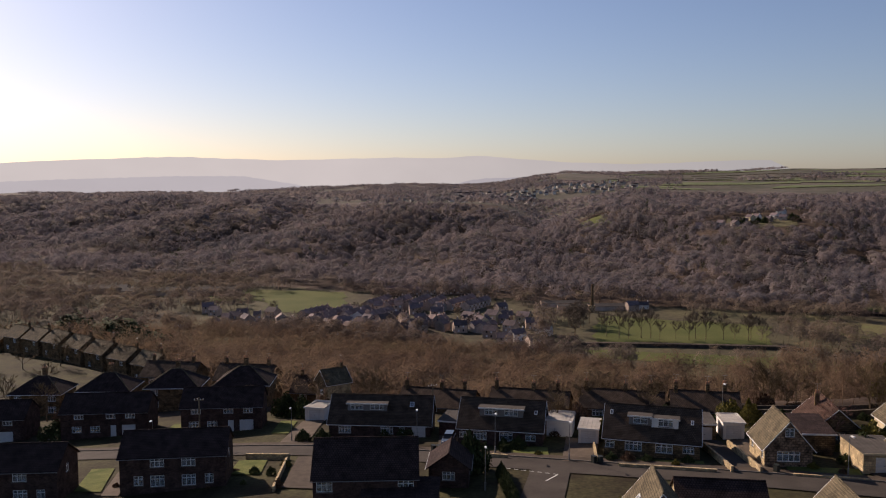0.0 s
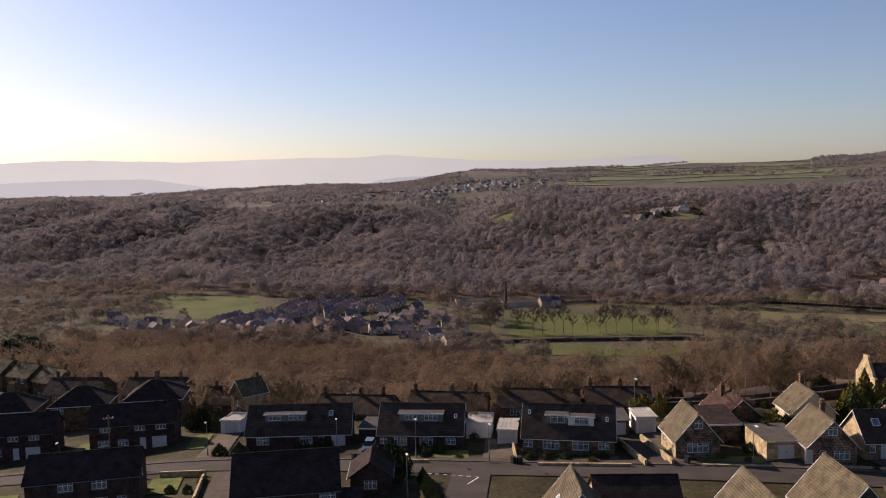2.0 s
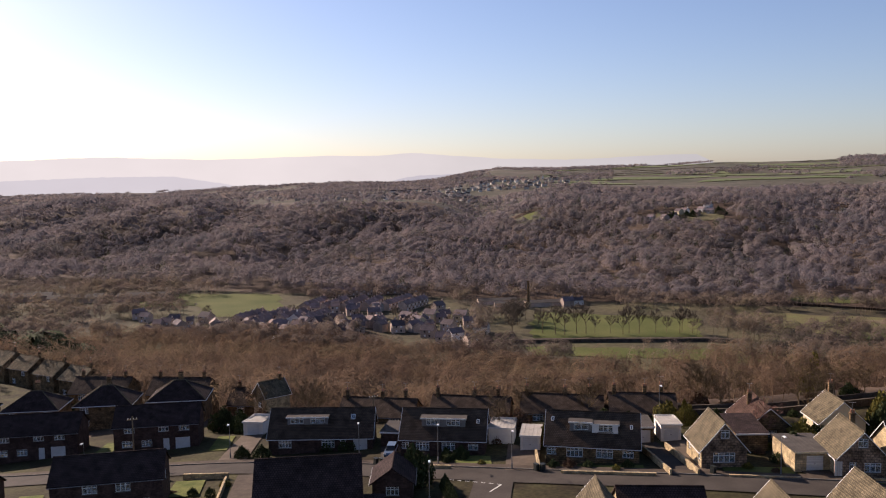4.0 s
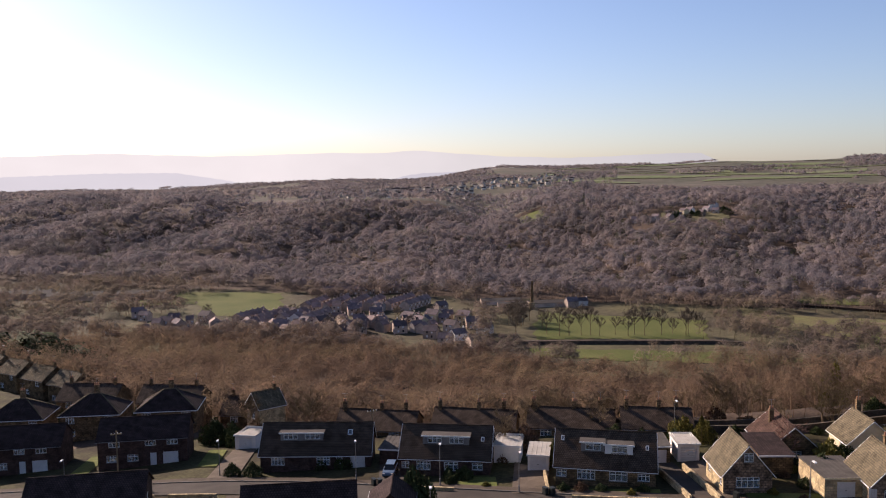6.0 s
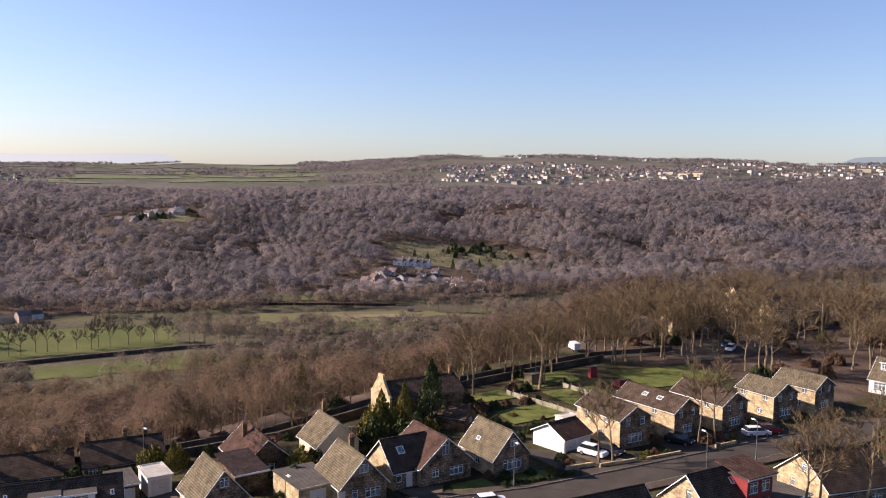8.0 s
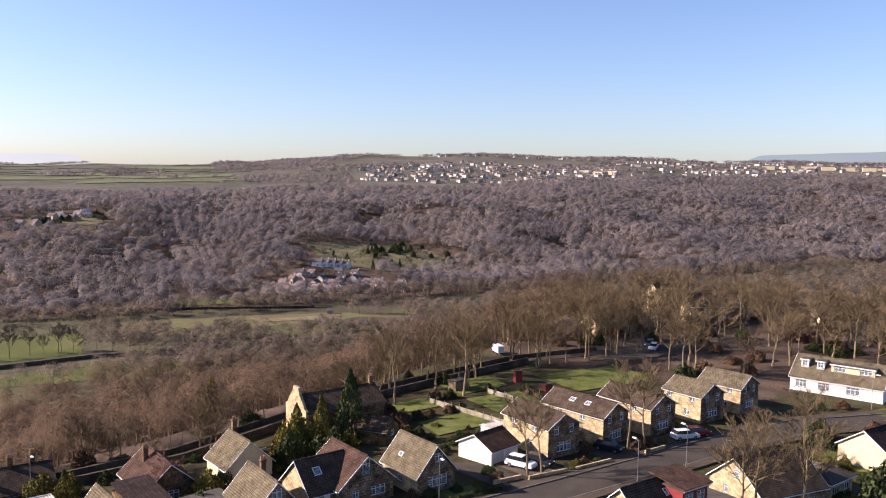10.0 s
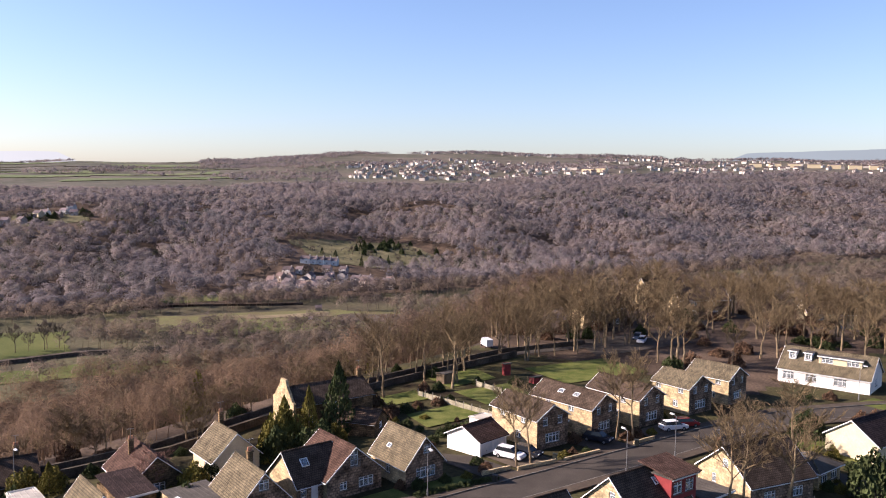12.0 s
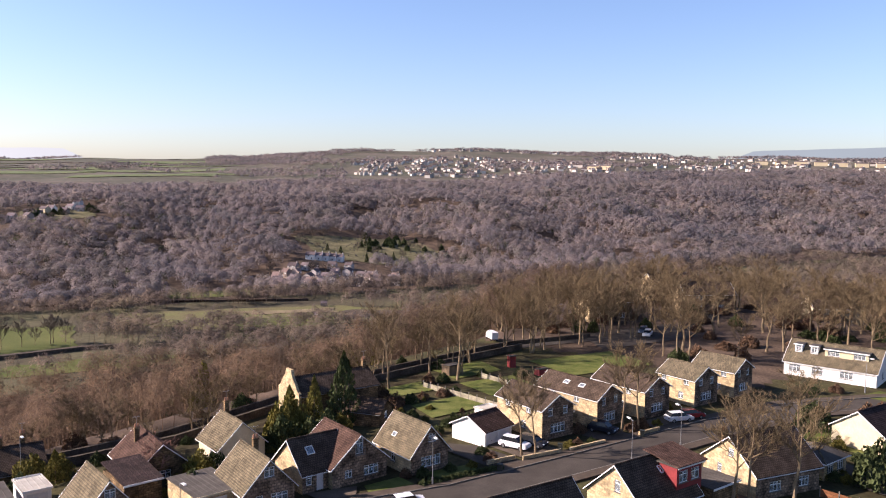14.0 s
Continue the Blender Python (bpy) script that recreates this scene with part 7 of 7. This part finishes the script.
for i in range(14):
    bush(rs.uniform(315, 440), rs.uniform(1000, 1050), rs.uniform(2.5, 4.5), rs.uniform(5, 9), "evergreen", "dark evergreen tree among the hill farms")
# scattered hillside houses and the towns on the hilltops
for i in range(16):
    a, r = radians(19.5 + i * 0.75 + rs.uniform(-0.3, 0.3)), 1430 + rs.uniform(-40, 60)
    far_house(r * math.sin(a), r * math.cos(a), rs.uniform(-60, 20), rs.choice(("white", "cream", "stone")), "pale house in a row below the hilltop", "hilltop rows", False, 1.0)


def town(n, a0, a1, r0, r1, label, name, size):
    """A far settlement that nobody could count: gabled houses with roofs and stacks in one object."""
    bm = bmesh.new()
    for i in range(n):
        a, r = radians(rs.uniform(a0, a1)), rs.uniform(r0, r1)
        x, y = r * math.sin(a), r * math.cos(a)
        k = size * rs.uniform(0.8, 1.2)
        m = pose(x, y, gz(x, y), 0, 0, math.degrees(-a) + rs.choice((-75, -60, -30, 0, 0)) + rs.uniform(-10, 10)) @ Matrix.Scale(k, 4)
        w, d, e, t = rs.uniform(3.2, 5.6), 3.8, rs.uniform(4.6, 5.4), rs.uniform(7.2, 8.2)
        before = len(bm.faces)
        for s in (-1, 1):
            face(bm, [m @ Vector(p) for p in ((-w, s * d, -3), (w, s * d, -3), (w, s * d, e), (-w, s * d, e))])
            face(bm, [m @ Vector(p) for p in ((s * w, -d, -3), (s * w, d, -3), (s * w, d, e), (s * w, 0, t), (s * w, -d, e))])
        box(bm, w - 1.2, w - 0.3, -0.5, 0.5, t - 0.5, t + 1.2, m)
        bm.faces.ensure_lookup_table()
        mid = len(bm.faces)
        for s in (-1, 1):
            face(bm, [m @ Vector(p) for p in ((-w - 0.3, s * (d + 0.4), e - 0.2), (w + 0.3, s * (d + 0.4), e - 0.2), (w + 0.3, 0, t + 0.15), (-w - 0.3, 0, t + 0.15))])
        bm.faces.ensure_lookup_table()
        for f in bm.faces[mid:]:
            f.material_index = 1
    me = bpy.data.meshes.new(name)
    bm.to_mesh(me)
    bm.free()
    me.materials.append(M_TOWN_WALL)
    me.materials.append(M_TOWN_ROOF)
    tagged(new(name, me), label, "town", kind="stuff")


town(400, 39.5, 57, 2000, 2650, "pale houses of the hilltop estate above the woods", "hilltop_estate", 1.2)
town(260, 57, 78, 2050, 3000, "pale houses of the hilltop town among trees", "hilltop_town", 1.25)
town(130, -17, 3, 1650, 1950, "houses among trees on the far plateau", "plateau_town", 0.95)
town(120, 0, 8, 1750, 2250, "houses and trees along the plateau brow", "brow_town", 1.0)
town(110, 7, 14, 2000, 2500, "pale houses of the village on the far hill", "far_village", 0.95)
town(22, 45, 54, 3000, 3200, "white houses along the skyline", "skyline_houses", 1.1)
for i in range(7):
    a, r = radians(66.5 + i * 1.15), 2700
    far_house(r * math.sin(a), r * math.cos(a), -66, "block", "long pale block on the hilltop", "hilltop blocks", False, 1.6)
for a, r in ((55.8, 2300), (56.6, 2320)):
    far_house(r * math.sin(radians(a)), r * math.cos(radians(a)), -80, "block", "large yellow stone mill on the hilltop", "hilltop mills", False, 1.5)
